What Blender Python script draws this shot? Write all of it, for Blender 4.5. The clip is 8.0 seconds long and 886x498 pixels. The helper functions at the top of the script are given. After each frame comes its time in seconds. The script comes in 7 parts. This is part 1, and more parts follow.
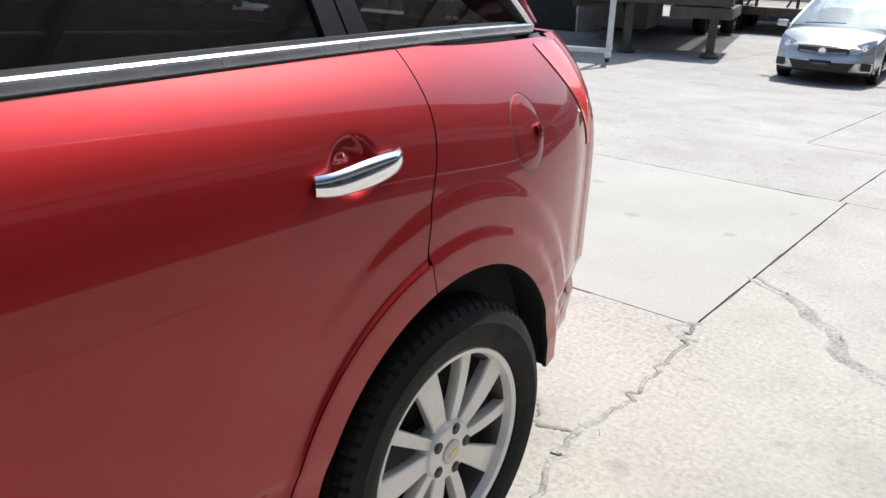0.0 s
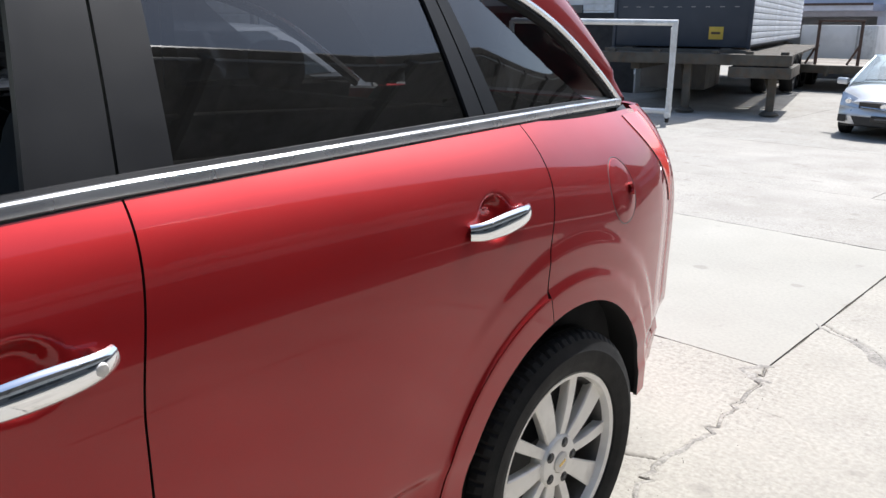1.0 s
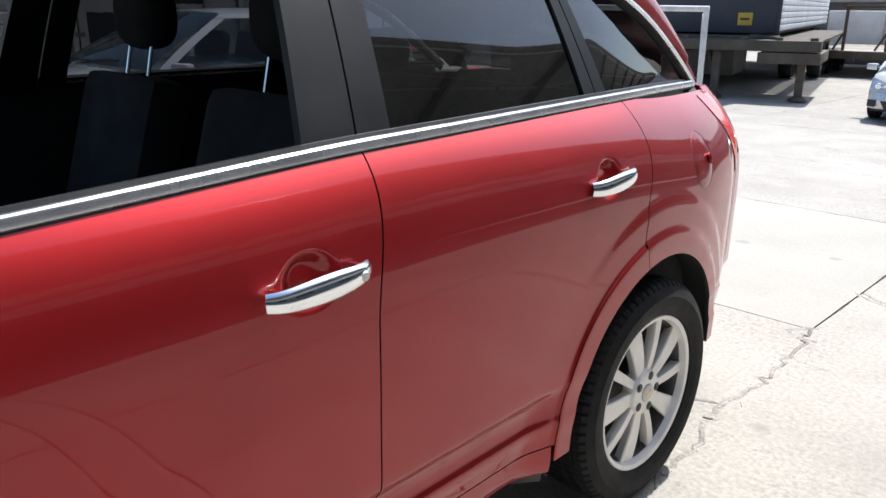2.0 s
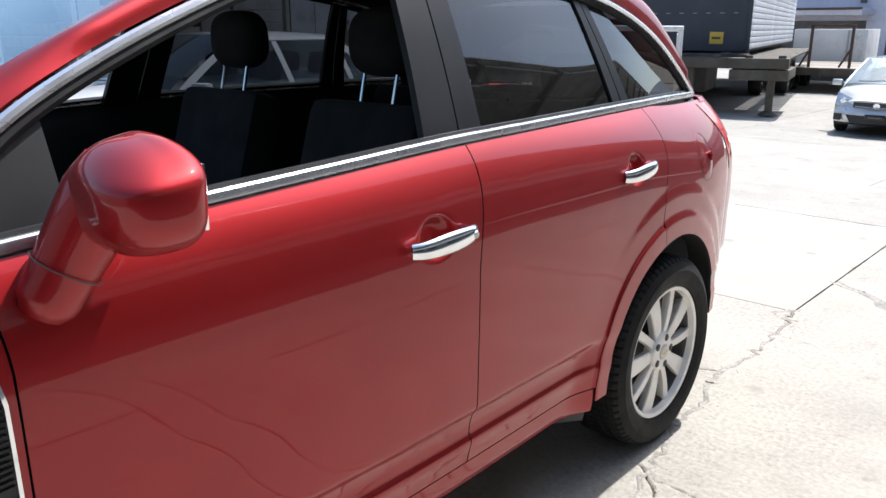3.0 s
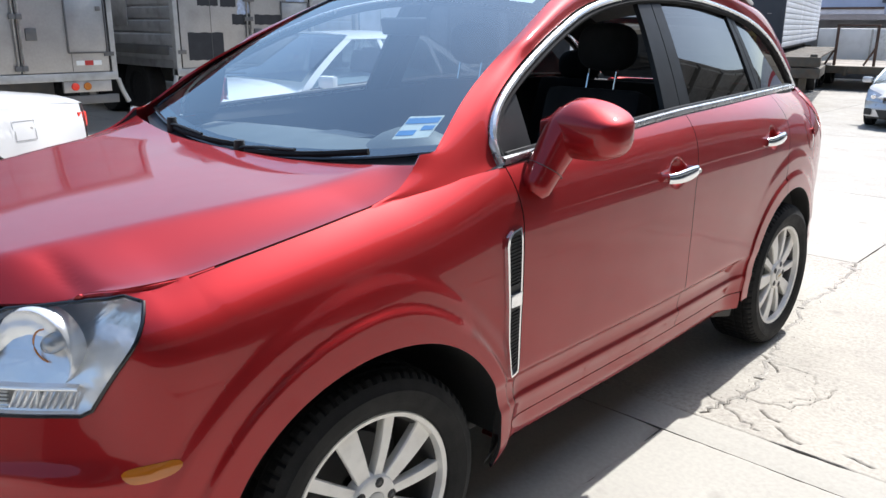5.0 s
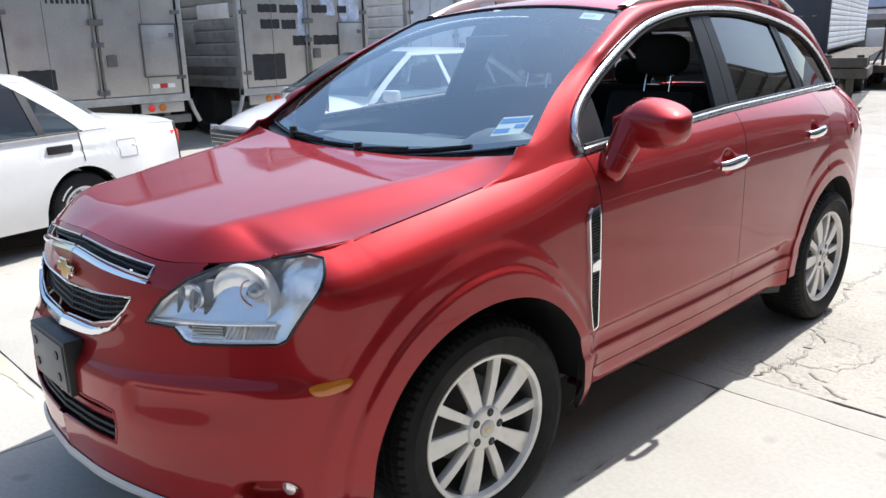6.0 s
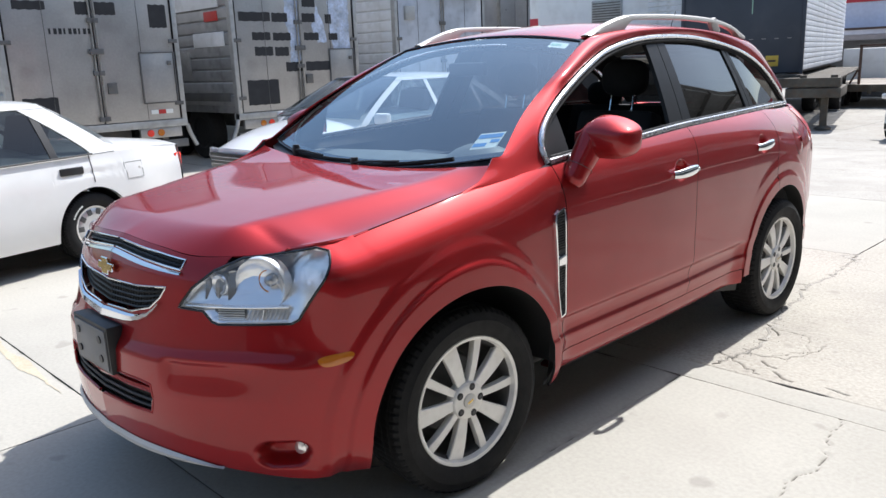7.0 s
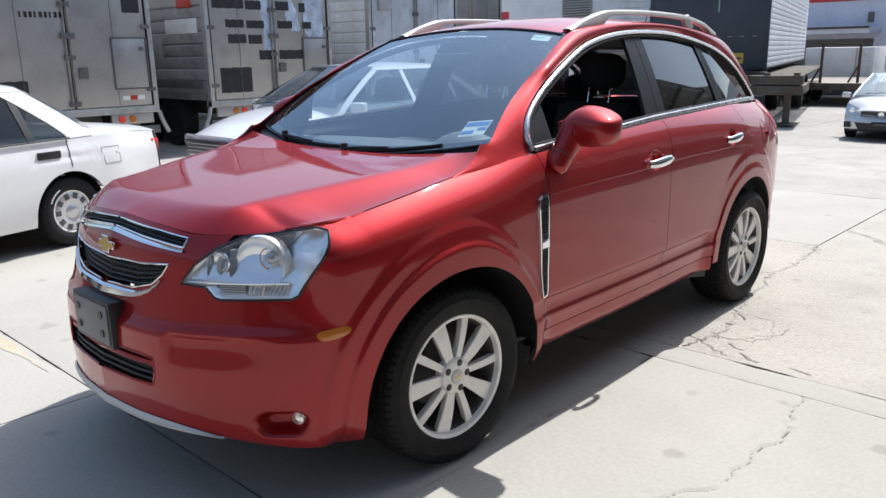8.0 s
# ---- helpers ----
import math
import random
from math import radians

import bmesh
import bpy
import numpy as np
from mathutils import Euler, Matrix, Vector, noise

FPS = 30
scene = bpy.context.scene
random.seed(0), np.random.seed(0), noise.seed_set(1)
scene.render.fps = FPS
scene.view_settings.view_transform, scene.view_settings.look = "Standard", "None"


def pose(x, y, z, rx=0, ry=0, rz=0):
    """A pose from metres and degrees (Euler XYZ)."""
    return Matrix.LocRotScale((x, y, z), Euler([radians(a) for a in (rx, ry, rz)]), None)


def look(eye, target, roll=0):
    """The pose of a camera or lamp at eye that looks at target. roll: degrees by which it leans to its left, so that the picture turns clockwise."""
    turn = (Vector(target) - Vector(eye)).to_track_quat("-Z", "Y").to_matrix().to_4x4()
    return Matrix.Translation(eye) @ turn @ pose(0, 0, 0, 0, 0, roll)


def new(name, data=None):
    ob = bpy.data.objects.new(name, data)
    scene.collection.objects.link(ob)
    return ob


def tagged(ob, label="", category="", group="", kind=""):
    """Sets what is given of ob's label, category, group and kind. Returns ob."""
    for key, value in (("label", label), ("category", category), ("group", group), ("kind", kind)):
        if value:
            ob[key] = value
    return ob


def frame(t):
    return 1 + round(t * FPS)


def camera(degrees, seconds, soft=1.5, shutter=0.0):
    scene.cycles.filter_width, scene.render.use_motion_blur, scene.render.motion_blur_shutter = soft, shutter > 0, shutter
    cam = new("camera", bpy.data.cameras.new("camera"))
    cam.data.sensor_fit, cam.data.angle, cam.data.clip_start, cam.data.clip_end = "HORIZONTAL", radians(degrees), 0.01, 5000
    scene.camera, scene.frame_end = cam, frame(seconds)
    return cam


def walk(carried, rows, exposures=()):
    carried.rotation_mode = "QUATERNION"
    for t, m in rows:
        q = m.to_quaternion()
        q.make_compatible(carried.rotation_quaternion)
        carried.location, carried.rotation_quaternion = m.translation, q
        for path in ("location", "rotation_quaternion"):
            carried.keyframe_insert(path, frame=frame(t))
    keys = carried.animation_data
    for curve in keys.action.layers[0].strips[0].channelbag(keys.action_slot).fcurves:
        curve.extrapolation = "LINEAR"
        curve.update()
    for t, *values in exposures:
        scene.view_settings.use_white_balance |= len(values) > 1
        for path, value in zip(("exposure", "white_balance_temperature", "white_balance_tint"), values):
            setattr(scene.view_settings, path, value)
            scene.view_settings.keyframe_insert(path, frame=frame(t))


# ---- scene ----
cam = camera(59.0, 8.0)
PATH = [
    (0, (1.826, 1.503, 1.414), (0.651, 2.964, 0.717), 1.9),
    (0.5, (1.852, 1.34, 1.47), (0.616, 2.792, 0.867), 1.0),
    (1, (1.934, 1.142, 1.481), (0.62, 2.543, 0.925), 0.4),
    (1.5, (1.999, 0.955, 1.498), (0.641, 2.316, 0.949), -0.7),
    (2, (1.984, 0.693, 1.498), (0.646, 2.057, 0.908), 0.4),
    (2.2, (1.965, 0.597, 1.5), (0.643, 1.966, 0.887), 1.9),
    (3.3, (2.151, -0.016, 1.52), (0.858, 1.423, 1.015), -0.1),
    (3.5, (2.148, -0.157, 1.53), (0.92, 1.336, 1.016), 2.3),
    (4, (2.123, -0.535, 1.567), (0.942, 0.99, 1.04), 4.4),
    (4.5, (2.187, -0.841, 1.559), (0.921, 0.618, 1.04), 1.2),
    (5, (2.252, -1.187, 1.564), (0.933, 0.21, 1.01), 0.4),
    (5.2, (2.258, -1.315, 1.555), (0.941, 0.066, 0.958), -1.0),
    (6.3, (2.618, -1.761, 1.589), (1.189, -0.453, 1.091), -1.9),
    (6.5, (2.705, -1.816, 1.59), (1.279, -0.5, 1.104), -2.5),
    (7, (2.801, -1.949, 1.596), (1.402, -0.599, 1.13), -2.2),
    (7.5, (2.838, -2.071, 1.586), (1.477, -0.689, 1.097), -1.7),
    (8, (2.836, -2.11, 1.592), (1.5, -0.704, 1.104), -1.1),
]
walk(cam, [(t, look(eye, target, roll)) for t, eye, target, roll in PATH], exposures=[(0.0, 0.22), (2.0, 0.42), (3.5, 0.52), (5.0, 0.53), (6.5, 0.47), (8.0, 0.25)])

# ---- world, sun and exposure ----
SUN_FROM = Vector((-0.03, 0.64, 1.0)).normalized()
scene.view_settings.use_white_balance = True
scene.view_settings.white_balance_temperature = 6100
world = bpy.data.worlds.new("sky")
scene.world = world
world.use_nodes = True
wn = world.node_tree.nodes
sky = wn.new("ShaderNodeTexSky")
sky.sky_type = "NISHITA"
sky.sun_disc = False
sky.sun_elevation = math.asin(SUN_FROM.z)
sky.sun_rotation = math.atan2(SUN_FROM.x, SUN_FROM.y)
sky.air_density, sky.dust_density, sky.altitude = 1.5, 3.4, 300
sky.ozone_density = 3.0
world.node_tree.links.new(sky.outputs[0], wn["Background"].inputs[0])
wn["Background"].inputs[1].default_value = 0.15
sun = new("sun", bpy.data.lights.new("sun", "SUN"))
sun.data.energy, sun.data.angle, sun.data.color = 5.0, radians(0.6), (1.0, 0.955, 0.90)
sun.matrix_world = look(SUN_FROM * 40, (0, 0, 0))

# ---- small helpers ----
def cv(keys, v):
    """Smooth curve through (place, value) keys."""
    if v <= keys[0][0]:
        return keys[0][1]
    if v >= keys[-1][0]:
        return keys[-1][1]
    i = next(k for k in range(len(keys) - 1) if keys[k + 1][0] >= v)
    (a, p), (b, q) = keys[i], keys[i + 1]
    h = b - a
    d = (q - p) / h
    def slope(j):
        if j == 0 or j == len(keys) - 1:
            return d
        (x0, y0), (x1, y1), (x2, y2) = keys[j - 1], keys[j], keys[j + 1]
        s0, s1 = (y1 - y0) / (x1 - x0), (y2 - y1) / (x2 - x1)
        return 0.0 if s0 * s1 <= 0 else 2 * s0 * s1 / (s0 + s1)
    u = (v - a) / h
    m0, m1 = slope(i) * h, slope(i + 1) * h
    return p * (1 + 2 * u) * (1 - u) ** 2 + q * u * u * (3 - 2 * u) + m0 * u * (1 - u) ** 2 - m1 * u * u * (1 - u)


def sm(a, b, v):
    u = min(1.0, max(0.0, (v - a) / (b - a)))
    return u * u * (3 - 2 * u)


def lerp(a, b, u):
    return a + (b - a) * u


def spline(pts, n, closed=False):
    """n points evenly spread along a smooth line through pts."""
    pts = [Vector(p) for p in pts]
    k = len(pts)
    dense = []
    last = k if closed else k - 1
    for i in range(last):
        p1, p2 = pts[i], pts[(i + 1) % k]
        p0 = pts[(i - 1) % k] if closed or i > 0 else p1 * 2 - p2
        p3 = pts[(i + 2) % k] if closed or i < k - 2 else p2 * 2 - p1
        for j in range(24):
            u = j / 24
            dense.append(0.5 * (2 * p1 + (p2 - p0) * u + (2 * p0 - 5 * p1 + 4 * p2 - p3) * u * u + (3 * p1 - p0 - 3 * p2 + p3) * u ** 3))
    dense.append(pts[0].copy() if closed else pts[-1].copy())
    return even(dense, n, closed)


def even(dense, n, closed=False):
    run = [0.0]
    for a, b in zip(dense, dense[1:]):
        run.append(run[-1] + (b - a).length)
    out, j = [], 0
    for i in range(n):
        want = run[-1] * i / (n if closed else n - 1)
        while j < len(run) - 2 and run[j + 1] < want:
            j += 1
        seg = run[j + 1] - run[j]
        out.append(dense[j].lerp(dense[j + 1], (want - run[j]) / seg if seg > 1e-9 else 0))
    return out


def sheet(rows, closed_u=False, closed_v=False):
    """Quads between rows of points."""
    n, m = len(rows), len(rows[0])
    verts = [tuple(p) for r in rows for p in r]
    faces = []
    for i in range(n if closed_v else n - 1):
        for j in range(m if closed_u else m - 1):
            a, b = i, (i + 1) % n
            c, d = j, (j + 1) % m
            faces.append((a * m + c, a * m + d, b * m + d, b * m + c))
    return verts, faces


def join(*shapes):
    verts, faces = [], []
    for v, f in shapes:
        k = len(verts)
        verts += [tuple(p) for p in v]
        faces += [tuple(i + k for i in q) for q in f]
    return verts, faces


def moved(shape, m):
    return [tuple(m @ Vector(p)) for p in shape[0]], shape[1]


def mirror(shape):
    return [(-p[0], p[1], p[2]) for p in shape[0]], [tuple(reversed(f)) for f in shape[1]]


def facing(shape, centre):
    """Turns the faces of an open sheet away from centre."""
    v, f = shape
    total, c = 0.0, Vector(centre)
    for q in f:
        a, b, d = Vector(v[q[0]]), Vector(v[q[1]]), Vector(v[q[2]])
        total += (b - a).cross(d - a).dot(a - c)
    return (v, f) if total > 0 else (v, [tuple(reversed(q)) for q in f])


def tube(pts, r, sides=8, closed=False, flat=1.0, up=(0, 0, 1)):
    pts = [Vector(p) for p in pts]
    rows, n = [], len(pts)
    for i, p in enumerate(pts):
        a = pts[(i - 1) % n] if closed or i else p
        b = pts[(i + 1) % n] if closed or i < n - 1 else p
        t = (b - a).normalized()
        s = t.cross(Vector(up))
        s = s.normalized() if s.length > 1e-4 else t.orthogonal().normalized()
        w = s.cross(t)
        rr = r(i / (n - 1)) if callable(r) else r
        rows.append([p + (s * math.cos(k * math.tau / sides) + w * math.sin(k * math.tau / sides) * flat) * rr for k in range(sides)])
    v, f = sheet(rows, closed_u=True, closed_v=closed)
    if not closed:
        f.append(tuple(reversed(range(sides))))
        f.append(tuple(range((n - 1) * sides, n * sides)))
    return v, [tuple(reversed(q)) for q in f]


def lathe(profile, n=48, axis="x"):
    """Turns (radius, along) pairs round an axis."""
    rows = []
    for r, a in profile:
        ring = []
        for k in range(n):
            c, s = math.cos(k * math.tau / n) * r, math.sin(k * math.tau / n) * r
            ring.append((a, c, s) if axis == "x" else (c, a, s) if axis == "y" else (c, s, a))
        rows.append(ring)
    return sheet(rows, closed_u=True)


def box(x0, y0, z0, x1, y1, z1, bev=0.0):
    bm = bmesh.new()
    bmesh.ops.create_cube(bm, size=1.0)
    for v in bm.verts:
        v.co = ((x0 + x1) / 2 + v.co.x * (x1 - x0), (y0 + y1) / 2 + v.co.y * (y1 - y0), (z0 + z1) / 2 + v.co.z * (z1 - z0))
    if bev:
        bmesh.ops.bevel(bm, geom=bm.edges[:], offset=bev, segments=2, affect="EDGES", profile=0.6)
    bm.verts.ensure_lookup_table()
    out = [tuple(v.co) for v in bm.verts], [tuple(v.index for v in f.verts) for f in bm.faces]
    bm.free()
    return out


def beam(a, b, w, h, bev=0.004):
    """A bevelled bar from a to b."""
    a, b = Vector(a), Vector(b)
    v, f = box(-w / 2, -h / 2, 0, w / 2, h / 2, (b - a).length, bev)
    return moved((v, f), Matrix.Translation(a) @ (b - a).to_track_quat("Z", "Y").to_matrix().to_4x4())


def slab(outline, lift, thick):
    """A prism from a closed outline, thickened along lift."""
    lift = Vector(lift).normalized() * thick
    n = len(outline)
    v = [tuple(Vector(p)) for p in outline] + [tuple(Vector(p) + lift) for p in outline]
    f = [(i, (i + 1) % n, n + (i + 1) % n, n + i) for i in range(n)]
    f += [tuple(reversed(range(n))), tuple(range(n, 2 * n))]
    return v, f


def part(name, shape, material, parent=None, label="", sharp=35, thick=0.0):
    me = bpy.data.meshes.new(name)
    me.from_pydata(*shape) if len(shape) == 3 else me.from_pydata(shape[0], [], shape[1])
    me.polygons.foreach_set("use_smooth", [True] * len(me.polygons))
    me.set_sharp_from_angle(angle=radians(sharp))
    me.materials.append(material)
    if thick:
        used = np.empty(len(me.loops), dtype=np.int32)
        me.loops.foreach_get("edge_index", used)
        for i in np.where(np.bincount(used, minlength=len(me.edges)) == 1)[0]:
            me.edges[int(i)].use_edge_sharp = True
    ob = new(name, me)
    if parent is not None:
        ob.parent = parent
    if thick:
        mod = ob.modifiers.new("thickness", "SOLIDIFY")
        mod.thickness, mod.offset = thick, -1
    return tagged(ob, label)


def thing(name, label, category, m=None, group=""):
    ob = new(name)
    ob.empty_display_size = 0.2
    if m is not None:
        ob.matrix_basis = m
    return tagged(ob, label, category, group)


def solid(shape):
    """Closed shapes with all faces outward."""
    bm = bmesh.new()
    vs = [bm.verts.new(p) for p in shape[0]]
    for q in shape[1]:
        try:
            bm.faces.new([vs[i] for i in q])
        except ValueError:
            pass
    bmesh.ops.recalc_face_normals(bm, faces=bm.faces[:])
    bm.verts.index_update()
    out = [tuple(v.co) for v in bm.verts], [tuple(v.index for v in f.verts) for f in bm.faces]
    bm.free()
    return out


# ---- materials ----
def material(name, colour, rough=0.5, metal=0.0, vary=0.0, scale=6.0, fine=0.0, fine_scale=80.0, bump=0.0, bump_scale=120.0, coat=0.0, dirt=0.0, dirt_colour=(0.2, 0.17, 0.13), rough_vary=0.1, per_object=0.0, specular=0.5):
    m = bpy.data.materials.new(name)
    m.use_nodes = True
    nt = m.node_tree
    n, l = nt.nodes, nt.links
    p = n["Principled BSDF"]
    p.inputs["Roughness"].default_value = rough
    p.inputs["Metallic"].default_value = metal
    p.inputs["Specular IOR Level"].default_value = specular
    p.inputs["Coat Weight"].default_value = coat
    p.inputs["Coat Roughness"].default_value = 0.015
    co = n.new("ShaderNodeTexCoord")
    def noise_of(sc, detail=4.0):
        t = n.new("ShaderNodeTexNoise")
        t.inputs["Scale"].default_value, t.inputs["Detail"].default_value = sc, detail
        l.new(co.outputs["Object"], t.inputs["Vector"])
        return t.outputs["Fac"]
    def mapped(fac, a, b, lo, hi):
        r = n.new("ShaderNodeMapRange")
        for k, v in zip((1, 2, 3, 4), (a, b, lo, hi)):
            r.inputs[k].default_value = v
        l.new(fac, r.inputs[0])
        return r.outputs[0]
    def scaled(col, fac):
        x = n.new("ShaderNodeVectorMath")
        x.operation = "SCALE"
        l.new(col, x.inputs[0])
        l.new(fac, x.inputs["Scale"])
        return x.outputs[0]
    rgb = n.new("ShaderNodeRGB")
    rgb.outputs[0].default_value = (*colour, 1)
    col = rgb.outputs[0]
    if vary:
        col = scaled(col, mapped(noise_of(scale), 0.3, 0.7, 1 - vary, 1 + vary))
    if fine:
        col = scaled(col, mapped(noise_of(fine_scale, 6.0), 0.3, 0.7, 1 - fine, 1 + fine))
    if per_object:
        info = n.new("ShaderNodeObjectInfo")
        col = scaled(col, mapped(info.outputs["Random"], 0, 1, 1 - per_object, 1 + per_object))
    if dirt:
        mix = n.new("ShaderNodeMix")
        mix.data_type = "RGBA"
        l.new(mapped(noise_of(scale * 2.3, 8.0), 0.48, 0.75, 0.0, dirt), mix.inputs[0])
        l.new(col, mix.inputs[6])
        mix.inputs[7].default_value = (*dirt_colour, 1)
        col = mix.outputs[2]
    l.new(col, p.inputs["Base Color"])
    if rough_vary:
        l.new(mapped(noise_of(scale * 1.7), 0.3, 0.7, max(0.0, rough - rough_vary * rough), min(1.0, rough + rough_vary * rough)), p.inputs["Roughness"])
    if bump:
        b = n.new("ShaderNodeBump")
        b.inputs["Strength"].default_value, b.inputs["Distance"].default_value = 0.6, bump
        l.new(noise_of(bump_scale, 5.0), b.inputs["Height"])
        l.new(b.outputs[0], p.inputs["Normal"])
    return m


def glass(name, tint, dust=0.0, rough=0.0, least=0.05, sheen=(1, 1, 1)):
    """A thin pane: clear or tinted, mirror-like at a slant, with a film of dust."""
    m = bpy.data.materials.new(name)
    m.use_nodes = True
    n, l = m.node_tree.nodes, m.node_tree.links
    n.remove(n["Principled BSDF"])
    t, g, d, x, y = (n.new("ShaderNode" + k) for k in ("BsdfTransparent", "BsdfGlossy", "BsdfDiffuse", "MixShader", "MixShader"))
    t.inputs[0].default_value = (*tint, 1)
    g.inputs["Roughness"].default_value = rough
    g.inputs[0].default_value = (*sheen, 1)
    d.inputs[0].default_value = (0.62, 0.62, 0.60, 1)
    lw, pw, mr = n.new("ShaderNodeLayerWeight"), n.new("ShaderNodeMath"), n.new("ShaderNodeMapRange")
    lw.inputs[0].default_value = 0.5
    pw.operation = "POWER"
    pw.inputs[1].default_value = 4.2
    l.new(lw.outputs["Facing"], pw.inputs[0])
    l.new(pw.outputs[0], mr.inputs[0])
    mr.inputs[3].default_value, mr.inputs[4].default_value = least, 1.0
    co, no, md = n.new("ShaderNodeTexCoord"), n.new("ShaderNodeTexNoise"), n.new("ShaderNodeMapRange")
    no.inputs["Scale"].default_value, no.inputs["Detail"].default_value = 4.0, 6.0
    l.new(co.outputs["Object"], no.inputs["Vector"])
    l.new(no.outputs["Fac"], md.inputs[0])
    md.inputs[1].default_value, md.inputs[2].default_value = 0.3, 0.75
    md.inputs[3].default_value, md.inputs[4].default_value = dust * 0.6, dust * 1.4
    l.new(md.outputs[0], y.inputs[0])
    l.new(t.outputs[0], y.inputs[1])
    l.new(d.outputs[0], y.inputs[2])
    l.new(mr.outputs[0], x.inputs[0])
    l.new(y.outputs[0], x.inputs[1])
    l.new(g.outputs[0], x.inputs[2])
    l.new(x.outputs[0], n["Material Output"].inputs[0])
    return m


PAINT = material("red_paint", (0.315, 0.0105, 0.0125), 0.56, 0.85, coat=1.0, vary=0.04, scale=3.0, fine=0.05, fine_scale=900.0, rough_vary=0.05)
CHROME = material("chrome", (0.82, 0.83, 0.85), 0.07, 1.0, rough_vary=0.3)
TRIM = material("bright_trim", (0.74, 0.75, 0.77), 0.27, 0.85, vary=0.06, rough_vary=0.2)
SATIN = material("satin_silver", (0.64, 0.62, 0.585), 0.45, 0.25, vary=0.05)
RIM = material("rim_alloy", (0.84, 0.82, 0.78), 0.40, 0.2, vary=0.06, scale=9, dirt=0.2, dirt_colour=(0.33, 0.29, 0.25))
# dirty inner rim, base colour lowered to deepen the shade between spokes
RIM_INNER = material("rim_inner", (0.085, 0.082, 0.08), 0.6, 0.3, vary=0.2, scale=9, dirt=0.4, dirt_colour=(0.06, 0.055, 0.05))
RIM_DARK = material("rim_shade", (0.10, 0.10, 0.10), 0.6, 0.2, vary=0.2)
RUBBER = material("tyre_rubber", (0.0095, 0.0095, 0.010), 0.72, vary=0.15, scale=12, fine=0.2, fine_scale=160, bump=0.0006, bump_scale=300, dirt=0.06, dirt_colour=(0.05, 0.046, 0.042), specular=0.3)
BLACK = material("black_plastic", (0.016, 0.016, 0.017), 0.45, vary=0.15, bump=0.0003, bump_scale=500)
GLOSS_BLACK = material("black_trim", (0.012, 0.012, 0.014), 0.16, vary=0.1)
PILLAR = material("pillar_film", (0.012, 0.0125, 0.014), 0.45, vary=0.15, specular=0.25)
SEAT = material("seat_fabric", (0.011, 0.011, 0.012), 0.9, vary=0.2, bump=0.001, bump_scale=400)
DASH = material("dash_plastic", (0.13, 0.135, 0.135), 0.6, vary=0.1, bump=0.0004, bump_scale=350)
CLEAR = glass("clear_glass", (0.98, 0.99, 0.99), 0.015, 0.0, 0.05)
# blue sheen and raised least gloss stand in for a bluer, brighter sky reflection
WIND_GLASS = glass("windshield_glass", (0.82, 0.92, 0.93), 0.03, 0.0, 0.20, (0.80, 0.93, 1.0))
TINT = glass("tinted_glass", (0.125, 0.13, 0.135), 0.012, 0.0, 0.065)
AMBER = material("amber_lens", (0.50, 0.15, 0.008), 0.15, coat=0.6, vary=0.1)
RED_LENS = material("red_lens", (0.85, 0.055, 0.03), 0.12, coat=0.8, vary=0.1)
REFLECTOR = material("lamp_reflector", (0.97, 0.96, 0.95), 0.20, 0.70, vary=0.03, bump=0.003, bump_scale=38)
LAMP_GREY = material("lamp_grey", (0.45, 0.45, 0.46), 0.25, 0.7, vary=0.1)
GOLD = material("gold_badge", (0.62, 0.45, 0.16), 0.25, 0.9, vary=0.05)
PLATE_GREY = material("plate_grey", (0.15, 0.15, 0.155), 0.5, vary=0.12, dirt=0.4)
PAPER = material("paper_label", (0.75, 0.76, 0.72), 0.6, vary=0.04)
BLUE_INK = material("blue_print", (0.06, 0.24, 0.55), 0.5, vary=0.1)
GREEN_INK = material("green_print", (0.35, 0.55, 0.40), 0.5, vary=0.1)
PAINT.node_tree.nodes["Principled BSDF"].inputs["Coat IOR"].default_value = 1.42
PAINT.node_tree.nodes["Principled BSDF"].inputs["Coat Roughness"].default_value = 0.035
WHITE_PAINT = material("white_car_paint", (0.80, 0.80, 0.78), 0.3, coat=0.8, vary=0.03, scale=2.0, dirt=0.12, dirt_colour=(0.5, 0.47, 0.42))
PALE_SILVER = material("pale_silver_paint", (0.72, 0.73, 0.75), 0.32, 0.10, coat=0.9, vary=0.03, scale=2.0)
LAMP_LENS = material("lamp_lens", (0.50, 0.52, 0.54), 0.12, 0.55, coat=1.0, vary=0.25, scale=9.0)
SILVER_PAINT = material("silver_car_paint", (0.60, 0.61, 0.62), 0.3, 0.55, coat=0.9, vary=0.03, scale=2.0)

# ---- the red car ----
# Front axle at y = 0, rear axle at y = 2.707, the nose towards -y, its left side towards +x.
FRONT, REAR, AXLE_Z = 0.0, 2.707, 0.357
W_KEYS = [(-0.69, 0.800), (-0.55, 0.878), (-0.42, 0.908), (-0.1, 0.942), (0.3, 0.956), (1.2, 0.956), (2.0, 0.938), (2.6, 0.915), (3.0, 0.885), (3.27, 0.838), (3.45, 0.772)]
XTOP_KEYS = [(-0.69, 0.665), (-0.55, 0.752), (-0.5, 0.775), (-0.33, 0.806), (-0.1, 0.826), (0.13, 0.832), (0.3, 0.858), (0.5, 0.885), (1.6, 0.858), (2.6, 0.775), (3.0, 0.705), (3.34, 0.63), (3.45, 0.60)]
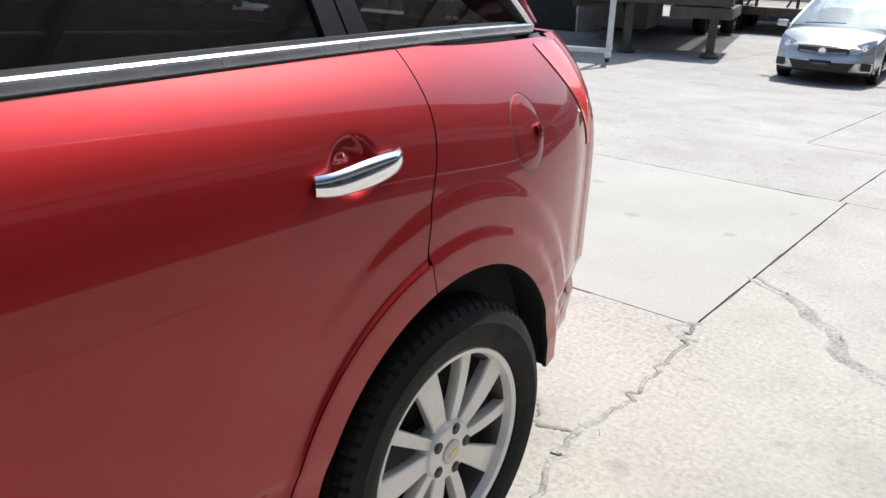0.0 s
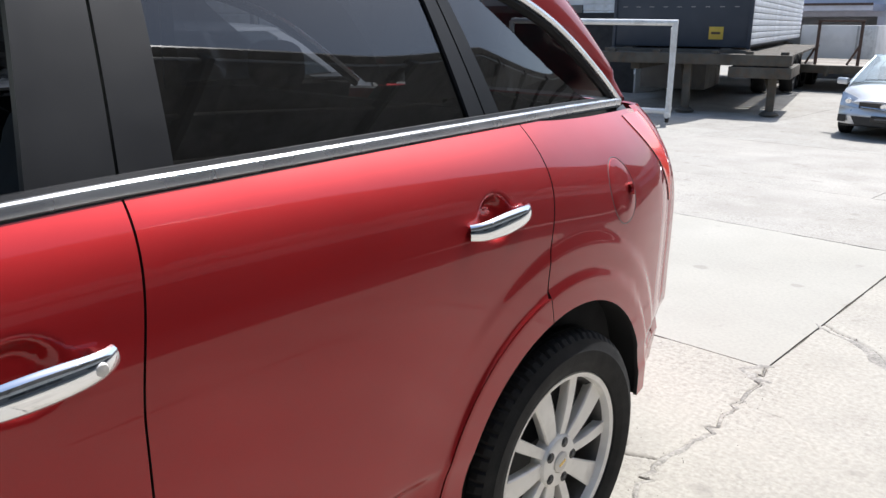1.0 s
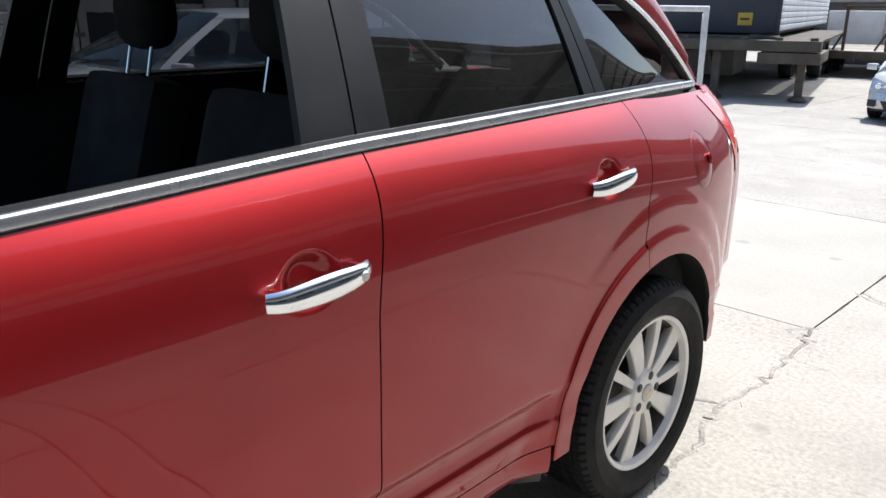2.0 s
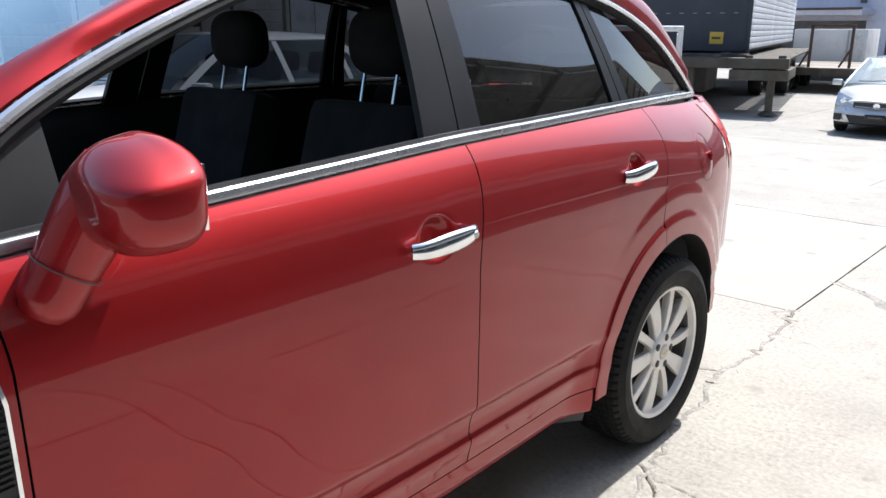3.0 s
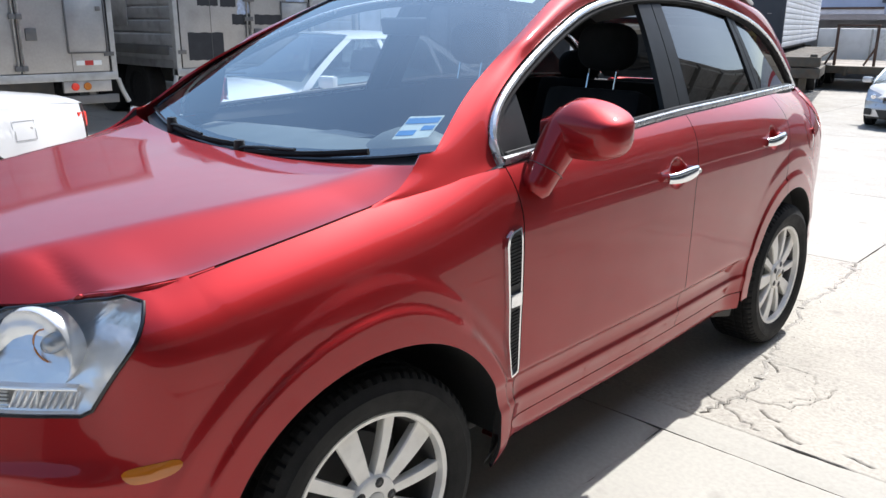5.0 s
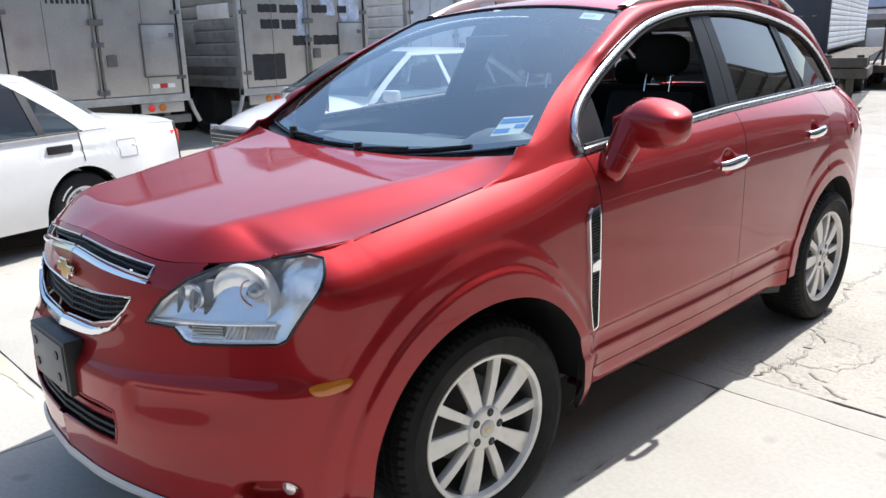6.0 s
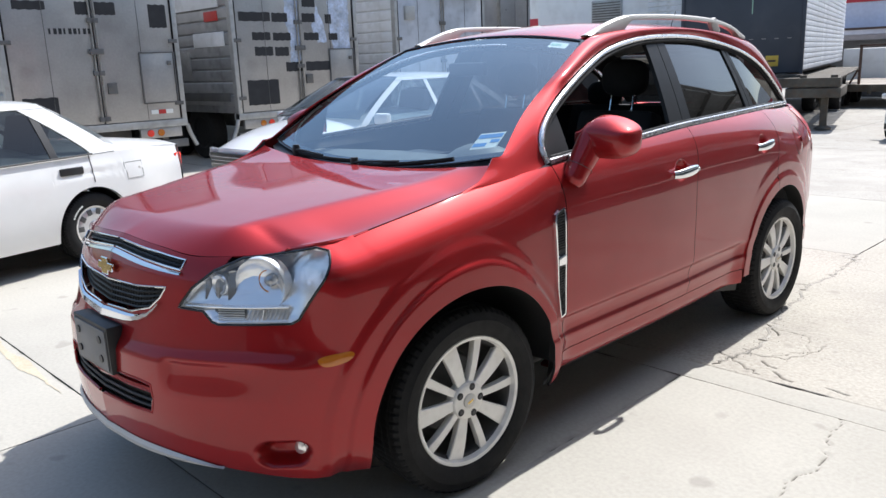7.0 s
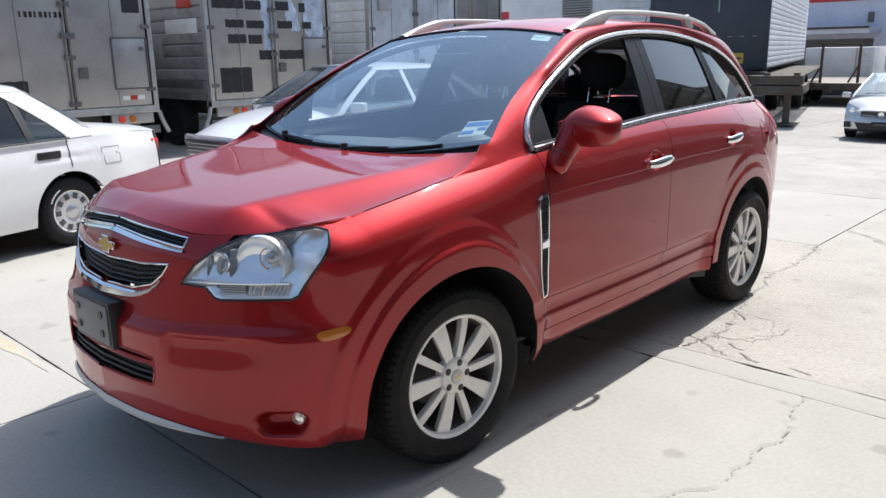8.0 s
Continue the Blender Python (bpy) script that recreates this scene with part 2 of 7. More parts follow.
ZTOP_KEYS = [(-0.69, 1.022), (-0.55, 1.030), (-0.5, 1.037), (-0.33, 1.070), (-0.1, 1.108), (0.13, 1.142), (0.28, 1.160), (0.45, 1.180), (1.2, 1.222), (1.7, 1.242), (2.6, 1.25), (3.34, 1.235), (3.45, 1.225)]
LOW_KEYS = [(0.24, -0.125), (0.30, -0.070), (0.355, -0.042), (0.405, -0.036), (0.43, -0.031), (0.470, -0.022), (0.486, -0.031), (0.500, -0.031), (0.545, -0.021), (0.572, -0.005), (0.60, -0.003), (0.70, -0.002), (0.82, 0.0), (2.0, 0.0)]

LOW_NOSE = [(0.24, -0.125), (0.30, -0.070), (0.36, -0.042), (0.46, -0.024), (0.58, -0.008), (0.70, -0.002), (0.82, 0.0)]


def flare(y, z):
    """The arch lips and the soft swelling round them."""
    out = 0.0
    for cy, lip, r1, edge, raise_ in ((FRONT, 0.011, 0.553, 0.640, 0.011), (REAR, 0.009, 0.530, 0.632, 0.008)):
        r = math.hypot(y - cy, z - AXLE_Z)
        if cy == FRONT:
            draw = sm(0.0, 0.40, y)
            r1, edge, raise_ = r1 - 0.045 * draw, edge - 0.075 * draw, raise_ * (1 - 0.5 * draw)
        out += lip * (1 - sm(r1 - 0.018, r1, r)) + raise_ * (1 - sm(edge - 0.040, edge, r)) * (1.0 if cy == FRONT else sm(2.20, 2.62, y))
    return out


CUPS = ((1.43, 1.052), (2.40, 1.080))


def side_x(y, z):
    """The left skin of the body."""
    return base_x(y, z) + swell(y, z)


def swell(y, z):
    return flare(y, z) * (1 - sm(0.86, cv(ZTOP_KEYS, y), z))


def base_x(y, z):
    cup = 0.0
    if 0.95 < z < 1.2:
        for cy, cz in CUPS:
            cup += 0.034 * (1 - sm(0.40, 1.0, math.hypot((y - cy) / 0.062, (z - cz) / 0.055)))
    w, xt, zt = cv(W_KEYS, y), cv(XTOP_KEYS, y), cv(ZTOP_KEYS, y)
    zs = 0.86
    if z > zs:
        q = min(1.0, (z - zs) / (zt - zs))
        x = xt + (w - xt) * (1 - q ** (2.9 + 1.2 * (1 - sm(2.3, 2.95, y)) - 0.6 * (1 - sm(0.0, 0.5, y))))
    else:
        x = w + cv(LOW_KEYS if y > -0.2 else LOW_NOSE, z) * (1 - 0.5 * (1 - sm(0.42, 0.60, math.hypot(y - FRONT, z - AXLE_Z))) - 0.75 * (1 - sm(0.50, 0.64, math.hypot(y - REAR, z - AXLE_Z))))
    return x - cup


# nose: plan line from the middle to the left corner, then leaning with height
NOSE = spline([(0, -1.005, 0), (0.25, -0.985, 0), (0.46, -0.93, 0), (0.65, -0.82, 0), (0.795, -0.69, 0), (0.882, -0.55, 0), (0.905, -0.42, 0)], 160)
NOSE_X = [p.x for p in NOSE]
NOSE_LEAN = [(0.20, 0.085), (0.26, 0.03), (0.34, 0.012), (0.50, 0.0), (0.66, 0.005), (0.72, 0.035), (0.82, 0.062), (0.92, 0.085), (1.0, 0.125), (1.06, 0.18)]


def nose_top(s):
    return cv([(0.0, 1.036), (0.25, 1.022), (0.45, 1.004), (0.62, 1.011), (0.8, 1.036), (1.0, 1.0530)], s)


def nose(s, z, push=0.0):
    """A place on the front skin: s from the middle (0) to the wheel arch (1)."""
    f = max(0.0, min(1.0, s)) * (len(NOSE) - 1)
    i = min(int(f), len(NOSE) - 2)
    p = NOSE[i].lerp(NOSE[i + 1], f - i)
    t = (NOSE[i + 1] - NOSE[i]).normalized()
    n = Vector((t.y, -t.x, 0)) 
    n = Vector((-t.y, t.x, 0)) if n.y > 0 and n.x < 0 else n
    if n.dot(Vector((p.x, p.y + 0.2, 0))) < 0:
        n = -n
    n = n.lerp(Vector((1, 0, 0)), sm(0.72, 1.0, s)).normalized()
    inset = lerp(cv(NOSE_LEAN, z), cv(W_KEYS, -0.42) - base_x(-0.42, z), sm(0.70, 1.0, s)) - swell(p.y, z)
    inset += 0.035 * (1 - sm(0.22, 0.40, z)) * sm(0.80, 1.0, s)
    # the step of the lower bumper and the brow over it
    inset += 0.017 * sm(0.545, 0.650, z) * (1 - sm(0.660, 0.690, z)) * sm(0.33, 0.38, s) * (1 - sm(0.50, 0.78, s))
    q = Vector((p.x, p.y, z)) - n * (inset - push)
    if s > 0.78:
        side_at = Vector((side_x(p.y, min(z, cv(ZTOP_KEYS, p.y))), p.y, z)) + n * push
        q = q.lerp(side_at, sm(0.78, 0.97, s))
    return q


def nose_s(x):
    return next((i for i in range(len(NOSE_X)) if NOSE_X[i] >= x), len(NOSE_X) - 1) / (len(NOSE_X) - 1)


def inside(poly, u, v):
    hit = False
    for (a, b), (c, d) in zip(poly, poly[1:] + poly[:1]):
        if (b > v) != (d > v) and u < (c - a) * (v - b) / (d - b) + a:
            hit = not hit
    return hit


def outline2(pts, n):
    return [(p.x, p.y) for p in spline([(a, b, 0) for a, b in pts], n, closed=True)]


def polyline2(pts, per=12):
    out = []
    for (a, b), (c, d) in zip(pts, pts[1:] + pts[:1]):
        out += [(lerp(a, c, k / per), lerp(b, d, k / per)) for k in range(per)]
    return out


car = thing("red_sport_utility_car", "glossy red five-door sport utility car parked on concrete", "car")
BOTH = ((1, "left"), (-1, "right"))
MID = (0, 1.3, 0.7)


def on_side(shape, side):
    return shape if side > 0 else mirror(shape)


def skin(name, shape, side=1, mat=PAINT, thick=0.012, label="", parent=None, sharp=40):
    ob = part(name, on_side(facing(shape, MID), side), mat, parent or car, label, sharp, thick)
    if name in ("front_door", "rear_door", "rear_quarter", "front_fender"):
        ob.data.materials.append(BLACK)
        ob.modifiers["thickness"].material_offset_rim = 1
    return ob


def door_front_y(z):
    return 0.522 - 0.015 * sm(1.02, 1.19, z)


def door_mid_y(z):
    return 1.580 + 0.042 * sm(0.92, 1.25, z)


LIP_R = 0.517


def door_rear_y(z):
    top = 2.580 + 0.064 * sm(0.87, 1.16, z)
    if z > AXLE_Z + LIP_R - 0.005:
        return top
    arc = REAR - math.sqrt(max(0.0, LIP_R ** 2 - (z - AXLE_Z) ** 2))
    return min(top, arc)


def door_rows(front, back, z0=0.404, nz=130, ny=100, gap=0.0020):
    rows = []
    for i in range(nz + 1):
        row = []
        for j in range(ny + 1):
            u = i / nz
            zc = lerp(z0, 1.2, u)
            ya, yb = front(zc) + gap, back(zc) - gap
            y = lerp(ya, yb, j / ny)
            z = lerp(z0, cv(ZTOP_KEYS, y) - 0.004, u)
            y = lerp(front(z) + gap, back(z) - gap, j / ny)
            row.append((side_x(y, z), y, z))
        rows.append(row)
    return sheet(rows)


def polar(cy, r0, bound, angles, steps, power=1.0):
    rows = []
    for a in angles:
        dy, dz = math.cos(a), math.sin(a)
        r1 = bound(a)
        ra = r0(a) if callable(r0) else r0
        row = []
        for k in range(steps + 1):
            r = lerp(ra, r1, (k / steps) ** power)
            y, z = cy + dy * r, AXLE_Z + dz * r
            row.append((side_x(y, z), y, z))
        rows.append(row)
    return sheet(rows)


def ray_bound(cy, test):
    """How far a ray from the axle stays within a region of the side."""
    def f(a):
        lo, hi = 0.40, 1.6
        for _ in range(28):
            mid = (lo + hi) / 2
            if test(cy + math.cos(a) * mid, AXLE_Z + math.sin(a) * mid):
                lo = mid
            else:
                hi = mid
        return lo
    return f


ARCH = 0.448
fender_in = lambda y, z: z < cv(ZTOP_KEYS, y) - 0.004 and y < door_front_y(z) - 0.0020 and y > -0.42 and z > 0.30 - 0.02 * sm(0.0, 0.3, y)


def angles_with(corners, a0, a1, n, cy):
    marks = sorted([a0, a1] + [math.atan2(z - AXLE_Z, y - cy) % math.tau for y, z in corners])
    marks = [m for m in marks if a0 - 1e-6 <= m <= a1 + 1e-6]
    out = []
    for m0, m1 in zip(marks, marks[1:]):
        k = max(2, int(n * (m1 - m0) / (a1 - a0)))
        out += [lerp(m0, m1, i / k) for i in range(k)]
    return out + [marks[-1]]


for side, _ in BOTH:
    skin("front_fender", polar(FRONT, lambda a: ARCH + 0.022 * sm(radians(80), radians(150), a), ray_bound(FRONT, fender_in), angles_with([(0.505, 1.176), (0.522, 1.0), (-0.42, 1.0475)], radians(-10.2), radians(153.2), 154, FRONT), 44, 0.85), side)
    qb = ray_bound(REAR, lambda y, z: z < cv(ZTOP_KEYS, y) - 0.004 and y < 3.44 and z > 0.34)
    gap_keys = []
    for z in [lerp(0.878, 1.25, k / 16) for k in range(17)]:
        y = door_rear_y(z) + 0.0024
        gap_keys.append((math.hypot(y - REAR, z - AXLE_Z), math.atan2(z - AXLE_Z, y - REAR)))
    rows = []
    base = angles_with([(3.44, 1.222)], radians(3), radians(99), 110, REAR)
    for a in base:
        u = (a - base[0]) / (base[-1] - base[0])
        row = []
        for k in range(45):
            r = lerp(ARCH, qb(a), (k / 44) ** 0.85)
            ang = a + (cv(gap_keys, r) - radians(99)) * u ** 3
            y, z = REAR + math.cos(ang) * r, AXLE_Z + math.sin(ang) * r
            z = min(z, cv(ZTOP_KEYS, y) - 0.004)
            row.append((side_x(y, z), y, z))
        rows.append(row)
    skin("rear_quarter", sheet(rows), side)
    skin("rear_arch_lip", polar(REAR, ARCH, lambda a: LIP_R - 0.0008, [lerp(radians(103.8), radians(180), i / 40) for i in range(41)], 12), side)
    skin("front_door", door_rows(door_front_y, door_mid_y), side)
    skin("rear_door", door_rows(door_mid_y, door_rear_y), side)
    rock = []
    for i in range(11):
        z = lerp(0.322, 0.400, i / 10)
        y0 = FRONT + ARCH + 0.01
        y1 = REAR - LIP_R - 0.006
        rock.append([(side_x(lerp(max(y0, 0.524), y1, j / 40), z), lerp(max(y0, 0.524), y1, j / 40), z) for j in range(41)])
    rock.insert(0, [(p[0] - 0.012, p[1], p[2] - 0.006) for p in rock[0]])
    rock.insert(0, [(p[0] - 0.09, p[1], p[2] - 0.004) for p in rock[0]])
    skin("rocker_panel", sheet(rock), side)
    # dark sealing behind the gaps
    back = []
    for i in range(20):
        z = lerp(0.27, 1.2, i / 19)
        back.append([(side_x(y, min(z, cv(ZTOP_KEYS, y) - 0.012)) - 0.030, y, min(z, cv(ZTOP_KEYS, y) - 0.012)) for y in [lerp(0.44, door_rear_y(z) - 0.0, j / 60) for j in range(61)]])
    skin("door_seal", sheet(back), side, BLACK, 0.0)
    # wheel housings
    for cy in (FRONT, REAR):
        prof = []
        for i in range(41):
            a = lerp(radians(3), radians(177), i / 40)
            y, z = cy + math.cos(a) * (ARCH + 0.006), AXLE_Z + math.sin(a) * (ARCH + 0.006)
            prof.append([(x, y, z) for x in (side_x(y, z) - 0.012, side_x(y, z) - 0.05, 0.62, 0.45)])
        liner = sheet(prof)
        wall = [[(0.45, cy + math.cos(a) * r, AXLE_Z + math.sin(a) * r) for a in [lerp(radians(-2), radians(182), i / 24) for i in range(25)]] for r in (0.0, 0.2, 0.42)]
        part("wheel_housing", on_side(join(liner, sheet(wall)), side), BLACK, car, "black plastic wheel housing")

# rear end
rear_rows = []
for i in range(25):
    z = lerp(0.32, 1.225, i / 24)
    x1 = side_x(3.44, z)
    line = spline([(x1, 3.44, z), (x1 * 0.955, 3.535, z), (x1 * 0.72, 3.63 - 0.06 * sm(0.7, 1.2, z), z), (x1 * 0.36, 3.665 - 0.07 * sm(0.7, 1.2, z), z), (0, 3.675 - 0.07 * sm(0.7, 1.2, z), z)], 16)
    rear_rows.append([tuple(p) for p in line] + [(-p.x, p.y, p.z) for p in reversed(line[:-1])])
skin("rear_bumper", sheet(rear_rows))
part("tailgate_lining", sheet([[(x * 0.95, y - 0.04, z - 0.004) for x, y, z in row] for row in rear_rows[12:]]), BLACK, car, "black tailgate lining")

# nose skin, with openings for lamps, grille and intake
LAMP = [(0.452, 0.846), (0.505, 0.912), (0.572, 0.966), (0.66, 1.003), (0.880, 1.032), (0.890, 1.022), (0.850, 0.90), (0.812, 0.814), (0.795, 0.802), (0.592, 0.800), (0.574, 0.807), (0.540, 0.840)]
LAMP_LINE = polyline2([(nose_s(x) if x < 0.9 else x, z) for x, z in LAMP], 8)
LAMP_CUT = [(s, z + (0.05 * sm(0.972, 1.004, z) if s < nose_s(0.872) else 0.0)) for s, z in LAMP_LINE]
GRILLE_TOP = polyline2([(-0.02, 1.022), (nose_s(0.30), 1.006), (nose_s(0.455), 0.992), (nose_s(0.44), 0.962), (nose_s(0.30), 0.974), (-0.02, 0.996)], 8)
GRILLE_LOW = polyline2([(-0.02, 0.886), (nose_s(0.22), 0.891), (nose_s(0.385), 0.904), (nose_s(0.355), 0.866), (nose_s(0.31), 0.828), (nose_s(0.20), 0.802), (-0.02, 0.793)], 8)
INTAKE = polyline2([(-0.02, 0.590), (nose_s(0.28), 0.590), (nose_s(0.345), 0.582), (nose_s(0.352), 0.530), (nose_s(0.335), 0.480), (-0.02, 0.470)], 8)
NS, NZ = 190, 150
def nose_end(z):
    """Where the bumper stops at the wheel opening."""
    y = -math.sqrt(max(0.0, 0.470 ** 2 - (z - AXLE_Z) ** 2))
    return min(1.0, next((lerp(i - 1, i, (y - NOSE[i - 1].y) / (NOSE[i].y - NOSE[i - 1].y)) for i in range(1, len(NOSE)) if NOSE[i].y > y), len(NOSE) - 1) / (len(NOSE) - 1))
def nose_z(s, v):
    low = 0.335 - 0.085 * sm(0.3, 1.0, s)
    return lerp(low, nose_top(s), v)
skin_faces, nose_v = [], []
for i in range(NZ + 1):
    for j in range(NS + 1):
        z = nose_z(j / NS, i / NZ)
        s = j / NS
        s = s - (1 - nose_end(z)) * sm(0.6, 1.0, s)
        # the round pocket of the fog lamp
        d = math.hypot(max(0.0, abs(s - 0.70) - 0.03) * 1.3, (z - 0.370) * 1.35)
        pocket = 0.062 * (1 - sm(0.02, 0.072, d)) if z < 0.60 else 0
        p = nose(s, z, -pocket)
        nose_v.append(tuple(p))
for i in range(NZ):
    for j in range(NS):
        s, z = (j + 0.5) / NS, nose_z((j + 0.5) / NS, (i + 0.5) / NZ)
        s = s - (1 - nose_end(z)) * sm(0.6, 1.0, s)
        if any(inside(g, s, z) for g in (LAMP_CUT, GRILLE_TOP, GRILLE_LOW, INTAKE)):
            continue
        a = i * (NS + 1) + j
        skin_faces.append((a, a + 1, a + NS + 2, a + NS + 1))
half = (nose_v, skin_faces)
fascia = facing(half, (0, 0.5, 0.6))
skin("front_bumper", join(fascia, mirror(fascia)), thick=0.0)
# rim of the fascia under the bonnet line and chin
chin = sheet([[nose(j / 60, nose_z(j / 60, 0)) for j in range(61)], [nose(j / 60, nose_z(j / 60, 0) - 0.02, -0.05) for j in range(61)], [nose(j / 60, 0.27 - 0.05 * sm(0.3, 1, j / 60), -0.16) for j in range(61)]])
part("chin", join(facing(chin, (0, 0.5, 0.9)), mirror(facing(chin, (0, 0.5, 0.9)))), BLACK, car, "black plastic chin")
skid = sheet([[nose(j / 40 * 0.52, nose_z(j / 40 * 0.52, 0) + k * (1 - 0.95 * (j / 40) ** 4), 0.004 + 0.02 * b) for j in range(41)] for k, b in ((0.020, 0), (0.006, 0.5), (-0.010, 0.4), (-0.024, -1.0))])
part("skid_plate", join(facing(skid, (0, 0.5, 0.6)), mirror(facing(skid, (0, 0.5, 0.6)))), SATIN, car, "silver painted skid strip", thick=0.004)

def nose_tube(line, r, push, flat=1.0, closed=True):
    return tube([nose(abs(s), z, push) for s, z in line], r, 8, closed, flat)

# radiator grilles: dark mesh, chrome bars
def grille(poly, name, bars_n):
    zs = [b for _, b in poly]
    rows = []
    back = []
    for i in range(9):
        z = lerp(min(zs) - 0.01, max(zs) + 0.01, i / 8)
        back.append([nose(s * 0.62, z, -0.06) for s in [j / 40 for j in range(41)]])
    b = sheet(back)
    shapes = [b, mirror(b)]
    # honeycomb of slim bars set back in the opening
    n = bars_n
    for k in range(n):
        u = (k + 0.5) / n
        line = []
        for j in range(50):
            s = j / 49 * 0.55
            col = [z for ss, z in poly if abs(ss - s) < 0.02]
            if len(col) < 2 or max(col) - min(col) < 0.012:
                continue
            line.append(nose(s, lerp(min(col), max(col), u), -0.022))
        if len(line) > 3:
            t = tube(line, 0.0042, 5)
            shapes += [t, mirror(t)]
    for j in range(34):
        s = (j + 0.5) / 34 * 0.55
        col = [z for ss, z in poly if abs(ss - s) < 0.02]
        if len(col) < 2 or max(col) - min(col) < 0.02:
            continue
        t = tube([nose(s, min(col) + 0.004, -0.024), nose(s, max(col) - 0.004, -0.024)], 0.0032, 5)
        shapes += [t, mirror(t)]
    return part(name, join(*shapes), BLACK, car, "black honeycomb radiator grille")

grille(GRILLE_TOP, "upper_grille", 3)
grille(GRILLE_LOW, "lower_grille", 5)
ib = sheet([[nose(j / 30 * 0.5, z, -0.05) for j in range(31)] for z in (0.44, 0.5, 0.62)])
ibars = [tube([nose(j / 20 * 0.40, z, -0.02) for j in range(21)], 0.007, 6) for z in (0.490, 0.515)]
part("air_intake", join(ib, mirror(ib), *ibars, *[mirror(t) for t in ibars]), BLACK, car, "black lower air intake")

def ribbon(line, width, push, thick):
    """A flat bright strip lying on the nose: line of (s, z, half height)."""
    rows = []
    for s, z, h in line:
        rows.append([nose(s, z - h, push), nose(s, z - h * 0.6, push + thick), nose(s, z + h * 0.6, push + thick), nose(s, z + h, push)])
    return facing(sheet(rows), (0, 0.5, 0.7))

for name, keys, ends in (("grille_bar", [(0, 0.984), (0.30, 0.962), (0.447, 0.952)], 0.0075), ("grille_surround", [(0, 0.770), (0.20, 0.780), (0.30, 0.806), (0.36, 0.850)], 0.019)):
    line = []
    for j in range(41):
        x = lerp(0, keys[-1][0], j / 40)
        h = ends * (1 - 0.45 * (j / 40) ** 2) if name == "grille_bar" else ends * (1 - 0.75 * (j / 40) ** 1.6)
        line.append((nose_s(x), cv(keys, x), h))
    r = ribbon(line, 0, 0.004, 0.008)
    part(name, join(r, mirror(r)), CHROME, car, "chrome strip")
for line, rr in ((GRILLE_TOP, 0.0034), (GRILLE_LOW, 0.0034)):
    keep = [(s, z) for s, z in line if s > 0.004]
    t = nose_tube(keep, rr, 0.001, closed=False)
    part("grille_edge", join(t, mirror(t)), CHROME, car, "thin chrome edging")
t = nose_tube([(s, z) for s, z in INTAKE if s > 0.004], 0.006, -0.003, closed=False)
part("intake_edge", join(t, mirror(t)), PAINT, car)

bar = nose_tube([(j / 20 * nose_s(0.345), 0.556) for j in range(21)], 0.013, -0.018, closed=False)
part("intake_bar", join(bar, mirror(bar)), PAINT, car)

# badge: plain gold cross shape on the bar between the grilles
def nose_at(x, z, push):
    p = nose(nose_s(abs(x)), z, push)
    return Vector((math.copysign(abs(p.x), x), p.y, p.z))
bshape = [(-0.062, 0.888), (-0.048, 0.912), (-0.018, 0.912), (-0.022, 0.928), (0.028, 0.928), (0.024, 0.912), (0.066, 0.912), (0.052, 0.888), (0.022, 0.888), (0.018, 0.872), (-0.032, 0.872), (-0.028, 0.888)]
bshape = [(x, z + 0.03) for x, z in bshape]
badge_at = nose_at(0.0, 0.93, 0.004).y
part("badge", solid(slab([Vector((x, badge_at, z)) for x, z in bshape], (0, -1, 0), 0.012)), GOLD, car, "plain gold badge with chrome rim")
part("badge_rim", tube([Vector((x * 1.03, badge_at - 0.008, 0.93 + (z - 0.93) * 1.06)) for x, z in bshape], 0.0035, 6, True), CHROME, car)

# number plate carrier, without a plate
def plate_box(x0, z0, x1, z1, y0, y1, bev=0.006):
    return box(x0, y0, z0, x1, y1, z1, bev)
pl = part("plate_carrier", plate_box(-0.152, 0.574, 0.152, 0.748, -1.013, -0.955), BLACK, car, "black plastic number plate carrier")
part("plate_face", plate_box(-0.138, 0.586, 0.138, 0.734, -1.018, -1.012, 0.003), PLATE_GREY, pl, "grey bare plate holder")
for x in (-0.10, 0.09):
    for z in (0.625, 0.695):
        part("bolt_hole", solid(moved(lathe([(0.0, 0), (0.014, 0), (0.014, 0.004), (0.0, 0.005)], 16, "y"), pose(x, -1.022, z))), BLACK, pl)

